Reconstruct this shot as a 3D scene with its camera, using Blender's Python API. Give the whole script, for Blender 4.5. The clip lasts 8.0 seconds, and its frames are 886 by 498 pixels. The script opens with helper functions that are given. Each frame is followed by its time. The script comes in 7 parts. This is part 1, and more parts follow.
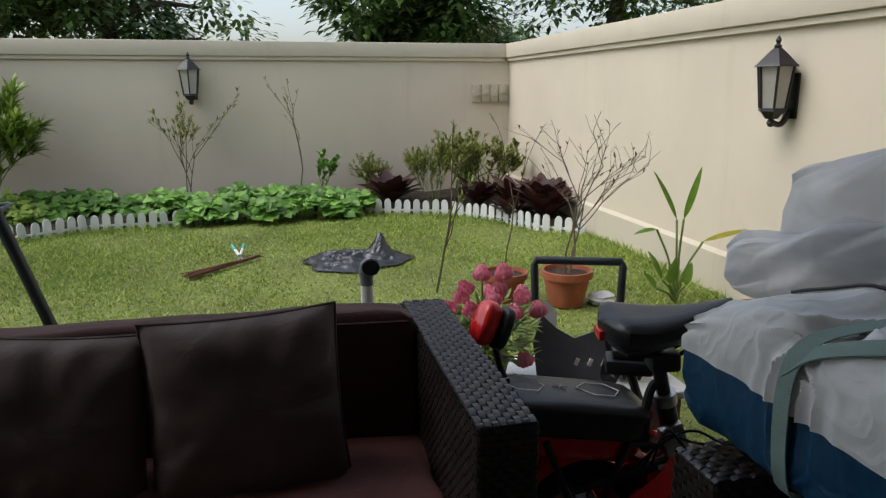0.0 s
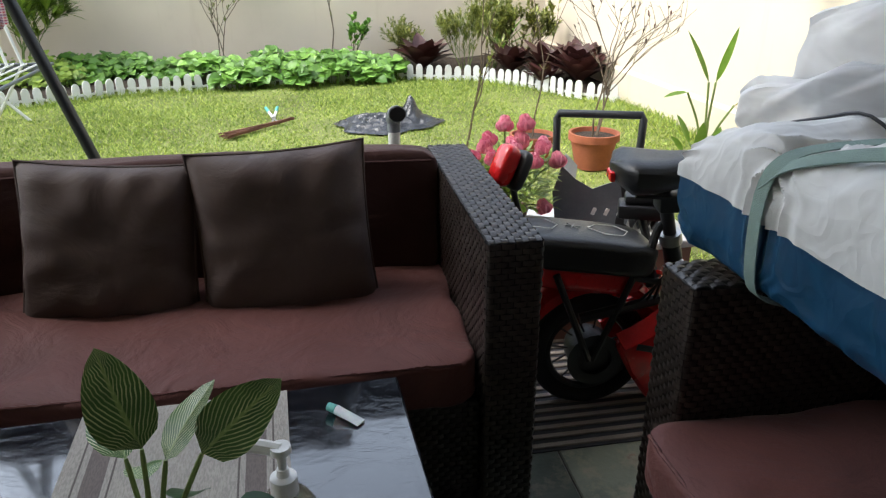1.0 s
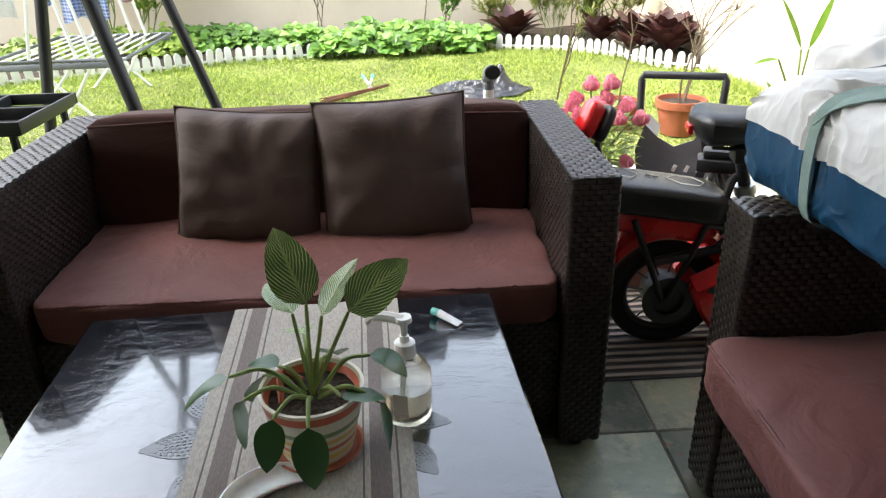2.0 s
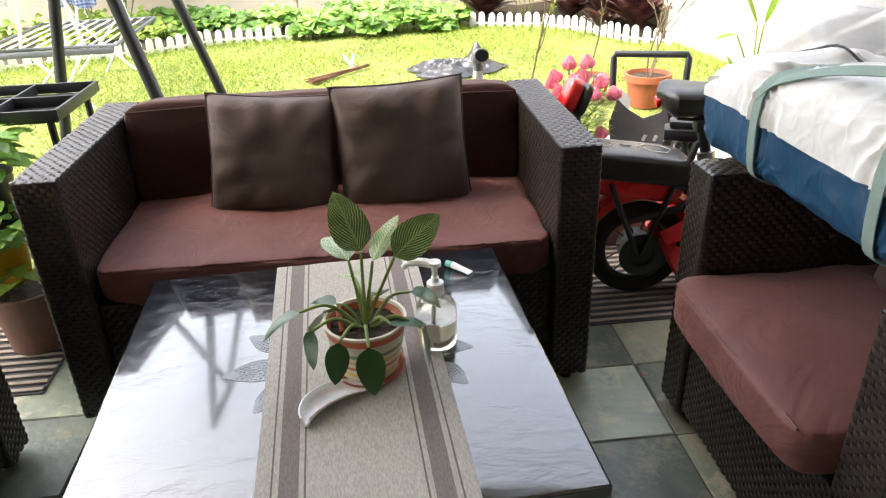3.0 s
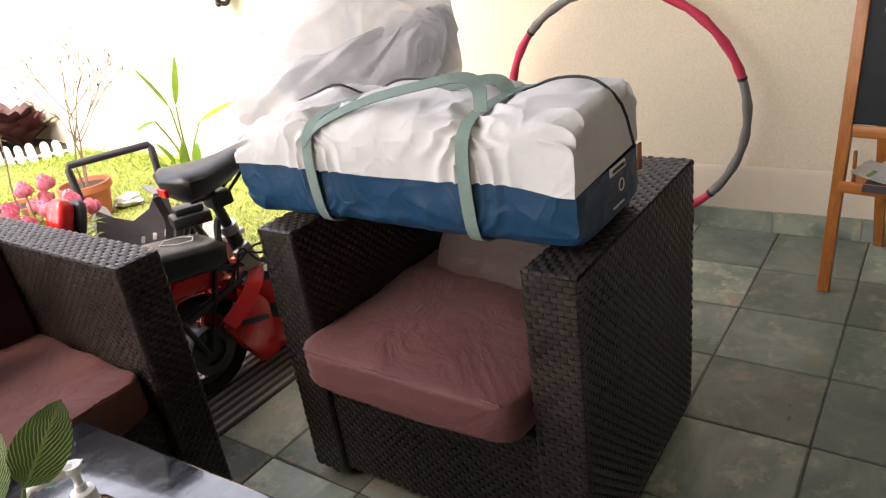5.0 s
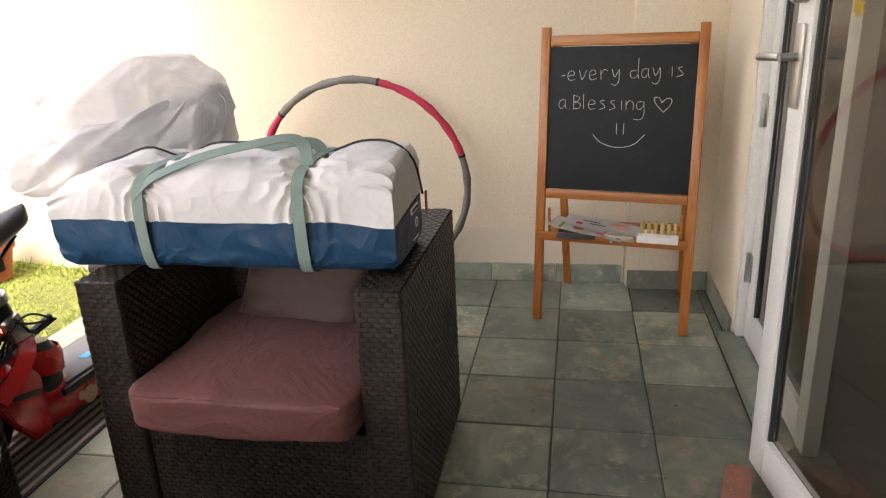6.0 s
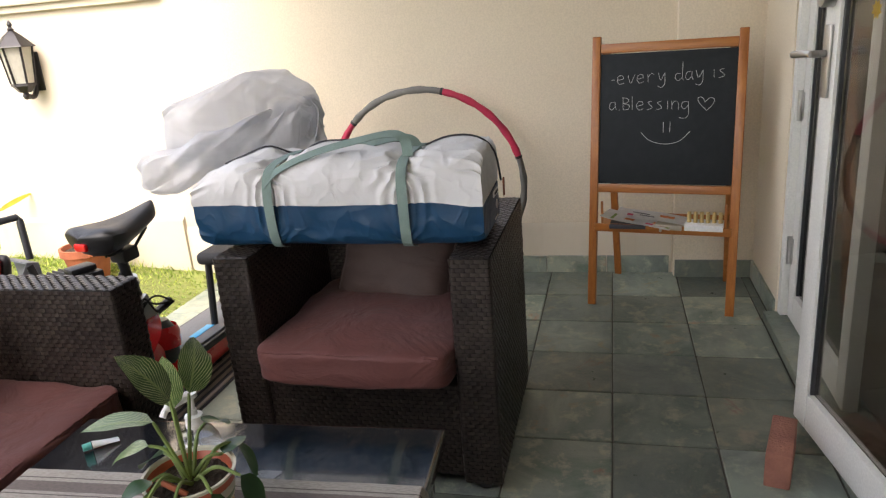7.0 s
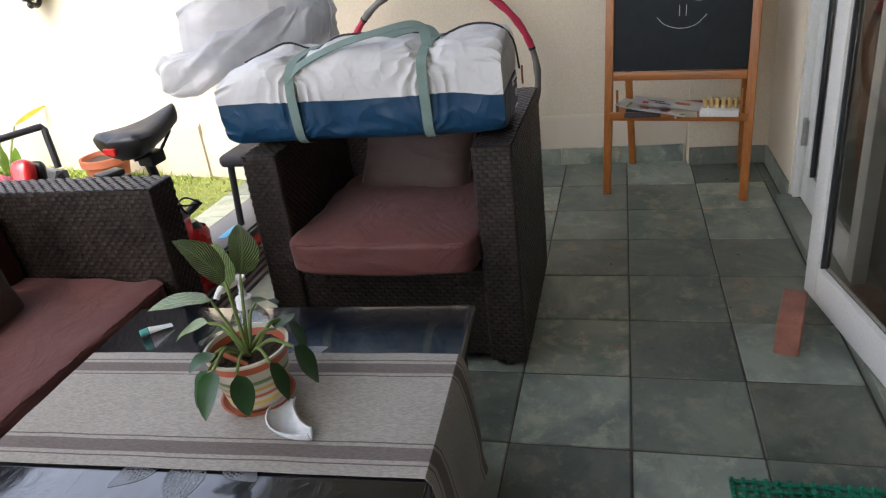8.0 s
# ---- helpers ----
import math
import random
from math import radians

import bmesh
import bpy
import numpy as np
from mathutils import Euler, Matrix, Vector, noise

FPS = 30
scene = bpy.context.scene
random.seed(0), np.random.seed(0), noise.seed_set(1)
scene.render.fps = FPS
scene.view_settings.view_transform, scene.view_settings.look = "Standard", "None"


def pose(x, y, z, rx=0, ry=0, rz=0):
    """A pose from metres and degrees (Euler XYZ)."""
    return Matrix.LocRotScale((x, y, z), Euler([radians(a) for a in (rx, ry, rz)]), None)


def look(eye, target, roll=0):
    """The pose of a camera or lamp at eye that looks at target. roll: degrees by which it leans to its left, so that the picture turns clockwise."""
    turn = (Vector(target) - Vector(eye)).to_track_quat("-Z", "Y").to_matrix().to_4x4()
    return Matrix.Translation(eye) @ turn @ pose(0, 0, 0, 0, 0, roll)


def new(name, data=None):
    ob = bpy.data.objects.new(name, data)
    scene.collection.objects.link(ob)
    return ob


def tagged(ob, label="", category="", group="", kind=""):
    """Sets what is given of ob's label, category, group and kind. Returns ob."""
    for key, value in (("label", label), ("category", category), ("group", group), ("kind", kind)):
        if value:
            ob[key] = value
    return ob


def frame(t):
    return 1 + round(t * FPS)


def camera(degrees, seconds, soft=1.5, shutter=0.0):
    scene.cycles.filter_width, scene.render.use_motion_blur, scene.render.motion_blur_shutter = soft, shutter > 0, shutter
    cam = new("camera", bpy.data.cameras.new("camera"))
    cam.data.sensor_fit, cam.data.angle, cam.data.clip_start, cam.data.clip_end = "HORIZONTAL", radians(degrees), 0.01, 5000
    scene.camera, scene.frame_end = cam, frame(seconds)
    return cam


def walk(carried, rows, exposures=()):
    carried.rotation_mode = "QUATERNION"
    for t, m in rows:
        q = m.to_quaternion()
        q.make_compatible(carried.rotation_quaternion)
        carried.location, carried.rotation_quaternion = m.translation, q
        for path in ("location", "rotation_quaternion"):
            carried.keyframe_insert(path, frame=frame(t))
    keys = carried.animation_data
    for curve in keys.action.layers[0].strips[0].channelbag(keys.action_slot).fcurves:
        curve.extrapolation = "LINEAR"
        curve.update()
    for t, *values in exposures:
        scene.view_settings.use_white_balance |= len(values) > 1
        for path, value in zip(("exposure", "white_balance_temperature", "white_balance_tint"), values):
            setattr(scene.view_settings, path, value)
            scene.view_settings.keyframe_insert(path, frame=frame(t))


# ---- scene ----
cam = camera(64.4, 8.0, soft=1.25)
PATH = [
    (0, (-0.011, -0.076, 1.205), (0.425, 1.824, 0.76), -0.2),
    (0.5, (-0.013, -0.109, 1.168), (0.374, 1.73, 0.486), -0.5),
    (1, (-0.011, -0.211, 1.159), (0.311, 1.603, 0.381), -0.2),
    (1.5, (-0.037, -0.328, 1.155), (0.13, 1.497, 0.355), -0.9),
    (1.7, (-0.041, -0.363, 1.157), (0.036, 1.461, 0.339), -1.4),
    (2.8, (-0.166, -0.645, 1.21), (-0.009, 1.142, 0.327), -1.6),
    (3, (-0.172, -0.673, 1.238), (-0.006, 1.105, 0.337), -2.0),
    (3.5, (-0.161, -0.711, 1.221), (0.478, 0.964, 0.335), 1.9),
    (4, (-0.159, -0.667, 1.199), (0.834, 0.864, 0.38), -2.1),
    (5.3, (-0.478, -0.35, 1.203), (1.123, 0.502, 0.361), -8.0),
    (5.5, (-0.55, -0.327, 1.207), (1.131, 0.297, 0.321), -5.9),
    (6, (-0.755, -0.322, 1.219), (1.103, 0.047, 0.577), -2.7),
    (6.5, (-0.952, -0.322, 1.238), (0.931, 0.038, 0.666), -3.0),
    (7, (-1.069, -0.267, 1.22), (0.781, 0.204, 0.625), -4.5),
    (7.5, (-1.149, -0.208, 1.198), (0.639, 0.28, 0.446), -5.8),
    (8, (-1.151, -0.245, 1.207), (0.593, 0.253, 0.364), -7.1),
]
walk(cam, [(t, look(eye, target, roll)) for t, eye, target, roll in PATH],
     exposures=[(0, 0.55, 6150, 8), (0.5, 1.1, 6150, 8), (1.0, 1.75, 6250, 8), (1.5, 2.25, 6350, 7), (3.0, 3.0, 7000, 12), (3.5, 3.25, 7050, 12), (4.0, 3.25, 7050, 14), (5.5, 2.55, 7400, 20), (6.5, 2.8, 7400, 19), (7.0, 2.28, 6900, 16), (8.0, 2.2, 6450, 15)])

# ---- light ----
SUN_EL, SUN_AZ = radians(54), radians(270)   # azimuth measured from +y, clockwise
world = bpy.data.worlds.new("sky")
scene.world = world
world.use_nodes = True
wn = world.node_tree
sky = wn.nodes.new("ShaderNodeTexSky")
sky.sky_type = "NISHITA"
sky.sun_disc = False
sky.sun_elevation, sky.sun_rotation = SUN_EL, SUN_AZ
sky.air_density, sky.dust_density = 1.2, 3.0
hazy = wn.nodes.new("ShaderNodeHueSaturation")
hazy.inputs["Saturation"].default_value = 0.5
wn.links.new(sky.outputs[0], hazy.inputs["Color"])
wn.links.new(hazy.outputs[0], wn.nodes["Background"].inputs[0])
wn.nodes["Background"].inputs[1].default_value = 0.15
sun_data = bpy.data.lights.new("sun", "SUN")
sun_data.energy, sun_data.angle, sun_data.color = 0.75, radians(40), (1.0, 0.95, 0.88)
sun = new("sun", sun_data)
sun_from = Vector((math.sin(SUN_AZ) * math.cos(SUN_EL), math.cos(SUN_AZ) * math.cos(SUN_EL), math.sin(SUN_EL)))
sun.matrix_basis = look(sun_from * 30, (0, 0, 0))

# ---- materials ----
def nodes_of(name):
    m = bpy.data.materials.new(name)
    m.use_nodes = True
    return m, m.node_tree, m.node_tree.nodes["Principled BSDF"]


def put(tree, kind, **sockets):
    n = tree.nodes.new(kind)
    for key, value in sockets.items():
        n.inputs[key.replace("_", " ")].default_value = value
    return n


def rgba(c):
    return (*c, 1.0)


def mixed(tree, fac, a, b, mode="MIX"):
    n = tree.nodes.new("ShaderNodeMix")
    n.data_type, n.blend_type = "RGBA", mode
    for slot, v in ((0, fac), (6, a), (7, b)):
        if hasattr(v, "is_output"):
            tree.links.new(v, n.inputs[slot])
        else:
            n.inputs[slot].default_value = rgba(v) if isinstance(v, tuple) and len(v) == 3 else v
    return n.outputs[2]


def ramp(tree, src, lo, hi, a=0.0, b=1.0):
    n = put(tree, "ShaderNodeMapRange", From_Min=lo, From_Max=hi, To_Min=a, To_Max=b)
    tree.links.new(src, n.inputs["Value"])
    return n.outputs[0]


def noise_tex(tree, scale, detail=4.0, stretch=(1, 1, 1), rough=0.55, distort=0.0, shift=None):
    tc = tree.nodes.new("ShaderNodeTexCoord")
    mp = tree.nodes.new("ShaderNodeMapping")
    mp.inputs["Scale"].default_value = stretch
    tree.links.new(tc.outputs["Object"], mp.inputs["Vector"])
    if shift is not None:
        tree.links.new(shift, mp.inputs["Location"])
    n = put(tree, "ShaderNodeTexNoise", Scale=scale, Detail=detail, Roughness=rough, Distortion=distort)
    tree.links.new(mp.outputs[0], n.inputs["Vector"])
    return n.outputs["Fac"]


def bump(tree, p, height, strength, dist=0.01):
    b = put(tree, "ShaderNodeBump", Strength=strength, Distance=dist)
    tree.links.new(height, b.inputs["Height"])
    tree.links.new(b.outputs[0], p.inputs["Normal"])
    return b


def surf(name, base, rough=0.6, dark=0.75, light=1.15, scale=5.0, fine=80.0, relief=0.15, dist=0.004,
         metal=0.0, spec=0.5, coat=0.0, stretch=(1, 1, 1), island=0.0, random_ob=0.0, sheen=0.0, trans=0.0, sub=0.0):
    """A surface of one stuff: a base colour that varies at two scales, with fine relief."""
    m, t, p = nodes_of(name)
    big = noise_tex(t, scale, 5.0, stretch)
    small = noise_tex(t, fine, 3.0, stretch)
    lo = tuple(min(1.0, c * dark) for c in base)
    hi = tuple(min(1.0, c * light) for c in base)
    c = mixed(t, ramp(t, big, 0.3, 0.7), lo, hi)
    c = mixed(t, ramp(t, small, 0.35, 0.65, 0.0, 0.45), c, tuple(x * 0.75 for x in base))
    if island or random_ob:
        src = t.nodes.new("ShaderNodeNewGeometry").outputs["Random Per Island"] if island else t.nodes.new("ShaderNodeObjectInfo").outputs["Random"]
        k = island or random_ob
        hsv = t.nodes.new("ShaderNodeHueSaturation")
        t.links.new(ramp(t, src, 0, 1, 1 - k, 1 + k), hsv.inputs["Value"])
        t.links.new(ramp(t, src, 0, 1, 0.5 - k * 0.05, 0.5 + k * 0.04), hsv.inputs["Hue"])
        t.links.new(c, hsv.inputs["Color"])
        c = hsv.outputs[0]
    t.links.new(c, p.inputs["Base Color"])
    t.links.new(ramp(t, big, 0.2, 0.8, max(0.02, rough - 0.08), min(1.0, rough + 0.1)), p.inputs["Roughness"])
    p.inputs["Metallic"].default_value = metal
    p.inputs["Specular IOR Level"].default_value = spec
    p.inputs["Coat Weight"].default_value = coat
    p.inputs["Sheen Weight"].default_value = sheen
    p.inputs["Transmission Weight"].default_value = trans
    p.inputs["Subsurface Weight"].default_value = sub
    if relief:
        bump(t, p, small, relief, dist)
    return m


def plaster_material(name, base):
    m, t, p = nodes_of(name)
    big = noise_tex(t, 0.9, 6.0, rough=0.6)
    streak = noise_tex(t, 5.0, 5.0, (1, 1, 0.12), 0.65)
    grain = noise_tex(t, 160, 4.0)
    c = mixed(t, ramp(t, big, 0.3, 0.7), tuple(x * 0.88 for x in base), base)
    c = mixed(t, ramp(t, streak, 0.58, 0.8, 0.0, 0.45), c, tuple(x * y for x, y in zip(base, (0.72, 0.68, 0.6))))
    c = mixed(t, ramp(t, noise_tex(t, 2.4, 8.0, rough=0.75), 0.6, 0.75, 0.0, 0.25), c, tuple(x * 0.7 for x in base))
    t.links.new(c, p.inputs["Base Color"])
    p.inputs["Roughness"].default_value = 0.85
    p.inputs["Specular IOR Level"].default_value = 0.25
    both = mixed(t, 0.5, grain, noise_tex(t, 12, 4.0))
    bump(t, p, both, 0.15, 0.003)
    return m


def slate_material():
    m, t, p = nodes_of("green_slate")
    info = t.nodes.new("ShaderNodeObjectInfo")
    shift = t.nodes.new("ShaderNodeVectorMath")
    shift.operation = "SCALE"
    shift.inputs[0].default_value = (37.0, 91.0, 13.0)
    t.links.new(info.outputs["Random"], shift.inputs["Scale"])
    a = noise_tex(t, 3.5, 7.0, rough=0.65, distort=0.6, shift=shift.outputs[0])
    b = noise_tex(t, 14, 8.0, rough=0.7, shift=shift.outputs[0])
    c = mixed(t, ramp(t, a, 0.36, 0.64), (0.120, 0.142, 0.130), (0.275, 0.300, 0.262))
    c = mixed(t, ramp(t, b, 0.52, 0.66, 0, 0.65), c, (0.42, 0.42, 0.34))
    c = mixed(t, ramp(t, noise_tex(t, 6, 6.0, rough=0.7, distort=1.0, shift=shift.outputs[0]), 0.60, 0.72, 0, 0.65), c, (0.30, 0.215, 0.12))
    hsv = t.nodes.new("ShaderNodeHueSaturation")
    t.links.new(ramp(t, info.outputs["Random"], 0, 1, 0.52, 1.42), hsv.inputs["Value"])
    wn2 = t.nodes.new("ShaderNodeTexWhiteNoise")
    wn2.noise_dimensions = "1D"
    t.links.new(info.outputs["Random"], wn2.inputs["W"])
    t.links.new(ramp(t, wn2.outputs["Value"], 0, 1, 0.42, 0.54), hsv.inputs["Hue"])
    t.links.new(ramp(t, wn2.outputs["Value"], 0, 1, 1.9, 1.3), hsv.inputs["Saturation"])
    t.links.new(c, hsv.inputs["Color"])
    t.links.new(hsv.outputs[0], p.inputs["Base Color"])
    t.links.new(ramp(t, b, 0.3, 0.75, 0.26, 0.55), p.inputs["Roughness"])
    p.inputs["Specular IOR Level"].default_value = 0.55
    bump(t, p, mixed(t, 0.6, b, noise_tex(t, 60, 5.0)), 0.35, 0.006)
    return m


def wood_material(name, light, dark, rough=0.42, coat=0.2, axis=2):
    m, t, p = nodes_of(name)
    s = [14, 14, 14]
    s[axis] = 0.9
    g = noise_tex(t, 3.0, 6.0, tuple(s), 0.6, 0.4)
    f = noise_tex(t, 11.0, 4.0, tuple(s), 0.6)
    c = mixed(t, ramp(t, g, 0.35, 0.68), light, dark)
    c = mixed(t, ramp(t, f, 0.5, 0.75, 0, 0.5), c, tuple(x * 0.6 for x in dark))
    t.links.new(c, p.inputs["Base Color"])
    p.inputs["Roughness"].default_value = rough
    p.inputs["Coat Weight"].default_value = coat
    bump(t, p, f, 0.12, 0.002)
    return m


def lacquer_material():
    """Black brushed lacquer of the table, scuffed where it has been used."""
    m, t, p = nodes_of("black_lacquer")
    strokes = noise_tex(t, 9, 5.0, (2.2, 3.4, 1), 0.6, 0.6)
    scuff = noise_tex(t, 17, 8.0, (2, 1, 1), 0.75, 0.6)
    c = mixed(t, ramp(t, scuff, 0.66, 0.74, 0, 0.35), (0.006, 0.008, 0.012), (0.11, 0.12, 0.13))
    t.links.new(c, p.inputs["Base Color"])
    t.links.new(ramp(t, scuff, 0.35, 0.7, 0.07, 0.22), p.inputs["Roughness"])
    p.inputs["Specular IOR Level"].default_value = 0.5
    p.inputs["Coat Weight"].default_value = 1.0
    p.inputs["Coat IOR"].default_value = 1.85
    p.inputs["Coat Roughness"].default_value = 0.08
    bump(t, p, mixed(t, 0.5, strokes, noise_tex(t, 5, 4.0, (2.0, 2.6, 1), 0.55, 0.5)), 0.48, 0.012)
    return m


def fabric_material(name, base, weave=900.0, wrinkle=0.25, sheen=0.15, rough=0.85):
    m, t, p = nodes_of(name)
    wr = noise_tex(t, 5.5, 5.0, (1, 1, 1.6), 0.55, 1.2)
    th = noise_tex(t, weave, 2.0)
    c = mixed(t, ramp(t, wr, 0.3, 0.7), tuple(x * 0.82 for x in base), tuple(x * 1.12 for x in base))
    c = mixed(t, ramp(t, th, 0.35, 0.65, 0, 0.5), c, tuple(x * 0.7 for x in base))
    t.links.new(c, p.inputs["Base Color"])
    p.inputs["Roughness"].default_value = rough
    p.inputs["Sheen Weight"].default_value = sheen
    p.inputs["Specular IOR Level"].default_value = 0.25
    b1 = bump(t, p, wr, wrinkle, 0.03)
    b2 = put(t, "ShaderNodeBump", Strength=0.2, Distance=0.001)
    t.links.new(th, b2.inputs["Height"])
    t.links.new(b1.outputs[0], b2.inputs["Normal"])
    t.links.new(b2.outputs[0], p.inputs["Normal"])
    return m


def nylon_material(name, base, rough=0.5):
    """Thin proofed nylon: smooth panels with sharp pressed creases."""
    m, t, p = nodes_of(name)
    tone = noise_tex(t, 4.0, 3.0)
    c = mixed(t, ramp(t, tone, 0.3, 0.7), tuple(x * 0.92 for x in base), tuple(x * 1.05 for x in base))
    t.links.new(c, p.inputs["Base Color"])
    p.inputs["Roughness"].default_value = rough
    p.inputs["Specular IOR Level"].default_value = 0.35
    height = None
    for scale, stretch, depth in ((5.0, (1.6, 0.8, 1.6), 1.0), (11.0, (0.8, 1.6, 1.4), 0.6)):
        n = noise_tex(t, scale, 1.5, stretch, 0.5, 0.3)
        off = put(t, "ShaderNodeMath")
        off.operation = "SUBTRACT"
        t.links.new(n, off.inputs[0])
        off.inputs[1].default_value = 0.5
        mag = put(t, "ShaderNodeMath")
        mag.operation = "ABSOLUTE"
        t.links.new(off.outputs[0], mag.inputs[0])
        line = ramp(t, mag.outputs[0], 0.0, 0.10, depth, 0.0)
        if height is None:
            height = line
        else:
            add = put(t, "ShaderNodeMath")
            add.operation = "ADD"
            t.links.new(height, add.inputs[0])
            t.links.new(line, add.inputs[1])
            height = add.outputs[0]
    bump(t, p, height, 0.4, 0.005)
    return m


def stripes_material(name, bands, axis, base, weave=420.0, rough=0.9):
    """Woven cloth or glaze with stripes: bands of (from, to, colour) along one axis, in metres."""
    m, t, p = nodes_of(name)
    tc = t.nodes.new("ShaderNodeTexCoord")
    sep = t.nodes.new("ShaderNodeSeparateXYZ")
    t.links.new(tc.outputs["Object"], sep.inputs[0])
    c = mixed(t, ramp(t, noise_tex(t, 7, 4.0), 0.3, 0.7), tuple(x * 0.9 for x in base), base)
    for a, b, col in bands:
        up = t.nodes.new("ShaderNodeMath")
        up.operation = "COMPARE"
        up.inputs[1].default_value, up.inputs[2].default_value = (a + b) / 2, (b - a) / 2
        t.links.new(sep.outputs[axis], up.inputs[0])
        c = mixed(t, up.outputs[0], c, col)
    if weave:
        th = noise_tex(t, weave, 2.0, (1, 0.25, 1))
        c = mixed(t, ramp(t, th, 0.4, 0.62, 0, 0.55), c, mixed(t, 0.5, c, (0.05, 0.045, 0.04)))
        bump(t, p, th, 0.4, 0.002)
    t.links.new(c, p.inputs["Base Color"])
    p.inputs["Roughness"].default_value = rough
    return m


def plaid_material(name, base, other, pale, size):
    m, t, p = nodes_of(name)
    tc = t.nodes.new("ShaderNodeTexCoord")
    sep = t.nodes.new("ShaderNodeSeparateXYZ")
    t.links.new(tc.outputs["Object"], sep.inputs[0])
    c = base
    for axis in (0, 2):
        for k, col in ((1.0, other), (2.3, pale)):
            mul = t.nodes.new("ShaderNodeMath")
            mul.operation = "MULTIPLY"
            mul.inputs[1].default_value = k / size
            t.links.new(sep.outputs[axis], mul.inputs[0])
            fr = t.nodes.new("ShaderNodeMath")
            fr.operation = "FRACT"
            t.links.new(mul.outputs[0], fr.inputs[0])
            c = mixed(t, ramp(t, fr.outputs[0], 0.52, 0.55, 0.0, 0.5), c, col)
    t.links.new(c, p.inputs["Base Color"])
    p.inputs["Roughness"].default_value = 0.9
    bump(t, p, noise_tex(t, 12, 4.0), 0.4, 0.02)
    return m


def leaf_material(name, base, pale=None, vein=0.0, vary=0.35, rough=0.42, trans=0.25):
    m, t, p = nodes_of(name)
    island = t.nodes.new("ShaderNodeNewGeometry").outputs["Random Per Island"]
    c = mixed(t, ramp(t, noise_tex(t, 25, 4.0), 0.3, 0.7), tuple(x * 0.75 for x in base), base)
    if pale:
        c = mixed(t, ramp(t, island, 0.2, 1.0, 0.0, 0.7), c, pale)
    hsv = t.nodes.new("ShaderNodeHueSaturation")
    t.links.new(ramp(t, island, 0, 1, 1 - vary, 1 + vary), hsv.inputs["Value"])
    t.links.new(c, hsv.inputs["Color"])
    c = hsv.outputs[0]
    t.links.new(c, p.inputs["Base Color"])
    p.inputs["Roughness"].default_value = rough
    bump(t, p, noise_tex(t, 60, 3.0), 0.25, 0.003)
    if trans:
        tr = t.nodes.new("ShaderNodeBsdfTranslucent")
        t.links.new(c, tr.inputs["Color"])
        mx = t.nodes.new("ShaderNodeMixShader")
        mx.inputs[0].default_value = trans
        out = t.nodes["Material Output"]
        t.links.new(p.outputs[0], mx.inputs[1])
        t.links.new(tr.outputs[0], mx.inputs[2])
        t.links.new(mx.outputs[0], out.inputs[0])
    return m


def veined_leaf_material():
    """Green leaf with fine cream lines that run out from the midrib (uv: u across, v along)."""
    m, t, p = nodes_of("veined_leaf")
    tc = t.nodes.new("ShaderNodeTexCoord")
    sep = t.nodes.new("ShaderNodeSeparateXYZ")
    t.links.new(tc.outputs["UV"], sep.inputs[0])
    ab = t.nodes.new("ShaderNodeMath")
    ab.operation = "ABSOLUTE"
    t.links.new(sep.outputs[0], ab.inputs[0])
    k = t.nodes.new("ShaderNodeMath")
    k.operation = "MULTIPLY_ADD"
    k.inputs[1].default_value = -0.55
    t.links.new(ab.outputs[0], k.inputs[0])
    t.links.new(sep.outputs[1], k.inputs[2])
    wob = t.nodes.new("ShaderNodeMath")
    wob.operation = "MULTIPLY_ADD"
    wob.inputs[1].default_value = 0.05
    t.links.new(noise_tex(t, 40, 3.0), wob.inputs[0])
    t.links.new(k.outputs[0], wob.inputs[2])
    mul = t.nodes.new("ShaderNodeMath")
    mul.operation = "MULTIPLY"
    mul.inputs[1].default_value = 12.0
    t.links.new(wob.outputs[0], mul.inputs[0])
    fr = t.nodes.new("ShaderNodeMath")
    fr.operation = "FRACT"
    t.links.new(mul.outputs[0], fr.inputs[0])
    line = ramp(t, fr.outputs[0], 0.62, 0.78)
    rib = ramp(t, ab.outputs[0], 0.05, 0.09, 0.7, 0.0)
    green = mixed(t, ramp(t, noise_tex(t, 30, 4.0), 0.3, 0.7), (0.035, 0.10, 0.020), (0.075, 0.17, 0.032))
    c = mixed(t, ramp(t, noise_tex(t, 26, 3.0), 0.35, 0.65, 0.35, 1.0), green, mixed(t, line, green, (0.62, 0.66, 0.36)))
    c = mixed(t, rib, c, (0.3, 0.4, 0.14))
    t.links.new(c, p.inputs["Base Color"])
    p.inputs["Roughness"].default_value = 0.35
    bump(t, p, fr.outputs[0], 0.25, 0.002)
    return m


def glass_material(name, tint=(1, 1, 1), rough=0.0):
    m, t, p = nodes_of(name)
    p.inputs["Base Color"].default_value = rgba(tint)
    p.inputs["Roughness"].default_value = rough
    p.inputs["Transmission Weight"].default_value = 1.0
    p.inputs["IOR"].default_value = 1.45
    return m


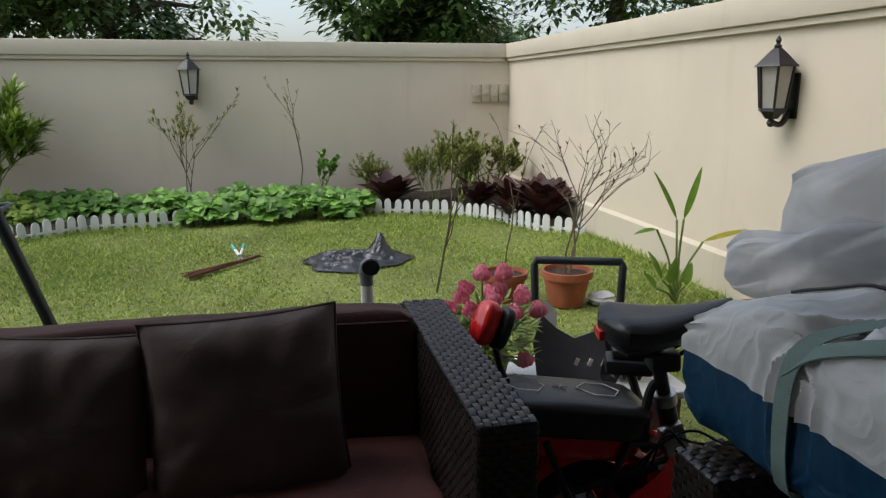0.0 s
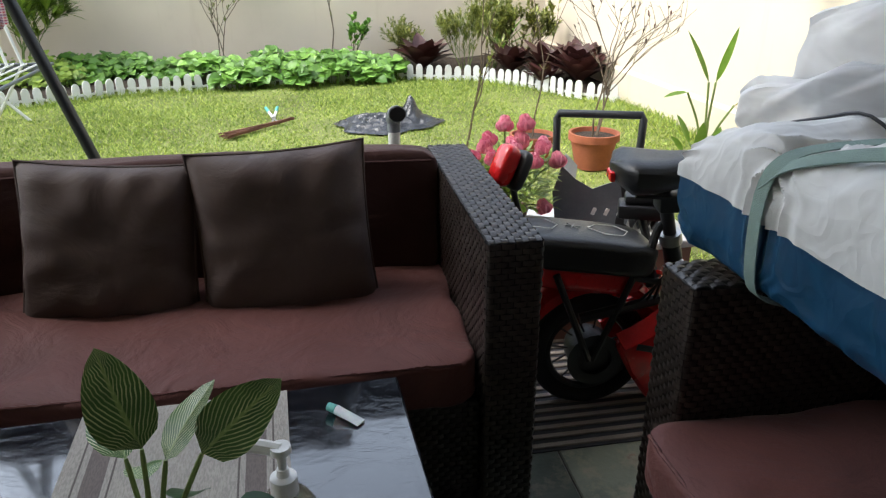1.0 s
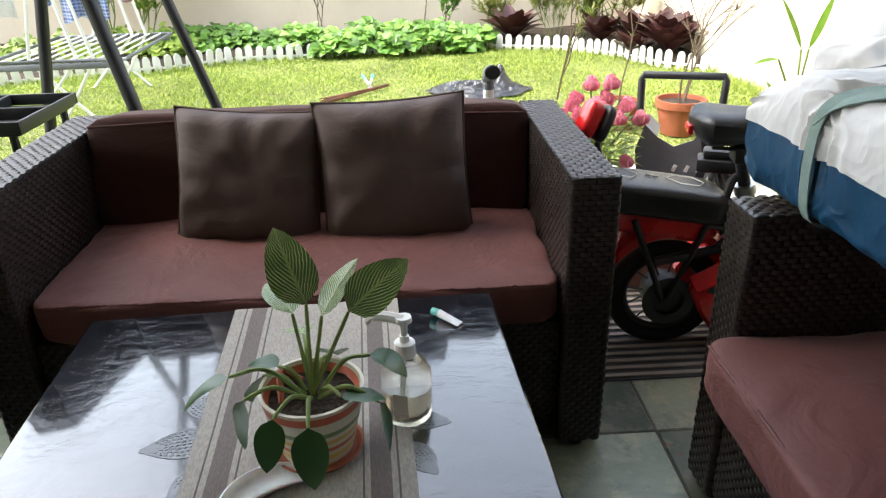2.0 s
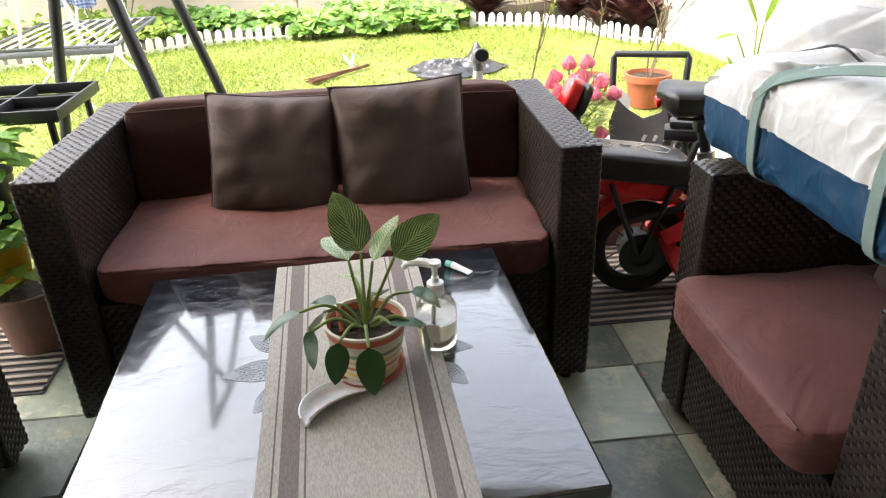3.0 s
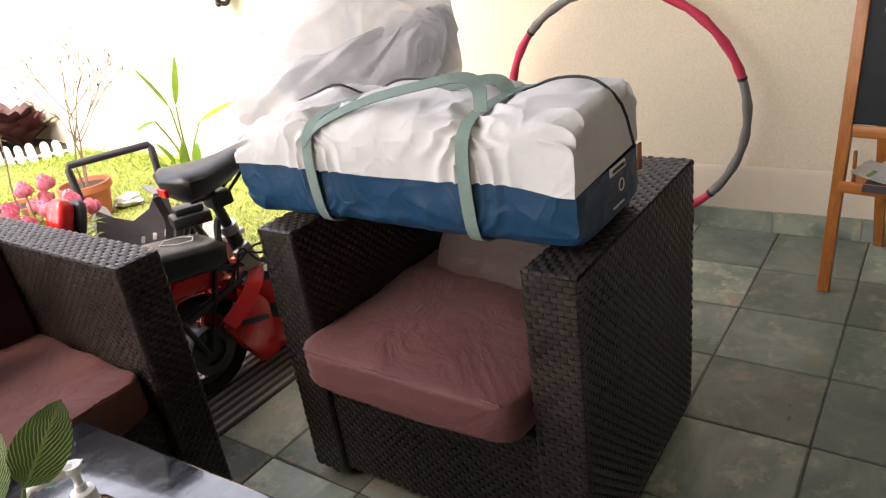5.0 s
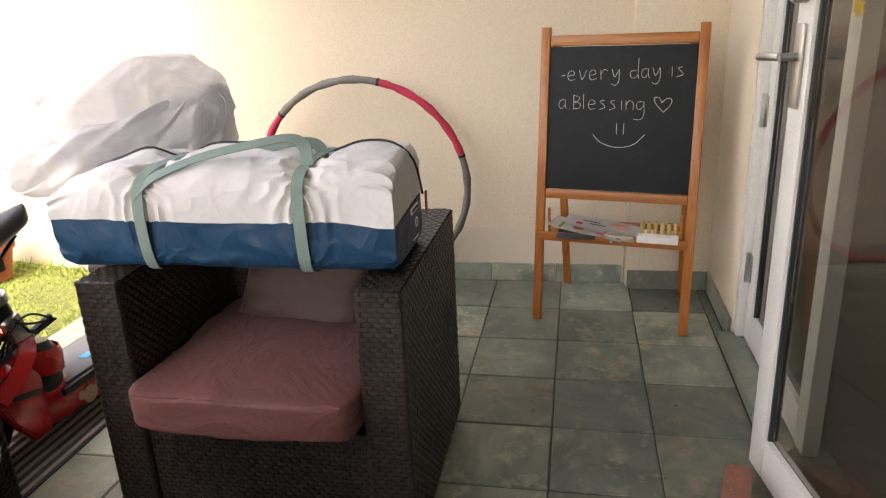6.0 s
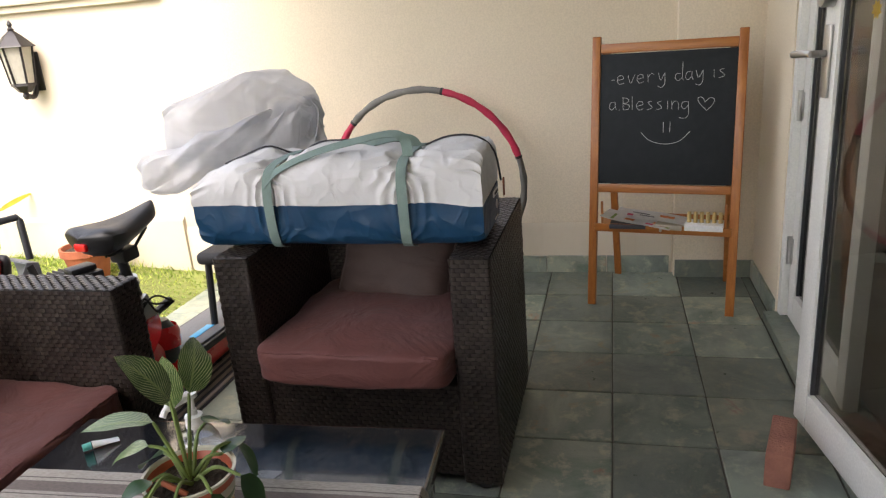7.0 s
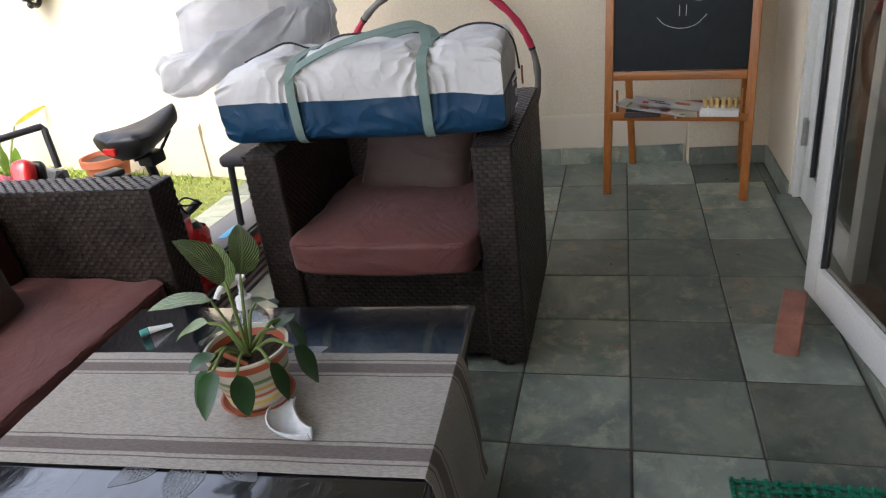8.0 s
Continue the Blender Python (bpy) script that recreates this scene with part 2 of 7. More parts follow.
def sheeting_material():
    """Thin greyish plastic cover, half see-through."""
    m, t, p = nodes_of("plastic_sheeting")
    n = noise_tex(t, 3.0, 3.0, (1, 1, 2), 0.5, 0.8)
    c = mixed(t, ramp(t, n, 0.35, 0.65), (0.46, 0.47, 0.50), (0.80, 0.81, 0.83))
    t.links.new(c, p.inputs["Base Color"])
    p.inputs["Roughness"].default_value = 0.32
    bump(t, p, noise_tex(t, 9.0, 3.0, (0.5, 0.5, 2), 0.5, 1.0), 0.35, 0.012)
    tr = t.nodes.new("ShaderNodeBsdfTranslucent")
    tr.inputs["Color"].default_value = (0.78, 0.80, 0.84, 1)
    mx = t.nodes.new("ShaderNodeMixShader")
    mx.inputs[0].default_value = 0.38
    t.links.new(p.outputs[0], mx.inputs[1])
    t.links.new(tr.outputs[0], mx.inputs[2])
    clear = t.nodes.new("ShaderNodeBsdfTransparent")
    thin = t.nodes.new("ShaderNodeMixShader")
    thin.inputs[0].default_value = 0.24
    t.links.new(mx.outputs[0], thin.inputs[1])
    t.links.new(clear.outputs[0], thin.inputs[2])
    t.links.new(thin.outputs[0], t.nodes["Material Output"].inputs[0])
    return m


PLASTER = plaster_material("cream_plaster", (0.67, 0.585, 0.46))
CAP = plaster_material("weathered_cap", (0.62, 0.55, 0.43))
WHITEWASH = surf("house_paint", (0.74, 0.64, 0.49), 0.8, 0.93, 1.04, 1.2, 120, 0.12)
# dark brown so that the unseen ceiling throws back little light
CEIL = surf("ceiling_light_cut", (0.26, 0.22, 0.18), 0.85, 0.95, 1.03, 1.0, 90, 0.1)
SLATE = slate_material()
GROUT = surf("grout", (0.095, 0.09, 0.075), 0.9, 0.7, 1.2, 8, 150, 0.3)
SOIL = surf("soil", (0.05, 0.034, 0.022), 0.95, 0.6, 1.3, 9, 70, 0.9, 0.02)
TURF = surf("turf", (0.18, 0.205, 0.052), 0.9, 0.6, 1.45, 1.6, 30, 0.8, 0.03)
GRASS = leaf_material("grass_blades", (0.23, 0.37, 0.05), (0.48, 0.49, 0.12), vary=0.4, rough=0.55, trans=0.35)
WICKER = surf("dark_wicker", (0.0265, 0.0190, 0.0155), 0.35, 0.6, 1.5, 7, 240, 0.5, 0.002, island=0.35, spec=0.6)
# near-black: the shade between strands is put into the core's colour
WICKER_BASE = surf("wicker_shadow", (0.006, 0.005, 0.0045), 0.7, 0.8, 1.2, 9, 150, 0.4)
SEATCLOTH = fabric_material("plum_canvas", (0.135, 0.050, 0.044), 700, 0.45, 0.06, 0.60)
# same plum cloth as the seat, its colour darkened for the shaded back
BACKCLOTH_SHADED = fabric_material("plum_canvas_shaded", (0.055, 0.022, 0.019), 700, 0.3, 0.05)
PILLOWCLOTH = fabric_material("taupe_pillow", (0.074, 0.048, 0.041), 800, 0.28, 0.08, 0.58)
LACQUER = lacquer_material()
ROPE = surf("woven_seagrass", (0.12, 0.072, 0.040), 0.8, 0.5, 1.4, 18, 160, 0.9, 0.006)
PEWTER = surf("silver_paint", (0.22, 0.23, 0.24), 0.4, 0.7, 1.2, 12, 100, 0.2, metal=0.4)
EASELWOOD = wood_material("orange_pine", (0.43, 0.155, 0.030), (0.30, 0.090, 0.015), coat=0.08, axis=2)
EASELWOOD_Y = wood_material("orange_pine_rail", (0.44, 0.165, 0.032), (0.31, 0.096, 0.016), coat=0.08, axis=1)
SLATEBOARD = surf("blackboard_paint", (0.016, 0.019, 0.021), 0.75, 0.7, 1.6, 3.5, 30, 0.05, spec=0.3)
CHALK = surf("chalk", (0.62, 0.62, 0.60), 0.95, 0.6, 1.1, 60, 300, 0.3)
PINK = surf("pink_foam", (0.56, 0.030, 0.085), 0.6, 0.8, 1.1, 14, 120, 0.25)
GREYFOAM = surf("grey_foam", (0.18, 0.175, 0.16), 0.65, 0.75, 1.15, 12, 120, 0.25)
BAGWHITE = nylon_material("white_nylon", (0.62, 0.615, 0.61))
BAGBLUE = nylon_material("blue_nylon", (0.008, 0.048, 0.105), 0.45)
STRAP = surf("sage_webbing", (0.20, 0.28, 0.25), 0.75, 0.8, 1.1, 20, 500, 0.5)
BLACKPLASTIC = surf("black_plastic", (0.014, 0.014, 0.016), 0.42, 0.7, 1.4, 10, 160, 0.2)
SADDLE = surf("black_vinyl", (0.012, 0.012, 0.013), 0.36, 0.7, 1.4, 8, 220, 0.2)
RUBBER = surf("rubber", (0.014, 0.014, 0.014), 0.8, 0.7, 1.3, 12, 90, 0.4)
REDPAINT = surf("red_paint", (0.66, 0.014, 0.016), 0.25, 0.85, 1.1, 6, 150, 0.06, coat=0.5)
STEEL = surf("brushed_steel", (0.55, 0.54, 0.52), 0.35, 0.8, 1.1, 12, 200, 0.1, metal=1.0)
DARKSTEEL = surf("dark_steel", (0.020, 0.022, 0.026), 0.4, 0.7, 1.4, 10, 160, 0.15)
GREYPLASTIC = surf("grey_plastic", (0.14, 0.15, 0.17), 0.5, 0.75, 1.2, 7, 130, 0.2)
TERRACOTTA = surf("terracotta", (0.36, 0.105, 0.050), 0.8, 0.7, 1.2, 9, 110, 0.35)
WHITEPAINT = surf("white_paint", (0.78, 0.78, 0.76), 0.5, 0.85, 1.03, 4, 130, 0.12)
FRAMEPAINT = surf("door_paint", (0.74, 0.73, 0.68), 0.4, 0.92, 1.04, 2.5, 140, 0.06)
MARBLE = surf("white_stone_top", (0.70, 0.70, 0.70), 0.22, 0.82, 1.08, 3, 60, 0.05)
BROWNSIDE = surf("brown_side", (0.22, 0.115, 0.085), 0.6, 0.8, 1.2, 5, 90, 0.2)
PETAL = leaf_material("pink_petal", (0.93, 0.24, 0.38), (0.97, 0.58, 0.66), vary=0.12, rough=0.6, trans=0.4)
GREENLEAF = leaf_material("bed_leaf", (0.13, 0.29, 0.040), (0.25, 0.43, 0.08), vary=0.35)
LIMELEAF = leaf_material("lime_leaf", (0.19, 0.30, 0.035), (0.33, 0.42, 0.08), vary=0.3)
SHRUBLEAF = leaf_material("shrub_leaf", (0.20, 0.25, 0.05), (0.36, 0.35, 0.10), vary=0.35)
TREELEAF = leaf_material("tree_leaf", (0.075, 0.145, 0.03), (0.18, 0.27, 0.07), vary=0.45)
YELLOWTREE = leaf_material("yellow_tree_leaf", (0.22, 0.23, 0.035), (0.33, 0.31, 0.06), vary=0.3)
MAROON = leaf_material("maroon_leaf", (0.055, 0.018, 0.018), (0.13, 0.045, 0.035), vary=0.5, trans=0.1)
HELICONIA = leaf_material("heliconia_leaf", (0.16, 0.30, 0.03), None, vary=0.2, trans=0.35)
YELLOWLEAF = leaf_material("yellowing_leaf", (0.40, 0.37, 0.03), None, vary=0.1, trans=0.35)
STEM = surf("green_stem", (0.17, 0.24, 0.06), 0.6, 0.7, 1.2, 20, 120, 0.2)
TWIG = surf("twig_bark", (0.14, 0.105, 0.07), 0.9, 0.6, 1.2, 20, 120, 0.4)
BARK = surf("bark", (0.10, 0.065, 0.045), 0.95, 0.5, 1.3, 6, 40, 0.9, 0.03, stretch=(1, 1, 0.3))
VEINED = veined_leaf_material()
DEEPLEAF = leaf_material("deep_leaf", (0.030, 0.085, 0.026), None, vary=0.25, rough=0.3, trans=0.1)
POTGLAZE = stripes_material("painted_pot", [(0.006, 0.012, (0.42, 0.16, 0.08)), (0.022, 0.030, (0.62, 0.44, 0.10)), (0.038, 0.045, (0.50, 0.12, 0.07)),
                            (0.053, 0.060, (0.58, 0.36, 0.10)), (0.068, 0.076, (0.16, 0.22, 0.10)), (0.094, 0.108, (0.52, 0.11, 0.05))], 2, (0.62, 0.58, 0.45), 0, 0.35)
RUNNER = stripes_material("striped_runner", [(-0.142, -0.139, (0.13, 0.11, 0.10)), (-0.130, -0.100, (0.17, 0.14, 0.13)), (-0.092, -0.089, (0.13, 0.11, 0.10)),
                          (0.089, 0.092, (0.13, 0.11, 0.10)), (0.100, 0.130, (0.17, 0.14, 0.13)), (0.139, 0.142, (0.13, 0.11, 0.10))], 0, (0.40, 0.37, 0.33))
GREENMAT = surf("green_plastic_mat", (0.010, 0.20, 0.125), 0.55, 0.7, 1.2, 9, 120, 0.3)
BRICK = surf("clay_brick", (0.36, 0.15, 0.105), 0.9, 0.65, 1.2, 14, 120, 0.8, 0.006)
PANE = glass_material("door_pane", (0.62, 0.60, 0.55))
BOTTLE = glass_material("clear_plastic", (0.95, 0.96, 0.96), 0.06)
GEL = surf("pale_gel", (0.88, 0.84, 0.66), 0.15, 0.95, 1.03, 6, 60, 0.02, trans=0.8)
CERAMIC = surf("white_ceramic", (0.80, 0.81, 0.82), 0.12, 0.95, 1.03, 8, 90, 0.02, sub=0.1)
PUMP = surf("white_pump", (0.80, 0.79, 0.76), 0.35, 0.95, 1.03, 8, 90, 0.03)
TEAL = surf("teal_plastic", (0.10, 0.42, 0.37), 0.4, 0.9, 1.1, 8, 90, 0.05)
SHEET = sheeting_material()
BINBAG = surf("black_sheet", (0.020, 0.021, 0.024), 0.28, 0.7, 1.5, 9, 70, 0.5, 0.01, spec=0.7)
BROOM = surf("broom_twigs", (0.17, 0.075, 0.045), 0.9, 0.6, 1.2, 15, 90, 0.4)
LANTERN = surf("black_lantern", (0.016, 0.013, 0.015), 0.42, 0.6, 1.6, 18, 160, 0.3)
FROST = surf("frosted_pane", (0.62, 0.60, 0.52), 0.35, 0.9, 1.05, 9, 60, 0.1, trans=0.4)
STONETILE = surf("carved_stone", (0.50, 0.44, 0.33), 0.9, 0.75, 1.1, 12, 140, 0.5)
PAPER = surf("paper", (0.82, 0.81, 0.78), 0.8, 0.85, 1.05, 20, 100, 0.05)
ORANGEPRINT = surf("orange_print", (0.70, 0.24, 0.08), 0.8, 0.8, 1.1, 30, 100, 0.05)
GREENPRINT = surf("green_print", (0.24, 0.34, 0.09), 0.8, 0.8, 1.1, 30, 100, 0.05)
DARKPRINT = surf("dark_print", (0.05, 0.05, 0.06), 0.8, 0.8, 1.1, 30, 100, 0.05)
BEADS = surf("wooden_beads", (0.50, 0.36, 0.14), 0.5, 0.8, 1.1, 30, 100, 0.1)
STICKER = surf("gold_sticker", (0.66, 0.44, 0.06), 0.5, 0.85, 1.1, 30, 100, 0.1)
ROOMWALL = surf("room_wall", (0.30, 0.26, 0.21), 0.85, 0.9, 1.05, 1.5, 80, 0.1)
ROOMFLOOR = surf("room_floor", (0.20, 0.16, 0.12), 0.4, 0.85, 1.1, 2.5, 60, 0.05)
PLAIDBLUE = plaid_material("blue_plaid", (0.12, 0.19, 0.46), (0.05, 0.08, 0.28), (0.55, 0.60, 0.72), 0.05)
PLAIDRED = plaid_material("red_plaid", (0.42, 0.06, 0.09), (0.05, 0.06, 0.14), (0.55, 0.50, 0.50), 0.035)
STRIPEDCLOTH = stripes_material("striped_shirt", [(k * 0.022, k * 0.022 + 0.007, (0.30, 0.31, 0.34)) for k in range(0, 40)], 2, (0.72, 0.72, 0.72), 300)
YELLOWPOT = surf("yellow_plastic", (0.70, 0.34, 0.02), 0.4, 0.9, 1.1, 7, 100, 0.05)
BLUEGLOW = surf("blue_mark", (0.03, 0.35, 0.65), 0.4, 0.9, 1.1, 20, 100, 0.05)
PEACH = surf("peach_sticker", (0.62, 0.40, 0.32), 0.5, 0.85, 1.1, 30, 100, 0.05)
MESHBLACK = surf("mesh_fabric", (0.018, 0.018, 0.020), 0.7, 0.7, 1.3, 10, 300, 0.3)

# ---- building helpers ----
def thing(name, label, category, m=None, group="", kind=""):
    ob = new(name)
    ob.empty_display_size = 0.05
    if m is not None:
        ob.matrix_basis = m
    return tagged(ob, label, category, group, kind)


def to_mesh(name, bm, material, smooth=True):
    if len(bm.faces):
        bmesh.ops.recalc_face_normals(bm, faces=bm.faces)
    me = bpy.data.meshes.new(name)
    bm.to_mesh(me)
    bm.free()
    me.materials.append(material)
    if smooth:
        me.shade_smooth()
        me.set_sharp_from_angle(angle=radians(40))
    return me


def part(name, bm, material, parent, label="", smooth=True):
    ob = new(name, to_mesh(name, bm, material, smooth))
    ob.parent = parent
    return tagged(ob, label)


def single(name, bm, material, label, category, kind="", group="", m=None, smooth=True):
    ob = new(name, to_mesh(name, bm, material, smooth))
    if m is not None:
        ob.matrix_basis = m
    return tagged(ob, label, category, group, kind)


def box(x0, x1, y0, y1, z0, z1, bevel=0.004, seg=2):
    bm = bmesh.new()
    bmesh.ops.create_cube(bm, size=1.0)
    bmesh.ops.scale(bm, vec=(abs(x1 - x0), abs(y1 - y0), abs(z1 - z0)), verts=bm.verts)
    bmesh.ops.translate(bm, vec=((x0 + x1) / 2, (y0 + y1) / 2, (z0 + z1) / 2), verts=bm.verts)
    if bevel:
        bmesh.ops.bevel(bm, geom=list(bm.edges), offset=min(bevel, 0.45 * min(abs(x1 - x0), abs(y1 - y0), abs(z1 - z0))), segments=seg, affect="EDGES", profile=0.5)
    return bm


def joined(*bms):
    out = bms[0]
    for b in bms[1:]:
        me = bpy.data.meshes.new("tmp")
        b.to_mesh(me)
        b.free()
        out.from_mesh(me)
        bpy.data.meshes.remove(me)
    return out


def moved(bm, m):
    bmesh.ops.transform(bm, matrix=m, verts=bm.verts)
    return bm


def tube(points, r, n=8, closed=False):
    """A round bar along points; r: one radius, or one for each point."""
    bm = bmesh.new()
    pts = [Vector(p) for p in points]
    rs = list(r) if isinstance(r, (list, tuple)) else [r] * len(pts)
    rings, side = [], None
    for i, p in enumerate(pts):
        a = pts[i - 1] if (i or closed) else p
        b = pts[(i + 1) % len(pts)] if (i + 1 < len(pts) or closed) else p
        d = (b - a).normalized()
        if side is None:
            side = d.orthogonal().normalized()
        side = (side - d * side.dot(d))
        side = side.normalized() if side.length > 1e-6 else d.orthogonal().normalized()
        up = d.cross(side)
        rings.append([bm.verts.new(p + (side * math.cos(2 * math.pi * k / n) + up * math.sin(2 * math.pi * k / n)) * rs[i]) for k in range(n)])
    for i in range(len(rings) if closed else len(rings) - 1):
        a, b = rings[i], rings[(i + 1) % len(rings)]
        for k in range(n):
            bm.faces.new((a[k], a[(k + 1) % n], b[(k + 1) % n], b[k]))
    if not closed:
        bm.faces.new(rings[0][::-1])
        bm.faces.new(rings[-1])
    return bm


def curve_pts(points, steps=6):
    """Points of a smooth curve through the given ones."""
    p = [Vector(q) for q in points]
    p = [p[0] * 2 - p[1]] + p + [p[-1] * 2 - p[-2]]
    out = []
    for i in range(1, len(p) - 2):
        for k in range(steps):
            t = k / steps
            out.append(0.5 * ((2 * p[i]) + (p[i + 1] - p[i - 1]) * t + (2 * p[i - 1] - 5 * p[i] + 4 * p[i + 1] - p[i + 2]) * t * t
                              + (3 * p[i] - p[i - 1] - 3 * p[i + 1] + p[i + 2]) * t ** 3))
    out.append(p[-2])
    return out


def lathe(profile, n=24, cap=True):
    """A turned body about z: profile of (radius, z)."""
    bm = bmesh.new()
    rings = [[bm.verts.new((r * math.cos(2 * math.pi * k / n), r * math.sin(2 * math.pi * k / n), z)) for k in range(n)] for r, z in profile]
    for a, b in zip(rings, rings[1:]):
        for k in range(n):
            bm.faces.new((a[k], a[(k + 1) % n], b[(k + 1) % n], b[k]))
    if cap:
        for ring in (rings[0], rings[-1]):
            if (ring[0].co - ring[1].co).length > 1e-5:
                bm.faces.new(ring)
    return bm


def soft_box(w, d, h, bulge=0.012, cuts=9, wob=0.004, seed=0.0, edge=5.0):
    """A padded cushion, centred, its faces swelling and its edges rounded."""
    bm = bmesh.new()
    bmesh.ops.create_cube(bm, size=2.0)
    bmesh.ops.subdivide_edges(bm, edges=list(bm.edges), cuts=cuts, use_grid_fill=True)
    for v in bm.verts:
        x, y, z = v.co
        k = (abs(x) ** edge + abs(y) ** edge + abs(z) ** edge) ** (1 / edge)
        mx = max(abs(x), abs(y), abs(z))
        x, y, z = x * mx / k, y * mx / k, z * mx / k
        px, py, pz = x * w / 2, y * d / 2, z * h / 2
        pz += (1 if z > 0 else -1) * bulge * (1 - x * x) * (1 - y * y) * (abs(z) > 0.5)
        n = noise.noise_vector((px * 7 + seed, py * 7, pz * 7 + seed)) * wob + noise.noise_vector((px * 22 + seed, py * 22, pz * 22)) * wob * 0.35
        v.co = Vector((px, py, pz)) + n
    return bm


def pillow(w, h, thick, seed=0.0, n=26):
    """A throw pillow in the xz plane: plump in the middle, pinched and creased at the corners."""
    bm = bmesh.new()
    for sgn in (1, -1):
        g = []
        for i in range(n + 1):
            row = []
            for j in range(n + 1):
                u, v = 2 * i / n - 1, 2 * j / n - 1
                e = max(0.0, (1 - u ** 4) * (1 - v ** 4)) ** 0.55
                inx = 1 - 0.055 * (1 - v * v) * abs(u) ** 3
                inz = 1 - 0.055 * (1 - u * u) * abs(v) ** 3
                ang = math.atan2(v, u)
                crease = 0.010 * math.sin(ang * 11 + seed) * (max(abs(u), abs(v)) ** 3) * e
                y = sgn * (thick / 2 * e + crease * sgn + 0.010 * noise.noise((u * 2.2 + seed, v * 2.2, sgn * 3.0)) * e)
                row.append(bm.verts.new((u * w / 2 * inx, y, v * h / 2 * inz)))
            g.append(row)
        for i in range(n):
            for j in range(n):
                bm.faces.new((g[i][j], g[i + 1][j], g[i + 1][j + 1], g[i][j + 1]))
    bmesh.ops.remove_doubles(bm, verts=bm.verts, dist=0.0008)
    return bm


def outline(w, h, seed, r=0.0035):
    """The piping round a pillow made by pillow()."""
    pts = []
    for k in range(64):
        s = k / 16
        side, f = int(s), (s - int(s)) * 2 - 1
        u, v = ((f, -1), (1, f), (-f, 1), (-1, -f))[side]
        pts.append((u * w / 2 * (1 - 0.055 * (1 - v * v) * abs(u) ** 3), 0, v * h / 2 * (1 - 0.055 * (1 - u * u) * abs(v) ** 3)))
    return tube(pts, r, 6, closed=True)


def weave(origin, u, v, pitch=0.024, row=0.0115, lift=0.0035):
    """Woven strands over the parallelogram origin, u, v: each stitch a bowed strip, in brick bond along u."""
    o, u, v = (np.array(a, dtype=float) for a in (origin, u, v))
    lu, lv = np.linalg.norm(u), np.linalg.norm(v)
    du, dv = u / lu, v / lv
    nrm = np.cross(du, dv)
    nu, nv = int(lu / pitch), max(1, int(lv / row))
    pitch, row = lu / nu, lv / nv
    r, c = np.meshgrid(np.arange(nv), np.arange(-1, nu + 1), indexing="ij")
    a = (c + 0.5 * (r % 2)) * pitch + pitch * 0.03 + np.random.uniform(-0.001, 0.001, r.shape)
    b = a + pitch * 0.94
    a, b, mid = np.clip(a, 0, lu).ravel(), np.clip(b, 0, lu).ravel(), None
    keep = (b - a) > 0.004
    a, b, rr = a[keep], b[keep], r.ravel()[keep]
    mid = (a + b) / 2
    hgt = lift * np.random.uniform(0.8, 1.2, a.shape)
    v0, v1 = rr * row + row * 0.07, rr * row + row * 0.93
    verts = []
    for s, hh in ((a, 0 * hgt), (a * 0.72 + b * 0.28, hgt), (a * 0.28 + b * 0.72, hgt), (b, 0 * hgt)):
        for w in (v0, v1):
            verts.append(o + np.outer(s, du) + np.outer(w, dv) + np.outer(hh, nrm))
    verts = np.stack(verts, 1).reshape(-1, 3)
    base = np.arange(len(a))[:, None] * 8
    quads = np.concatenate([base + np.array(q) for q in ((0, 2, 3, 1), (2, 4, 5, 3), (4, 6, 7, 5))], 0)
    return verts, quads


def array_mesh(name, chunks, material):
    verts, quads, k = [], [], 0
    for vs, qs in chunks:
        verts.append(vs)
        quads.append(qs + k)
        k += len(vs)
    verts, quads = np.concatenate(verts), np.concatenate(quads)
    me = bpy.data.meshes.new(name)
    n, m = len(verts), quads.shape[1]
    me.vertices.add(n)
    me.vertices.foreach_set("co", verts.astype(np.float32).ravel())
    me.loops.add(quads.size)
    me.loops.foreach_set("vertex_index", quads.astype(np.int32).ravel())
    me.polygons.add(len(quads))
    me.polygons.foreach_set("loop_start", np.arange(0, quads.size, m, dtype=np.int32))
    me.update(calc_edges=True)
    me.materials.append(material)
    return me


def array_part(name, chunks, material, parent, label=""):
    ob = new(name, array_mesh(name, chunks, material))
    ob.parent = parent
    return tagged(ob, label)


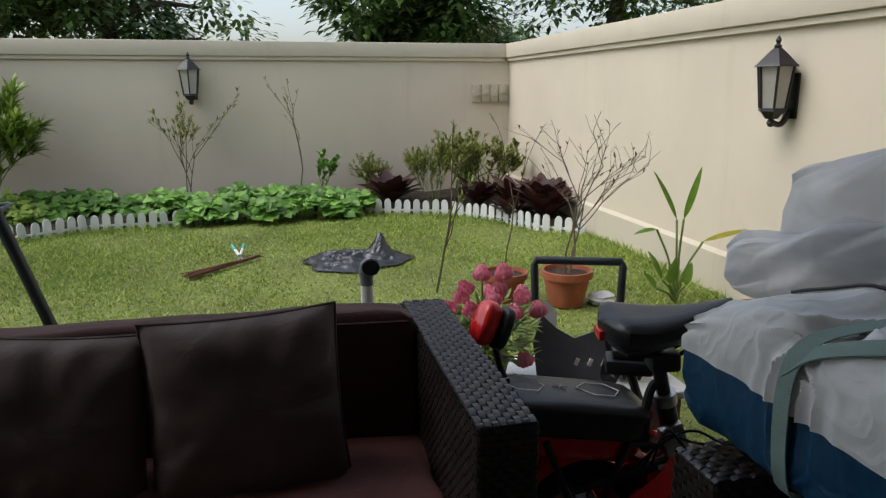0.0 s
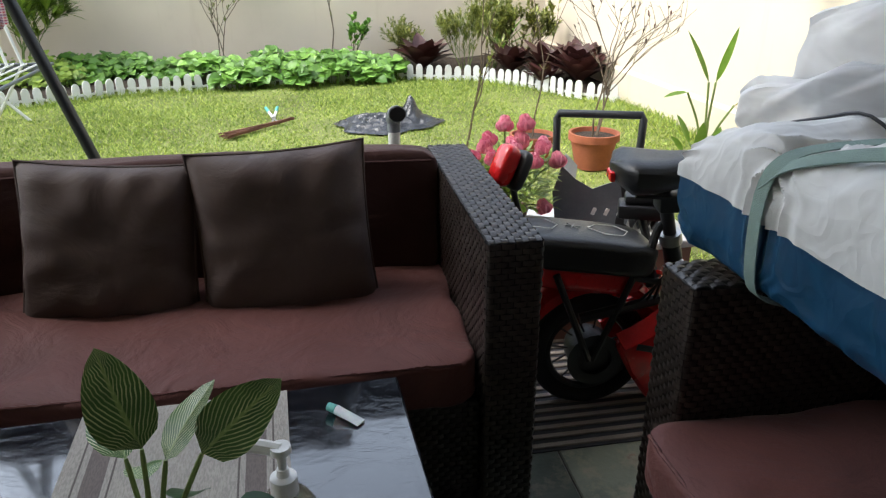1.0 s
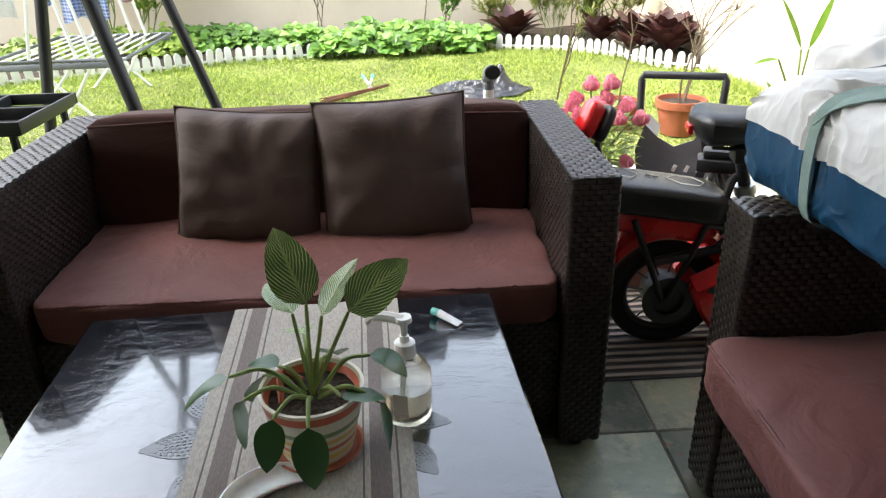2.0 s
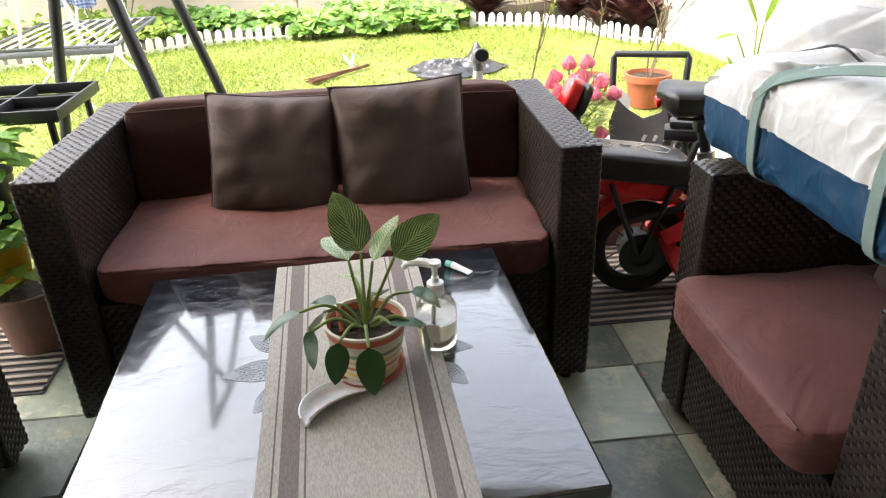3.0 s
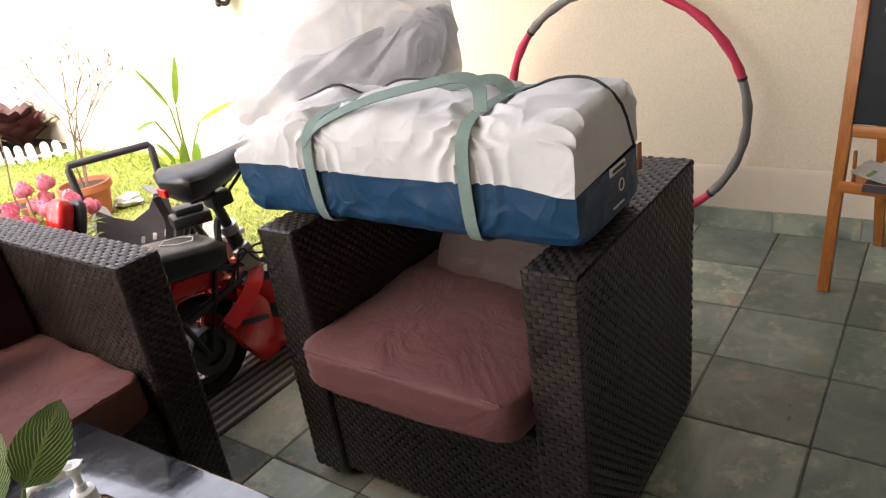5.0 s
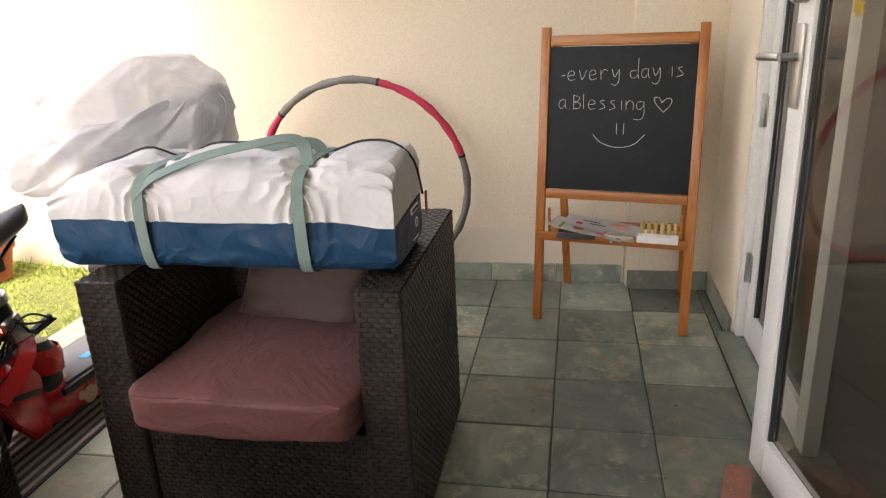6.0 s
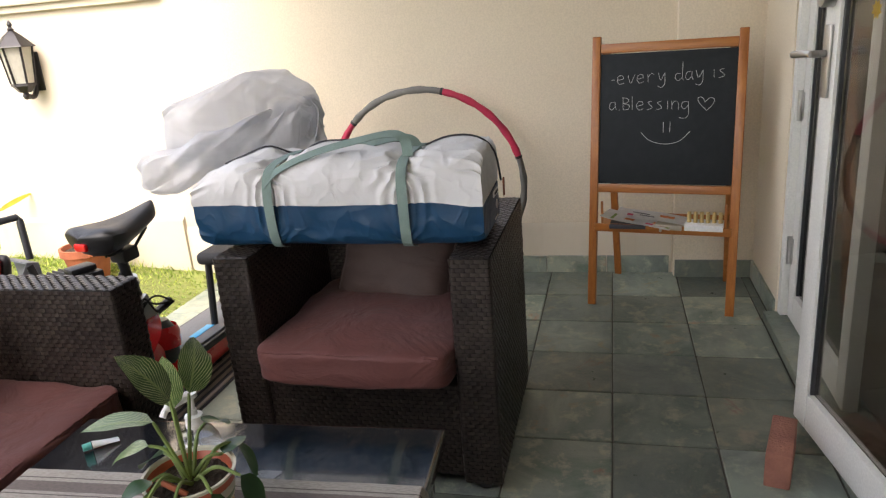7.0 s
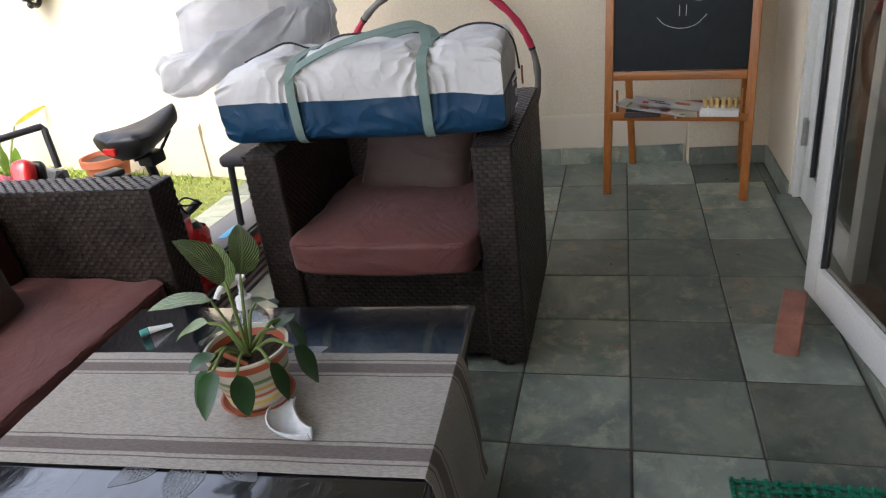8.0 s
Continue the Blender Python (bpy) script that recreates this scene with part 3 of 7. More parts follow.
def leaf(bm, base, along, up, length, width, droop=0.3, fold=0.15, seg=5, shape=0.8, uv=None, curl=0.0):
    """Adds one leaf to bm: two strips that meet in a folded midrib and bend down towards the tip."""
    base, d, up = Vector(base), Vector(along).normalized(), Vector(up)
    side = d.cross(up)
    side = side.normalized() if side.length > 1e-4 else d.orthogonal().normalized()
    nrm = side.cross(d).normalized()
    rows = []
    p, ang = base.copy(), 0.0
    for i in range(seg + 1):
        s = i / seg
        w = width / 2 * (math.sin(math.pi * min(1.0, s ** shape)) ** 0.75 if 0 < s < 1 else 0.0)
        dd = (d * math.cos(ang) - nrm * math.sin(ang)).normalized()
        nn = (nrm * math.cos(ang) + d * math.sin(ang)).normalized()
        lift = nn * w * fold
        rip = nn * math.sin(s * 9 + length * 80) * w * curl
        rows.append((p.copy(), p + side * w + lift + rip, p - side * w + lift - rip, s))
        p = p + dd * length / seg
        ang += droop / seg
    lay = bm.loops.layers.uv.verify() if uv else None
    m = [bm.verts.new(r[0]) for r in rows]
    a = [bm.verts.new(r[1]) for r in rows]
    b = [bm.verts.new(r[2]) for r in rows]
    for i in range(seg):
        for q, us in (((m[i], a[i], a[i + 1], m[i + 1]), (0, 1, 1, 0)), ((b[i], m[i], m[i + 1], b[i + 1]), (-1, 0, 0, -1))):
            f = bm.faces.new(q)
            if uv:
                for lp, uu, vv in zip(f.loops, us, (rows[i][3], rows[i][3], rows[i + 1][3], rows[i + 1][3])):
                    lp[lay].uv = (uu, vv)
    return bm


def rnd(a, b):
    return random.uniform(a, b)

# ---- the setting ----
WALL_X, BACK_Y, HOUSE_Y, PATIO_Y = 2.36, 7.15, -0.90, 1.8375
CAP_Y = 2.0


def lawn_z(y):
    return -0.03 + 0.13 * min(1.0, max(0.0, (y - PATIO_Y) / 1.4)) ** 0.8


def ground_sheet():
    bm = bmesh.new()
    xs = [-60, -20] + [-7 + 0.25 * i for i in range(38)] + [20, 60]
    ys = [-60, -20, -6, PATIO_Y - 0.06] + [PATIO_Y + 0.2 * i for i in range(27)] + [8, 20, 90]
    g = [[bm.verts.new((x, y, lawn_z(y) - 0.01 + (0.018 * noise.noise((x * 1.3, y * 1.3, 0)) if -7 < x < 2.3 and PATIO_Y < y < 7.2 else 0) - (0.12 if y < PATIO_Y - 0.01 else 0)))
          for y in ys] for x in xs]
    for i in range(len(xs) - 1):
        for j in range(len(ys) - 1):
            bm.faces.new((g[i][j], g[i + 1][j], g[i + 1][j + 1], g[i][j + 1]))
    return single("ground", bm, TURF, "garden lawn of short green turf with bare patches", "lawn", "structure")


ground_sheet()
single("patio_bed", box(-5.0, 2.36, HOUSE_Y - 0.1, PATIO_Y, -0.12, -0.004, 0.01), GROUT, "patio slab with dark mortar joints under slate tiles", "floor", "structure")
single("wall_east_house", joined(box(WALL_X, WALL_X + 0.2, HOUSE_Y - 0.2, CAP_Y, -0.1, 1.74, 0)), WHITEWASH, "tall cream plastered side wall of the covered patio", "wall", "structure")
single("wall_east_garden", joined(box(WALL_X, WALL_X + 0.18, CAP_Y, BACK_Y + 0.2, -0.2, 1.53, 0)), PLASTER, "cream plastered garden wall with rain streaks", "wall", "structure")
single("wall_north", box(-7.2, WALL_X, BACK_Y, BACK_Y + 0.2, -0.2, 1.53, 0), PLASTER, "cream plastered garden wall behind the flower bed", "wall", "structure")
single("wall_west", box(-7.4, -7.2, -1.1, BACK_Y + 0.2, -0.2, 1.53, 0), PLASTER, "cream plastered garden wall", "wall", "structure")


def coping(name, x0, x1, y0, y1):
    """A moulded cap: a thin fillet below a thicker slab."""
    bm = joined(box(x0, x1, y0, y1, 1.512, 1.652, 0.008, 2), box(x0 + 0.02, x1 - 0.02, y0 + 0.02, y1, 1.475, 1.512, 0.004, 1))
    return single(name, bm, CAP, "weathered cream coping along the top of the garden wall", "coping", "structure")


coping("trim_coping_north", -7.3, WALL_X - 0.05, BACK_Y - 0.05, BACK_Y + 0.25)
single("trim_coping_east", joined(box(WALL_X - 0.05, WALL_X + 0.23, CAP_Y, BACK_Y + 0.25, 1.512, 1.652, 0.008, 2), box(WALL_X - 0.028, WALL_X + 0.2, CAP_Y + 0.004, BACK_Y + 0.2, 1.475, 1.512, 0.004, 1)),
       CAP, "weathered cream coping along the top of the garden wall", "coping", "structure")


def plinth(name, y0, y1, z1, x_out):
    bm = box(WALL_X - x_out, WALL_X, y0, y1, -0.1, z1, 0)
    for v in bm.verts:
        if v.co.z > 0 and v.co.x > WALL_X - 0.001:
            v.co.z += 0.02
    return single(name, bm, CAP, "slightly projecting plaster plinth at the foot of the wall", "plinth", "structure")


plinth("trim_plinth_garden", CAP_Y + 0.1, BACK_Y, 0.30, 0.03)
plinth("trim_plinth_patio", -0.54, CAP_Y + 0.1, 0.235, 0.012)
single("wall_pier", box(2.285, WALL_X, HOUSE_Y - 0.05, -0.545, 0.0, 2.75, 0.006), WHITEWASH, "cream plastered corner pier of the house", "pier", "structure")
# house front with a wide doorway
single("wall_south", joined(box(1.78, 2.285, HOUSE_Y - 0.16, HOUSE_Y, -0.1, 2.75, 0.004), box(-5.0, -1.60, HOUSE_Y - 0.16, HOUSE_Y, -0.1, 2.75, 0.004), box(-1.60, 1.78, HOUSE_Y - 0.16, HOUSE_Y, 2.25, 2.75, 0.004)),
       WHITEWASH, "cream painted house wall with a wide doorway", "wall", "structure")
# added out of view; depth and dark colour set how much light enters
single("ceiling", box(-5.0, WALL_X + 0.2, HOUSE_Y - 0.2, 1.5, 2.75, 2.9, 0), CEIL, "unseen patio ceiling, dark brown to hold down the light", "ceiling", "structure")
# the unlit room behind the doors; dark wall and floor colours add to its dimness
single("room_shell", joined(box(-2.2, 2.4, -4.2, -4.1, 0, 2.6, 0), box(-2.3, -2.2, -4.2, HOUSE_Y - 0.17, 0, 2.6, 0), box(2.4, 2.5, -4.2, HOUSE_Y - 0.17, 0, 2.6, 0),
                            box(-2.3, 2.5, -4.2, HOUSE_Y - 0.17, 2.6, 2.7, 0)), ROOMWALL, "plain room behind the glass doors, coloured dark for dimness", "room", "structure")
single("room_floor", box(-2.3, 2.5, -4.2, HOUSE_Y - 0.12, -0.05, 0.03, 0), ROOMFLOOR, "tiled floor of the room behind the doors, coloured dark for dimness", "floor", "structure")
sill = single("door_sill", box(-1.6, 1.785, HOUSE_Y - 0.12, HOUSE_Y + 0.045, -0.004, 0.035, 0.004), SLATE, "grey-green slate door sill", "sill", "structure")


def slate_skirting(name, runs):
    sk = thing(name, "grey-green slate skirting tiles at the foot of the wall", "skirting", kind="structure")
    for x0, y0, x1, y1, out in runs:
        length = math.hypot(x1 - x0, y1 - y0)
        n = max(1, round(length / 0.3))
        for i in range(n):
            a, b = i / n, (i + 1) / n
            ax, ay, bx, by = x0 + (x1 - x0) * a, y0 + (y1 - y0) * a, x0 + (x1 - x0) * b, y0 + (y1 - y0) * b
            if out == "x":
                bm = box(ax - 0.012, ax, min(ay, by) + 0.0015, max(ay, by) - 0.0015, 0, 0.085 + rnd(-0.002, 0.002), 0.002, 1)
            else:
                bm = box(min(ax, bx) + 0.0015, max(ax, bx) - 0.0015, ay, ay + 0.012, 0, 0.085 + rnd(-0.002, 0.002), 0.002, 1)
            part("tile", bm, SLATE, sk, smooth=False)
    return sk


slate_skirting("baseboard_east", [(WALL_X - 0.012, -0.53, WALL_X - 0.012, PATIO_Y, "x"), (2.285, HOUSE_Y, 2.285, -0.55, "x")])
slate_skirting("baseboard_south", [(1.785, HOUSE_Y, 2.27, HOUSE_Y, "y")])


# ---- glass doors ----
def door_leaf(name, m, width, label, handle):
    leaf_door = thing(name, label, "glass door", m, kind="structure")
    h, s = 2.12, 0.075
    part("stile", box(0, s, -0.022, 0.022, 0.04, h, 0.004), FRAMEPAINT, leaf_door)
    part("stile", box(width - s, width, -0.022, 0.022, 0.04, h, 0.004), FRAMEPAINT, leaf_door)
    part("bottom_rail", box(s + 0.001, width - s - 0.001, -0.021, 0.021, 0.04, 0.15, 0.004), FRAMEPAINT, leaf_door)
    part("top_rail", box(s + 0.001, width - s - 0.001, -0.021, 0.021, h - 0.1, h, 0.004), FRAMEPAINT, leaf_door)
    part("glazing_bead", joined(box(s + 0.001, s + 0.010, -0.014, 0.014, 0.151, h - 0.101, 0.002), box(width - s - 0.010, width - s - 0.001, -0.014, 0.014, 0.151, h - 0.101, 0.002)), DARKSTEEL, leaf_door, "dark rubber glazing bead")
    pane = part("pane", box(s + 0.011, width - s - 0.011, -0.004, 0.004, 0.152, h - 0.102, 0), PANE, leaf_door, "clear dark-looking glass pane", smooth=False)
    pane.visible_shadow = False
    if handle:
        hx = width - s / 2
        plate = part("handle_plate", box(hx - 0.019, hx + 0.019, 0.0235, 0.032, 0.98, 1.16, 0.006), STEEL, leaf_door, "satin steel handle plate")
        part("lever", joined(tube([(hx, 0.03, 1.09), (hx, 0.068, 1.09)], 0.009, 10), tube(curve_pts([(hx, 0.066, 1.09), (hx + 0.03, 0.07, 1.09), (hx + 0.09, 0.068, 1.086), (hx + 0.125, 0.06, 1.084)]), 0.0095, 10)), STEEL, plate)
        part("lock_cylinder", moved(lathe([(0.0, 0.03), (0.022, 0.03), (0.025, 0.026), (0.025, 0.0)]), Matrix.Translation((hx, 0.0235, 1.225)) @ pose(0, 0, 0, -90, 0, 0)), STEEL, leaf_door, "round steel deadbolt")
    return leaf_door


# near leaf stands ajar, hinged at the low-x side; far leaf is shut
ajar = door_leaf("door_1", pose(0.215, HOUSE_Y - 0.03, 0, 0, 0, 9.0), 0.765, "white framed glass door standing slightly ajar with steel lever", True)
shut = door_leaf("door_2", pose(1.735, HOUSE_Y - 0.055, 0, 0, 0, 180), 0.74, "white framed glass door leaf, closed", False)
for hz in (0.31, 0.86, 1.75):
    part("hinge", joined(tube([(0.0, -0.03, hz - 0.055), (0.0, -0.03, hz + 0.055)], 0.009, 10), box(-0.028, 0.028, -0.0265, -0.0225, hz - 0.05, hz + 0.05, 0.001)), STEEL, shut, "steel butt hinge")
jamb = thing("door_frame", "white painted wooden door frame", "door frame", kind="structure")
part("jamb", box(1.738, 1.779, HOUSE_Y - 0.13, HOUSE_Y - 0.006, 0.036, 2.249, 0.004), FRAMEPAINT, jamb)
part("jamb", box(-1.599, -1.55, HOUSE_Y - 0.13, HOUSE_Y - 0.006, 0.036, 2.249, 0.004), FRAMEPAINT, jamb)
part("head", box(-1.549, 1.737, HOUSE_Y - 0.13, HOUSE_Y - 0.006, 2.15, 2.249, 0.004), FRAMEPAINT, jamb)
for sx, sz in ((0.67, 1.235), (0.55, 1.19), (0.42, 1.225)):
    star = bmesh.new()
    ring = [star.verts.new((math.cos(k * math.pi / 8) * (0.024 if k % 2 else 0.014), 0.0, math.sin(k * math.pi / 8) * (0.024 if k % 2 else 0.014))) for k in range(16)]
    star.faces.new(ring)
    bmesh.ops.solidify(star, geom=list(star.faces), thickness=0.001)
    part("star_sticker", moved(star, Matrix.Translation((sx, 0.0065, sz))), STICKER, ajar, "small gold star sticker", smooth=False)


# ---- patio tiles ----
def patio_tiles():
    floor = thing("floor", "patio floor of uneven grey-green slate tiles", "tiled floor", kind="structure")
    lx = [1.125 + 0.3 * k for k in range(-20, 4)] + [2.347]
    ly = [HOUSE_Y + 0.047] + [-0.2625 + 0.3 * k for k in range(-1, 8)]
    shared = {}
    # a cut strip closes the floor to the skirting beside the door
    for x0, x1 in ((1.79, 2.02), (2.025, 2.268)):
        part("tile", box(x0, x1, HOUSE_Y + 0.0145, HOUSE_Y + 0.0455, -0.02, -0.0005, 0.002, 1), SLATE, floor, smooth=False)
    for i in range(len(lx) - 1):
        for j in range(len(ly) - 1):
            w, d = lx[i + 1] - lx[i], ly[j + 1] - ly[j]
            if w < 0.05 or d < 0.02:
                continue
            key = (round(w, 3), round(d, 3), (i * 7 + j * 3) % 5)
            if key not in shared:
                bm = box(-w / 2 + 0.0024, w / 2 - 0.0024, -d / 2 + 0.0024, d / 2 - 0.0024, -0.02, 0.0, 0.003, 1)
                for v in bm.verts:
                    v.co += Vector((noise.noise((v.co.x * 9, v.co.y * 9, key[2])), noise.noise((v.co.x * 9, v.co.y * 9, key[2] + 9)), 0)) * 0.003
                shared[key] = to_mesh("tile", bm, SLATE, False)
            t = new("tile", shared[key])
            t.parent = floor
            t.matrix_basis = pose((lx[i] + lx[i + 1]) / 2, (ly[j] + ly[j + 1]) / 2, rnd(-0.0012, 0.0), rnd(-0.15, 0.15), rnd(-0.15, 0.15), 0)



# ---- seats ----
def wicker_panel(parent, name, x0, x1, y0, y1, z0, z1, faces):
    """A near-black box painting the shade behind woven strands on the named faces."""
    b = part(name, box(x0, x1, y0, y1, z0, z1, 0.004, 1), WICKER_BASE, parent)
    e = 0.0006
    w, d, h = x1 - x0, y1 - y0, z1 - z0
    made = []
    for f in faces:
        if f == "-x":
            made.append(weave((x0 - e, y1, z0), (0, -d, 0), (0, 0, h)))
        elif f == "+x":
            made.append(weave((x1 + e, y0, z0), (0, d, 0), (0, 0, h)))
        elif f == "-y":
            made.append(weave((x0, y0 - e, z0), (w, 0, 0), (0, 0, h)))
        elif f == "+y":
            made.append(weave((x1, y1 + e, z0), (-w, 0, 0), (0, 0, h)))
        elif f == "+z":
            made.append(weave((x0, y0, z1 + e), (w, 0, 0), (0, d, 0), 0.030, 0.012) if w > d else weave((x1, y0, z1 + e), (0, d, 0), (-w, 0, 0), 0.030, 0.012))
    array_part("weave", made, WICKER, b, "woven dark brown synthetic rattan strands")
    return b


def sofa():
    s = thing("wicker_sofa", "dark brown wicker sofa with plum canvas cushions", "sofa", pose(-0.315, 0.892, 0))
    hw, a, d, h = 0.68, 0.10, 0.69, 0.688
    for side in (-1, 1):
        x0, x1 = (hw - a, hw) if side > 0 else (-hw, -hw + a)
        wicker_panel(s, "arm", x0, x1, 0, d, 0.025, h, ("-x", "+x", "-y", "+z", "+y"))
        for fy in (0.03, d - 0.03):
            part("foot", moved(lathe([(0.018, 0.0), (0.02, 0.02), (0.02, 0.026)], 10), Matrix.Translation(((x0 + x1) / 2, fy, 0))), BLACKPLASTIC, s)
    wicker_panel(s, "back_panel", -hw + a + 0.001, hw - a - 0.001, d - 0.10, d, 0.05, h - 0.005, ("+y", "+z", "-y"))
    wicker_panel(s, "front_apron", -hw + a + 0.001, hw - a - 0.001, 0.03, 0.07, 0.05, 0.345, ("-y",))
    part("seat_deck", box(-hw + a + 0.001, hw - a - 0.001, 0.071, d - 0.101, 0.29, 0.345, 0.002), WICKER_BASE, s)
    cush = part("seat_cushion", moved(soft_box(2 * (hw - a) - 0.006, 0.585, 0.105, 0.014, 26, 0.010, 2.0, 12.0), Matrix.Translation((0, 0.29, 0.398))), SEATCLOTH, s, "plum canvas seat cushion, slightly wrinkled")
    part("seam", puckered_seam((-0.535, 0.006, 0.4475), (0.535, 0.006, 0.4475), 1.0), SEATCLOTH, cush, "gathered seam along the front edge")
    back = part("back_cushion", moved(soft_box(2 * (hw - a) - 0.006, 0.115, 0.315, 0.0, 13, 0.006, 7.0, 12.0), Matrix.Translation((0, 0.528, 0.572)) @ pose(0, 0, 0, -6, 0, 0)), BACKCLOTH_SHADED, s, "plum canvas back cushion, coloured darker for its shade")
    part("piping", tube(curve_pts([(-0.555, 0.470, 0.712), (-0.2, 0.470, 0.722), (0.2, 0.470, 0.719), (0.555, 0.470, 0.711)], 10), 0.0035, 6), BACKCLOTH_SHADED, back)
    return s


def puckered_seam(a, b, seed):
    """A seam line that dips and swells where the cloth is gathered, along the edge from a to b."""
    a, b = Vector(a), Vector(b)
    n = int((b - a).length / 0.006)
    pts = [a.lerp(b, k / n) + Vector((0, 0, 0.0035 * noise.noise((k * 0.9, seed, 0)) + 0.003 * noise.noise((k * 0.13, seed, 5)))) for k in range(n + 1)]
    return tube(pts, [0.0032 + 0.0028 * max(0.0, noise.noise((k * 0.7, seed, 9))) for k in range(n + 1)], 6)


def throw_pillow(m, w, h, thick, seed, label):
    p = thing("throw_pillow", label, "pillow", m, group="throw pillows")
    body = part("cover", pillow(w, h, thick, seed), PILLOWCLOTH, p)
    part("piping", outline(w, h, seed), PILLOWCLOTH, body)
    return p


def armchair(m, label):
    c = thing("wicker_armchair", label, "armchair", m, group="wicker armchairs")
    # faces -x; origin at the middle of the front edge on the floor
    hw, a, d, h = 0.378, 0.10, 0.63, 0.674
    for side in (-1, 1):
        y0, y1 = (hw - a, hw) if side > 0 else (-hw, -hw + a)
        wicker_panel(c, "arm", 0, d, y0, y1, 0.025, h, ("-x", "+x", "-y", "+y", "+z"))
        for fx in (0.03, d - 0.03):
            part("foot", moved(lathe([(0.018, 0.0), (0.02, 0.02), (0.02, 0.026)], 10), Matrix.Translation((fx, (y0 + y1) / 2, 0))), BLACKPLASTIC, c)
    wicker_panel(c, "back_panel", d - 0.10, d, -hw + a + 0.001, hw - a - 0.001, 0.04, h - 0.003, ("-x", "+x", "+z"))
    wicker_panel(c, "front_apron", 0.012, 0.05, -hw + a + 0.001, hw - a - 0.001, 0.04, 0.315, ("-x",))
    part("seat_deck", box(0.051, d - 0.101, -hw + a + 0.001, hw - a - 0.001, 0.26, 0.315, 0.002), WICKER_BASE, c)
    cush = part("seat_cushion", moved(soft_box(0.60, 2 * (hw - a) - 0.008, 0.098, 0.022, 24, 0.009, 5.0, 12.0), Matrix.Translation((0.228, 0, 0.386))), SEATCLOTH, c, "plum canvas seat cushion")
    part("seam", puckered_seam((-0.062, -0.245, 0.430), (-0.062, 0.245, 0.430), 4.0), SEATCLOTH, cush, "gathered seam along the front edge")
    return c


sofa()
throw_pillow(pose(-0.098, 1.248, 0.598, -14, -2, 3), 0.375, 0.372, 0.125, 1.0, "taupe brown throw pillow leaning on the sofa back")
throw_pillow(pose(-0.462, 1.262, 0.590, -15, 3, -4), 0.365, 0.350, 0.12, 4.0, "taupe brown throw pillow with a creased top edge on the sofa")
chair = armchair(pose(0.545, 0.409, 0), "dark brown wicker armchair with plum cushion under a tent bag")
armchair(pose(-1.115, 0.45, 0, 0, 0, 180), "dark brown wicker armchair facing the table")
throw_pillow(pose(0.945, 0.395, 0.540, -18, 9, -94), 0.37, 0.30, 0.12, 2.6, "taupe throw pillow leaning in the armchair corner")


# ---- coffee table ----
def coffee_table():
    t = thing("coffee_table", "black lacquered coffee table on a woven seagrass base", "table", pose(-0.289, 0.450, -0.0155, 0, 0, 2.9))
    top = part("tabletop", box(-0.407, 0.407, -0.405, 0.405, 0.424, 0.466, 0.006, 3), LACQUER, t, "black lacquered top with brushed gloss and scuffs")
    for sx in (-1, 1):
        for sy in (-1, 1):
            part("leg", box(sx * 0.375 - 0.03, sx * 0.375 + 0.03, sy * 0.345 - 0.03, sy * 0.345 + 0.03, 0.0155, 0.423, 0.006), LACQUER, t)
    for x0, x1, y0, y1 in ((-0.34, 0.34, -0.36, -0.34), (-0.34, 0.34, 0.34, 0.36), (-0.385, -0.365, -0.31, 0.31), (0.385, 0.405, -0.37, 0.37)):
        bm = box(x0, x1, y0, y1, 0.05, 0.423, 0.004)
        b = part("woven_panel", bm, ROPE, t, "braided brown seagrass panel")
        if x1 - x0 < 0.1:
            chunks = [weave((x1 + 0.001, y0, 0.05), (0, y1 - y0, 0), (0, 0, 0.372), 0.034, 0.016, 0.006), weave((x0 - 0.001, y1, 0.05), (0, y0 - y1, 0), (0, 0, 0.372), 0.034, 0.016, 0.006)]
        else:
            chunks = [weave((x0, y0 - 0.001, 0.05), (x1 - x0, 0, 0), (0, 0, 0.372), 0.034, 0.016, 0.006)]
        array_part("braid", chunks, ROPE, b)
    # painted skeleton leaves
    for cx, cy, ang, size in ((-0.085, 0.0, 188, 0.115), (-0.085, 0.055, 142, 0.095), (-0.085, -0.06, 235, 0.085), (0.195, 0.01, -15, 0.08), (0.195, -0.05, -58, 0.085)):
        bm = bmesh.new()
        edge = []
        for k in range(28):
            s = k / 27
            for sg in (1,):
                edge.append((s * size, size * 0.28 * math.sin(math.pi * s ** 0.8)))
        rim = [(x, y, 0) for x, y in edge] + [(x, -y, 0) for x, y in reversed(edge[1:-1])]
        bm = tube(rim, 0.0024, 4, closed=True)
        cells = [tube([(0, 0, 0), (size, 0, 0)], 0.002, 4)]
        for k in range(3, 26, 2):
            x, y = edge[k]
            for sg in (1, -1):
                cells.append(tube([(max(0.0, x - 0.02), 0, 0), (x, sg * y, 0)], 0.0016, 4))
                for f in (0.3, 0.55, 0.8):
                    cells.append(tube([(max(0.0, x - 0.02) * (1 - f) + x * f, sg * y * f, 0), (min(size, x + 0.008), sg * y * (f - 0.1), 0)], 0.0016, 4))
        bm = joined(bm, *cells)
        for v in bm.verts:
            v.co.z = v.co.z * 0.3
        part("leaf_inlay", moved(bm, Matrix.Translation((cx, cy, 0.4664)) @ pose(0, 0, 0, 0, 0, ang)), PEWTER, top, "silver painted skeleton leaf")
    return t


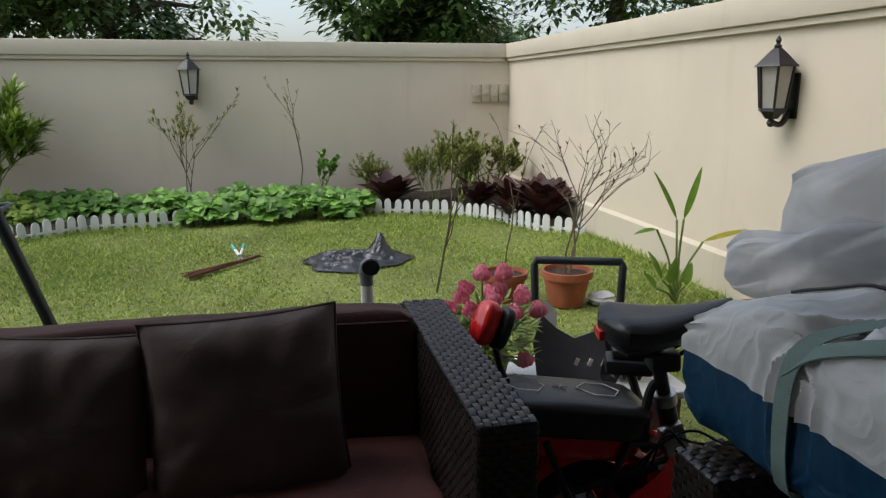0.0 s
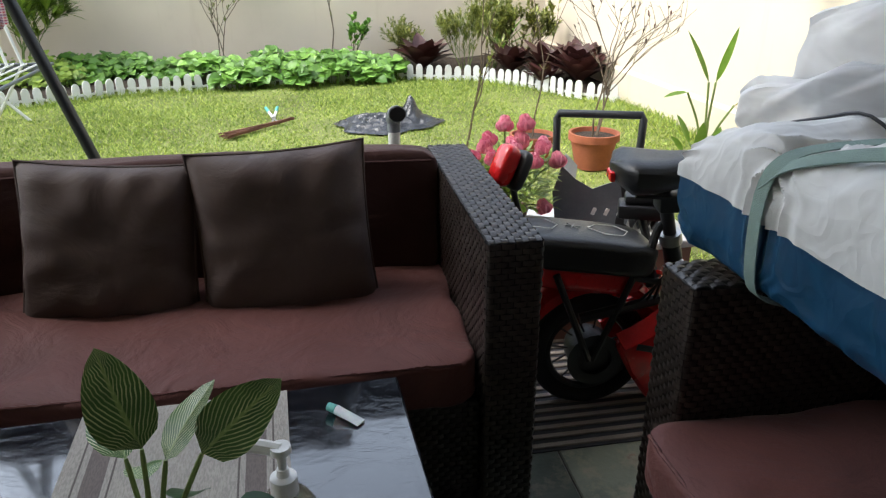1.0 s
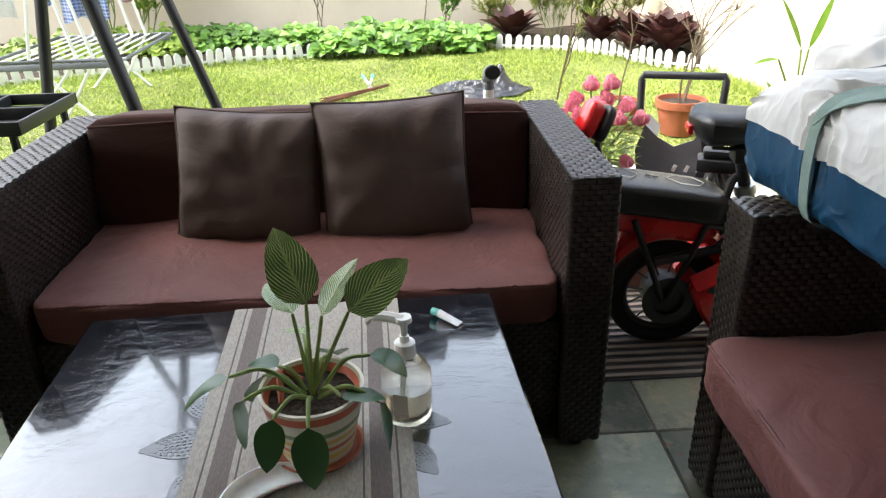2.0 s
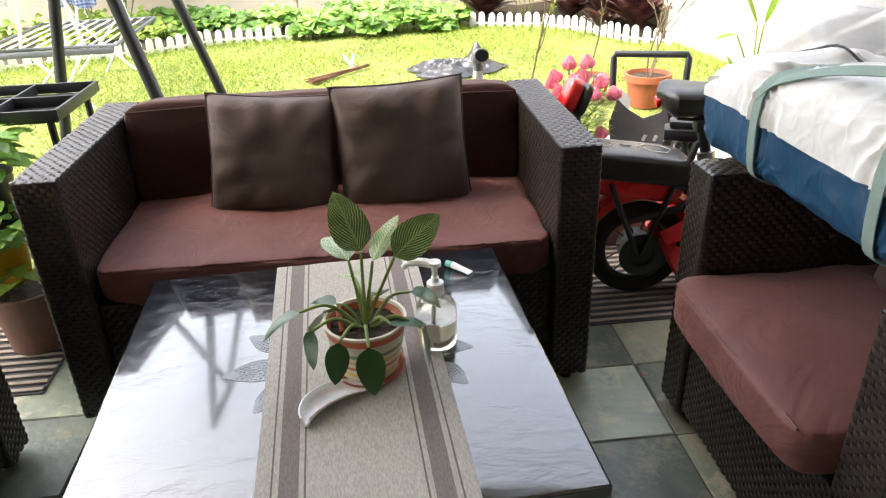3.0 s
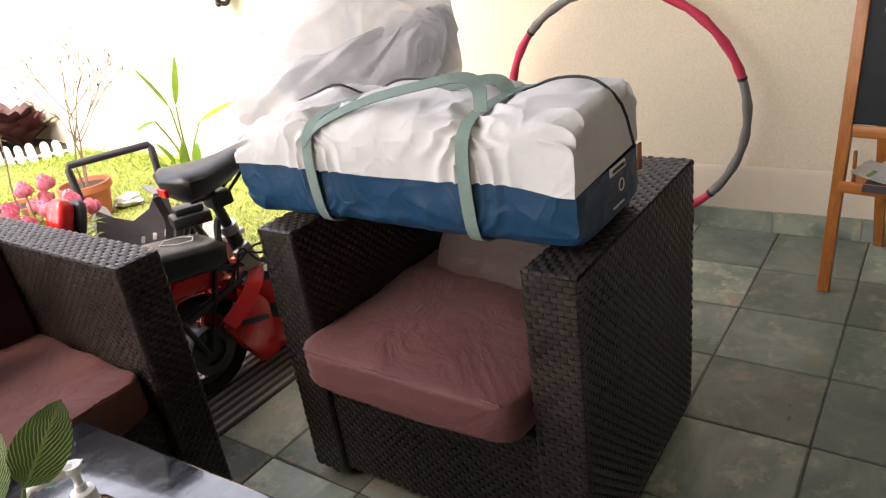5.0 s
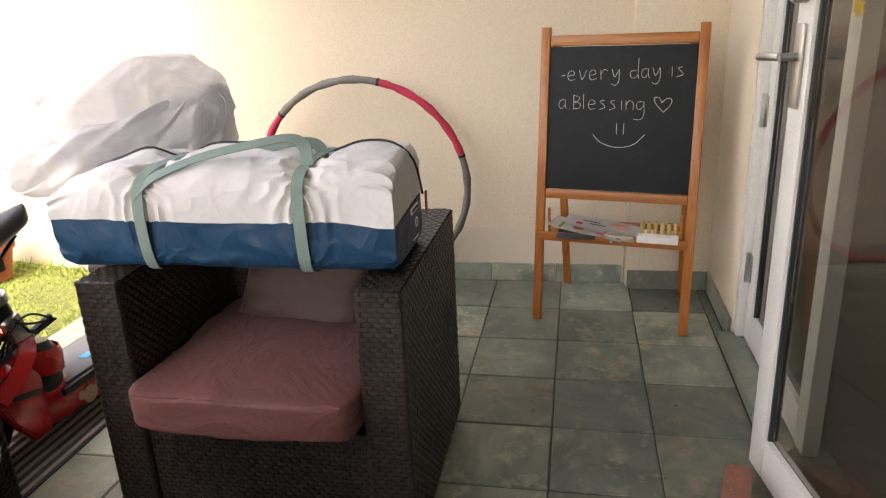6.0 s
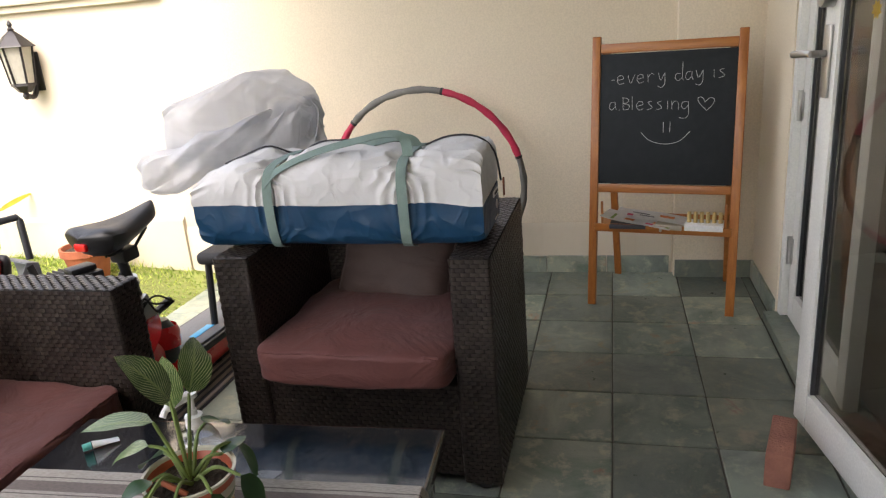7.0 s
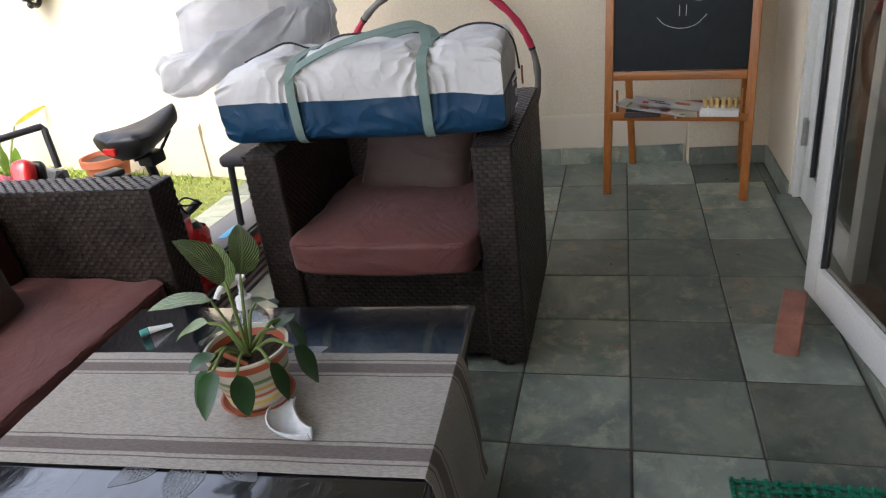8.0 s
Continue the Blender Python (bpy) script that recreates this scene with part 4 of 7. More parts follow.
def table_runner():
    bm = bmesh.new()
    prof = [(0.405, 0.30), (0.407, 0.40), (0.405, 0.455), (0.398, 0.467)] + [(0.39 - 0.039 * k, 0.4675) for k in range(21)] + [(-0.396, 0.467), (-0.405, 0.455), (-0.412, 0.42), (-0.418, 0.36), (-0.422, 0.30), (-0.420, 0.255), (-0.424, 0.225)]
    nx = 24
    g = []
    for i in range(nx + 1):
        x = -0.165 + 0.33 * i / nx
        row = []
        for k, (y, z) in enumerate(prof):
            hang = max(0.0, 0.46 - z)
            row.append(bm.verts.new((x + 0.03 * hang * noise.noise((x * 9, z * 6, 2)), y + 0.05 * hang * math.sin(x * 34 + 1), z + 0.0015 * noise.noise((x * 12, y * 12, 5)) + 0.001)))
        g.append(row)
    for i in range(nx):
        for k in range(len(prof) - 1):
            bm.faces.new((g[i][k], g[i + 1][k], g[i + 1][k + 1], g[i][k + 1]))
    bmesh.ops.recalc_face_normals(bm, faces=bm.faces)
    bmesh.ops.solidify(bm, geom=list(bm.faces), thickness=-0.0015)
    r = thing("table_runner", "beige woven table runner with brown stripes draped over the table", "runner", pose(-0.243, 0.450, -0.014, 0, 0, 3.0))
    part("cloth", bm, RUNNER, r)
    for y, z in ((0.405, 0.302), (-0.424, 0.227)):
        path = [(-0.165 + 0.0165 * k, y + 0.05 * (0.46 - z) * math.sin((-0.165 + 0.0165 * k) * 34 + 1), z) for k in range(21)]
        part("hem", tube(path, 0.003, 6), RUNNER, r)
    return r


coffee_table()
table_runner()


# ---- easel ----
def easel():
    e = thing("chalkboard_easel", "orange pine children's easel with a chalkboard", "easel", pose(1.862, -0.452, 0, 0, 0, -11.4))
    # local: y across (width), leans towards +x as it rises
    W, lean = 0.285, 0.155
    def at(z):
        return lean * z / 1.14
    tilt = math.degrees(math.atan2(lean, 1.14))
    for s, name in ((1, "front_leg"), (-1, "front_leg")):
        part(name, moved(box(-0.011, 0.011, -0.0175, 0.0175, 0.0, 1.15, 0.003), Matrix.Translation((0, s * W, 0)) @ pose(0, 0, 0, 0, tilt, 0)), EASELWOOD, e)
        part("back_leg", moved(box(-0.009, 0.009, -0.016, 0.016, 0.0, 1.11, 0.003), Matrix.Translation((0.42, s * (W - 0.035), 0)) @ pose(0, 0, 0, 0, -math.degrees(math.atan2(0.42 - at(1.08) - 0.025, 1.1)), 0)), EASELWOOD, e)
    for z, h in ((1.09, 0.038), (0.515, 0.036)):
        part("rail", moved(box(-0.009, 0.009, -W + 0.018, W - 0.018, -h / 2, h / 2, 0.003), Matrix.Translation((at(z), 0, z)) @ pose(0, 0, 0, 0, tilt, 0)), EASELWOOD_Y, e)
    board = part("chalkboard", moved(box(-0.004, 0.004, -W + 0.0185, W - 0.0185, -0.269, 0.268, 0.001), Matrix.Translation((at(0.802), 0, 0.802)) @ pose(0, 0, 0, 0, tilt, 0)), SLATEBOARD, e, "black chalkboard panel with chalk smudges")
    tray = part("tray", joined(box(-0.005, 0.15, -W + 0.02, W - 0.02, -0.006, 0.0, 0.001), box(-0.016, -0.005, -W + 0.006, W - 0.006, -0.014, 0.022, 0.003), box(0.15, 0.16, -W + 0.02, W - 0.02, -0.008, 0.02, 0.003)), EASELWOOD_Y, e)
    tray.matrix_basis = Matrix.Translation((at(0.345), 0, 0.345)) @ pose(0, 0, 0, 0, -4, 0)
    for s in (1, -1):
        part("tray_end", box(0.02, 0.032, s * (W - 0.034) - 0.005, s * (W - 0.034) + 0.005, -0.005, 0.11, 0.003), EASELWOOD, tray)
    part("knob", moved(lathe([(0, 0.008), (0.006, 0.006), (0.006, 0)], 10), Matrix.Translation((-0.016, 0, 0.004)) @ pose(0, 0, 0, 0, -90, 0)), STEEL, tray)
    # chalk writing, on the face that looks towards -x
    def hand(words, y, z, size, drop):
        """Single-line handwriting, each letter from short strokes in units of its x-height."""
        glyphs = {"-": ["0,.5 .45,.55"], "e": ["0,.45 .7,.6 .6,.95 .2,.95 0,.45 .25,0 .8,.12"], "v": ["0,1 .35,.05 .8,1.05"], "r": ["0,1 .05,0", ".05,.6 .35,1 .75,.9"],
                  "y": ["0,1 .3,.2 .75,1", ".75,1 .75,-.2 .4,-.65 -.05,-.5"], "d": ["0.6,.8 .1,.75 0,.25 .35,0 .75,.3", ".8,2.1 .78,.6 .88,0"], "a": [".6,.95 .15,.85 0,.3 .3,0 .65,.35", ".68,.95 .7,.35 .85,0"],
                  "i": ["0,1 .03,.05"], "s": [".55,1 .1,.85 .45,.5 .6,.2 0,0"], "B": ["0,1.5 .05,0", "0,1.45 .65,1.25 .5,.85 .08,.75 .75,.55 .65,.1 .05,0"], "l": ["0,1.6 .05,.05"],
                  "n": ["0,1 .05,0", ".05,.55 .35,1 .75,.75 .8,0"], "g": [".6,.95 .1,.85 0,.35 .35,.1 .7,.5", ".72,.95 .8,-.4 .45,-.95 -.3,-.9"], ".": ["0,.05 .06,0"]}
        wide = {"-": 0.75, "i": 0.5, "l": 0.5, ".": 0.35, " ": 0.75}
        x = 0.0
        for k, ch in enumerate(words):
            lines = []
            for st in glyphs.get(ch, []):
                pts = []
                for pair in st.split():
                    px, pz = (float(q) for q in pair.split(","))
                    h = z + size * pz + drop * x
                    pts.append((at(h) - 0.0058, y - size * (x + px), h))
                lines.append(tube(curve_pts(pts, 5), 0.00095, 5))
            x += wide.get(ch, 1.18) + 0.1 * math.sin(k * 2.3)
            if lines:
                part("chalk_letter", joined(*lines), CHALK, board)
    hand("-every day is", 0.222, 0.945, 0.0345, 0.0009)
    hand("a.Blessing", 0.226, 0.842, 0.0345, -0.0006)
    def stroke(pts):
        path = [(at(0.819 + q) - 0.006, p, 0.819 + q) for p, q in pts]
        part("chalk_drawing", tube(curve_pts(path, 5), 0.0012, 5), CHALK, board)
    stroke([(-0.160, 0.012), (-0.132, 0.042), (-0.126, 0.062), (-0.142, 0.064), (-0.153, 0.046)])
    stroke([(-0.153, 0.046), (-0.170, 0.061), (-0.187, 0.057), (-0.182, 0.036), (-0.160, 0.012)])
    stroke([(0.005, -0.03), (0.004, -0.07)])
    stroke([(-0.022, -0.03), (-0.021, -0.07)])
    stroke([(0.092, -0.072), (0.06, -0.102), (0.0, -0.118), (-0.06, -0.106), (-0.100, -0.068)])
    return e


ea = easel()

# ---- tent bag on the armchair ----
def ribbon(points, normals, width, thick=0.0018):
    """A flat strap along points; normals give the way its face looks."""
    bm = bmesh.new()
    pts = [Vector(p) for p in points]
    nrm = [Vector(n).normalized() for n in normals]
    rows = []
    for i, p in enumerate(pts):
        d = (pts[min(i + 1, len(pts) - 1)] - pts[max(i - 1, 0)]).normalized()
        s = d.cross(nrm[i]).normalized() * width / 2
        k = nrm[i] * thick
        rows.append([bm.verts.new(q) for q in (p - s, p + s, p + s + k, p - s + k)])
    for a, b in zip(rows, rows[1:]):
        for k in range(4):
            bm.faces.new((a[k], a[(k + 1) % 4], b[(k + 1) % 4], b[k]))
    bm.faces.new(rows[0])
    bm.faces.new(rows[-1][::-1])
    return bm


def smoothed(points, times):
    pts = [Vector(p) for p in points]
    for _ in range(times):
        pts = [pts[0]] + [(a + b * 2 + c) / 4 for a, b, c in zip(pts, pts[1:], pts[2:])] + [pts[-1]]
    return pts


BAG_Y0, BAG_Y1 = 0.050, 0.845


BAG_STRAPS = (0.615, 0.25)


def bag_point(s, a, puff=1.0):
    """The bag's skin: s runs along it from 0 to 1, a round it from -1 to 1 (-1..0 the lower, 0..1 the upper half)."""
    y = BAG_Y0 + (BAG_Y1 - BAG_Y0) * s
    end = min(1.0, s / 0.025) ** 0.5 if s < 0.025 else (min(1.0, (1 - s) / 0.045) ** 0.5 if s > 0.955 else 1.0)
    half = (0.158 - 0.040 * max(0.0, (s - 0.6) / 0.4) ** 1.5) * (0.88 + 0.12 * end)
    cx = 0.60 + half - 0.012 * s
    pinch = 1 - 0.20 * math.exp(-((y - 0.615) / 0.040) ** 2) - 0.11 * math.exp(-((y - 0.25) / 0.035) ** 2)
    seam = 0.800 + 0.012 * s + 0.003 * noise.noise((y * 9, 4, 1))
    low = seam - 0.686
    high = (0.122 - 0.060 * max(0.0, (s - 0.80) / 0.20) ** 1.5 + 0.012 * math.exp(-((s - 0.12) / 0.10) ** 2) + 0.010 * math.exp(-((s - 0.52) / 0.16) ** 2)) * pinch
    t = abs(a) * 2 - 1
    ang = (1 - (t + 1) / 2) * math.pi
    c, sn = math.cos(ang), math.sin(ang)
    e = 0.34 if a < 0 else 0.46
    x = cx + half * math.copysign(abs(c) ** e, -c) * (1 + (0.03 if a > 0 else 0))
    z = seam + (high if a > 0 else -low) * abs(sn) ** e * (0.85 + 0.15 * end)
    out = Vector((-0.75 * c if a > 0 else -c, 0, abs(sn) if a > 0 else -0.15))
    w = noise.noise_vector((x * 7 + 3, y * 7, z * 7)) * 0.006
    # sharp, long crumples over the panels
    lift = 0.011 * (0.25 - abs(noise.noise(Vector((x * 8, y * 11, z * 12 + 2))))) + 0.006 * (0.25 - abs(noise.noise(Vector((x * 21 + y * 9, y * 15, z * 25)))))
    # pleats that fan out from under each strap
    for ys in BAG_STRAPS:
        dy = y - ys
        fan = (ang - 2.2) / (0.85 + abs(dy) / 0.09)
        ridge = 1 - 2 * abs(math.sin(7.5 * fan + ys * 20 + 2.2 * noise.noise(Vector((ang * 3, y * 10, ys)))))
        lift += 0.0085 * ridge * math.exp(-(dy / 0.075) ** 2) * (1.0 if a > 0 else 0.3) * min(1.0, abs(dy) / 0.012)
    # gathered ends
    for edge in (0.0, 1.0):
        near = math.exp(-((s - edge) / 0.07) ** 2)
        lift += 0.006 * near * (1 - 2 * abs(math.sin(8.0 * ang + 1.2 * noise.noise(Vector((ang * 4, edge, s * 9)))))) * (1.0 if a > 0 else 0.3)
    # a sewn line along the upper front
    if a > 0:
        lift -= 0.0045 * math.exp(-((ang - 2.55) / 0.035) ** 2)
    w += out * lift
    if a < 0 and abs(sn) > 0.9:
        w *= 0.15
    return Vector((x, y, z)) + w * puff


def tent_bag():
    b = thing("tent_bag", "white and blue nylon tent bag with sage straps on the armchair", "bag")
    ns, na = 230, 84
    for name, sign, mat in (("lower_shell", -1, BAGBLUE), ("upper_shell", 1, BAGWHITE)):
        bm = bmesh.new()
        g = [[bm.verts.new(bag_point(i / ns, sign * (0.0001 + 0.9999 * k / na))) for k in range(na + 1)] for i in range(ns + 1)]
        for i in range(ns):
            for k in range(na):
                bm.faces.new((g[i][k], g[i + 1][k], g[i + 1][k + 1], g[i][k + 1]))
        for e in (g[0], g[-1]):
            bm.faces.new(e)
        part(name, bm, mat, b, "deep blue nylon base" if sign < 0 else "crumpled white nylon top")
    for y in BAG_STRAPS:
        s = (y - BAG_Y0) / (BAG_Y1 - BAG_Y0)
        pts = [bag_point(s, -0.42 * (1 - k / 7) - 0.002, 0.7) for k in range(8)] + [bag_point(s, 0.004 + 0.99 * k / 20, 0.7) for k in range(21)] + [bag_point(s, -1 + 0.42 * k / 7 + 0.002, 0.7) for k in range(8)]
        centre = Vector((sum(p.x for p in pts) / len(pts), y, 0.80))
        pts = smoothed(pts, 3)
        nr = [(p - centre) for p in pts]
        pts = [p + n.normalized() * 0.011 for p, n in zip(pts, nr)]
        part("strap", ribbon(pts, nr, 0.027), STRAP, b, "sage green webbing strap")
    for off, lift in ((0.0, 0.0), (0.10, -0.025)):
        pts = curve_pts([(0.588 + off, 0.628, 0.862 + lift), (0.597 + off, 0.58, 0.902 + lift), (0.625 + off, 0.48, 0.940 + lift), (0.655 + off, 0.37, 0.962 + lift), (0.672 + off, 0.29, 0.972 + lift), (0.670 + off, 0.255, 0.955 + lift), (0.655 + off, 0.245, 0.915 + lift)], 6)
        part("carry_handle", ribbon(pts, [(-0.5, 0.1, 0.8)] * len(pts), 0.027, 0.0025), STRAP, b, "sage green webbing carry handle")
    zip_pts = [bag_point(k / 40, 0.47, 1.0) + Vector((0, 0, 0.007)) for k in range(39, 1, -1)] + [(0.772, 0.070, 0.936), (0.784, 0.052, 0.922), (0.794, 0.040, 0.90), (0.80, 0.036, 0.875), (0.81, 0.038, 0.845), (0.83, 0.036, 0.81)]
    part("zip", tube(smoothed(zip_pts, 2), 0.003, 6), BLACKPLASTIC, b, "black zip along the top")
    yend = BAG_Y0 - 0.004
    part("pull_tab", box(0.83, 0.845, yend - 0.018, yend - 0.014, 0.765, 0.815, 0.001), TERRACOTTA, b, "small orange zip pull")
    part("label_patch", box(0.722, 0.792, yend - 0.007, yend - 0.004, 0.786, 0.801, 0.001), PAPER, b, "white rubber label patch")
    part("label_bar", box(0.730, 0.784, yend - 0.0085, yend - 0.0072, 0.791, 0.797, 0), DARKPRINT, b)
    ringpts = [(0.775 + 0.011 * math.cos(k * math.pi / 10), yend - 0.005, 0.757 + 0.011 * math.sin(k * math.pi / 10)) for k in range(20)]
    part("round_mark", tube(ringpts, 0.0014, 5, closed=True), PAPER, b, "small white round mark")
    part("print_bar", box(0.735, 0.785, yend - 0.006, yend - 0.004, 0.722, 0.725, 0), PAPER, b)
    return b


tent_bag()


# ---- chair under a plastic cover ----
def covered_chair():
    c = thing("mesh_chair", "dark mesh-backed chair under a plastic cover", "chair", pose(1.42, 1.12, 0))
    part("seat", box(-0.21, 0.21, -0.18, 0.18, 0.42, 0.47, 0.02, 3), MESHBLACK, c)
    for sx in (-1, 1):
        for sy in (-1, 1):
            part("leg", tube([(sx * 0.19, sy * 0.17, 0), (sx * 0.17, sy * 0.15, 0.43)], 0.014, 8), DARKSTEEL, c)
        part("back_post", tube(curve_pts([(0.17, sx * 0.145, 0.45), (0.15, sx * 0.145, 0.7), (0.06, sx * 0.135, 1.0)], 6), 0.014, 8), DARKSTEEL, c)
    chunks = [tube([(0.155 - 0.06 * k / 14, -0.145, 0.58 + 0.25 * k / 14), (0.155 - 0.06 * k / 14, 0.145, 0.58 + 0.25 * k / 14)], 0.003, 4) for k in range(15)]
    chunks += [tube([(0.155, -0.14 + 0.02 * k, 0.58), (0.095, -0.14 + 0.02 * k, 0.83)], 0.003, 4) for k in range(15)]
    part("mesh_back", joined(*chunks), MESHBLACK, c, "open black mesh back")
    return c


def draped_loft(secs, n, m, power, jitter, fold, seed):
    """A loose, creased skin through sections (y, x0, x1, z0, z1): flat panels between a few sharp folds."""
    dice = random.Random(seed)
    nc, mc = 8, 13
    ctrl = [[Vector((dice.uniform(-1, 1), dice.uniform(-0.6, 0.6), dice.uniform(-1, 1))) * jitter for _ in range(mc)] for _ in range(nc + 1)]
    bm = bmesh.new()
    rings = []
    for i in range(n + 1):
        f = i / n * (len(secs) - 1)
        k = min(int(f), len(secs) - 2)
        t = f - k
        y, x0, x1, z0, z1 = (a * (1 - t) + b * t for a, b in zip(secs[k], secs[k + 1]))
        u = i / n * nc
        iu = min(int(u), nc - 1)
        fu = u - iu
        ring = []
        for j in range(m):
            a = 2 * math.pi * j / m
            c, s = math.cos(a), math.sin(a)
            q = Vector(((x0 + x1) / 2 + (x1 - x0) / 2 * math.copysign(abs(c) ** power, c), y, (z0 + z1) / 2 + (z1 - z0) / 2 * math.copysign(abs(s) ** power, s)))
            # the panels lean along the drape
            v = (j / m * mc + 0.55 * u) % mc
            iv, fv = int(v) % mc, v - int(v)
            if fu + fv < 1:
                w = ctrl[iu][iv] * (1 - fu - fv) + ctrl[iu + 1][iv] * fu + ctrl[iu][(iv + 1) % mc] * fv
            else:
                w = ctrl[iu + 1][(iv + 1) % mc] * (fu + fv - 1) + ctrl[iu][(iv + 1) % mc] * (1 - fu) + ctrl[iu + 1][iv] * (1 - fv)
            f1, f2 = -0.87 * q.y + 0.5 * q.z, 0.5 * q.y + 0.87 * q.z - 0.3 * q.x
            r = fold * (0.25 - abs(noise.noise(Vector((f2 * 9, f1 * 1.4, seed)))) * 1.2) + fold * 0.4 * (0.25 - abs(noise.noise(Vector((f2 * 24, f1 * 3.0, seed + 7)))))
            ring.append(bm.verts.new(q + w + Vector((c, 0.0, s)) * r))
        rings.append(ring)
    for a, b in zip(rings, rings[1:]):
        for j in range(m):
            bm.faces.new((a[j], a[(j + 1) % m], b[(j + 1) % m], b[j]))
    bm.faces.new(rings[0])
    bm.faces.new(rings[-1])
    bm.normal_update()
    for e in bm.edges:
        if e.calc_face_angle(0.0) > 0.42:
            e.smooth = False
    return bm


def plastic_cover():
    """A loose cover thrown over the chair back: a standing hood and a rolled sleeve slanting up across it."""
    c = thing("plastic_cover", "crumpled white translucent plastic cover thrown over a chair", "cover", pose(0, 0, 0))
    hood = ((1.195, 1.03, 1.09, 0.86, 1.035), (1.175, 1.03, 1.20, 0.84, 1.050), (1.10, 1.06, 1.30, 0.82, 1.078), (1.02, 1.10, 1.40, 0.82, 1.105), (0.95, 1.14, 1.46, 0.83, 1.128), (0.915, 1.17, 1.47, 0.84, 1.120),
            (0.865, 1.22, 1.46, 0.85, 1.085), (0.82, 1.27, 1.45, 0.86, 1.048), (0.80, 1.30, 1.43, 0.87, 1.02), (0.79, 1.33, 1.42, 0.90, 0.99))
    part("hood", draped_loft(hood, 130, 180, 0.30, 0.010, 0.022, 3), SHEET, c, "standing hood with the chair showing through")
    sleeve = ((1.262, 0.955, 1.02, 0.80, 0.85), (1.24, 0.935, 1.10, 0.775, 0.895), (1.18, 0.95, 1.20, 0.765, 0.915), (1.10, 0.98, 1.28, 0.77, 0.935), (1.02, 1.03, 1.34, 0.775, 0.96),
              (0.94, 1.09, 1.39, 0.78, 0.99), (0.87, 1.17, 1.43, 0.79, 1.02), (0.83, 1.22, 1.45, 0.80, 1.03), (0.805, 1.26, 1.44, 0.82, 1.01), (0.785, 1.31, 1.40, 0.86, 0.96))
    part("sleeve", draped_loft(sleeve, 140, 180, 0.52, 0.016, 0.050, 11), SHEET, c, "rolled sleeve with long folds")
    flap = bmesh.new()
    g = [[flap.verts.new((1.40 - 0.012 * i, 0.805 - 0.05 * math.sin(math.pi * (j / 10) ** 0.7) * i / 8 + 0.008 * noise.noise((i * 0.7, j * 0.6, 2)), 1.03 - 0.19 * j / 10 + 0.006 * noise.noise((i * 0.9, j, 7)))) for j in range(11)] for i in range(9)]
    for i in range(8):
        for j in range(10):
            flap.faces.new((g[i][j], g[i + 1][j], g[i + 1][j + 1], g[i][j + 1]))
    bmesh.ops.solidify(flap, geom=list(flap.faces), thickness=0.0012)
    part("flap", flap, SHEET, c, "loose corner of the plastic standing out")
    return c


covered_chair()
plastic_cover()


# ---- hoop leaning on the wall ----
def exercise_hoop():
    h = thing("exercise_hoop", "padded hoop of pink and grey foam segments leaning on the wall", "hoop", Matrix.Translation((2.315, 0.625, 0.0)) @ pose(0, 0, 0, 0, -7.5, 0))
    R, zc = 0.474, 0.492
    names = 6
    for k in range(names):
        a0 = math.radians(44 + 60 * k)
        pts, rs = [], []
        for i in range(15):
            a = a0 + math.radians(60) * i / 14
            pts.append((0, R * math.cos(a), zc + R * math.sin(a)))
            rs.append(0.0165 + 0.0022 * math.sin(i * 1.9 + k) * (0 < i < 14) - (0.002 if i in (0, 14) else 0))
        part("foam_segment", tube(pts, rs, 10), PINK if k % 2 == 1 else GREYFOAM, h, "pink foam segment" if k % 2 == 1 else "grey foam segment")
        part("joint", tube([(0, R * math.cos(a0 + d), zc + R * math.sin(a0 + d)) for d in (-0.012, 0.012)], 0.0175, 10), BLACKPLASTIC, h)
    return h


exercise_hoop()


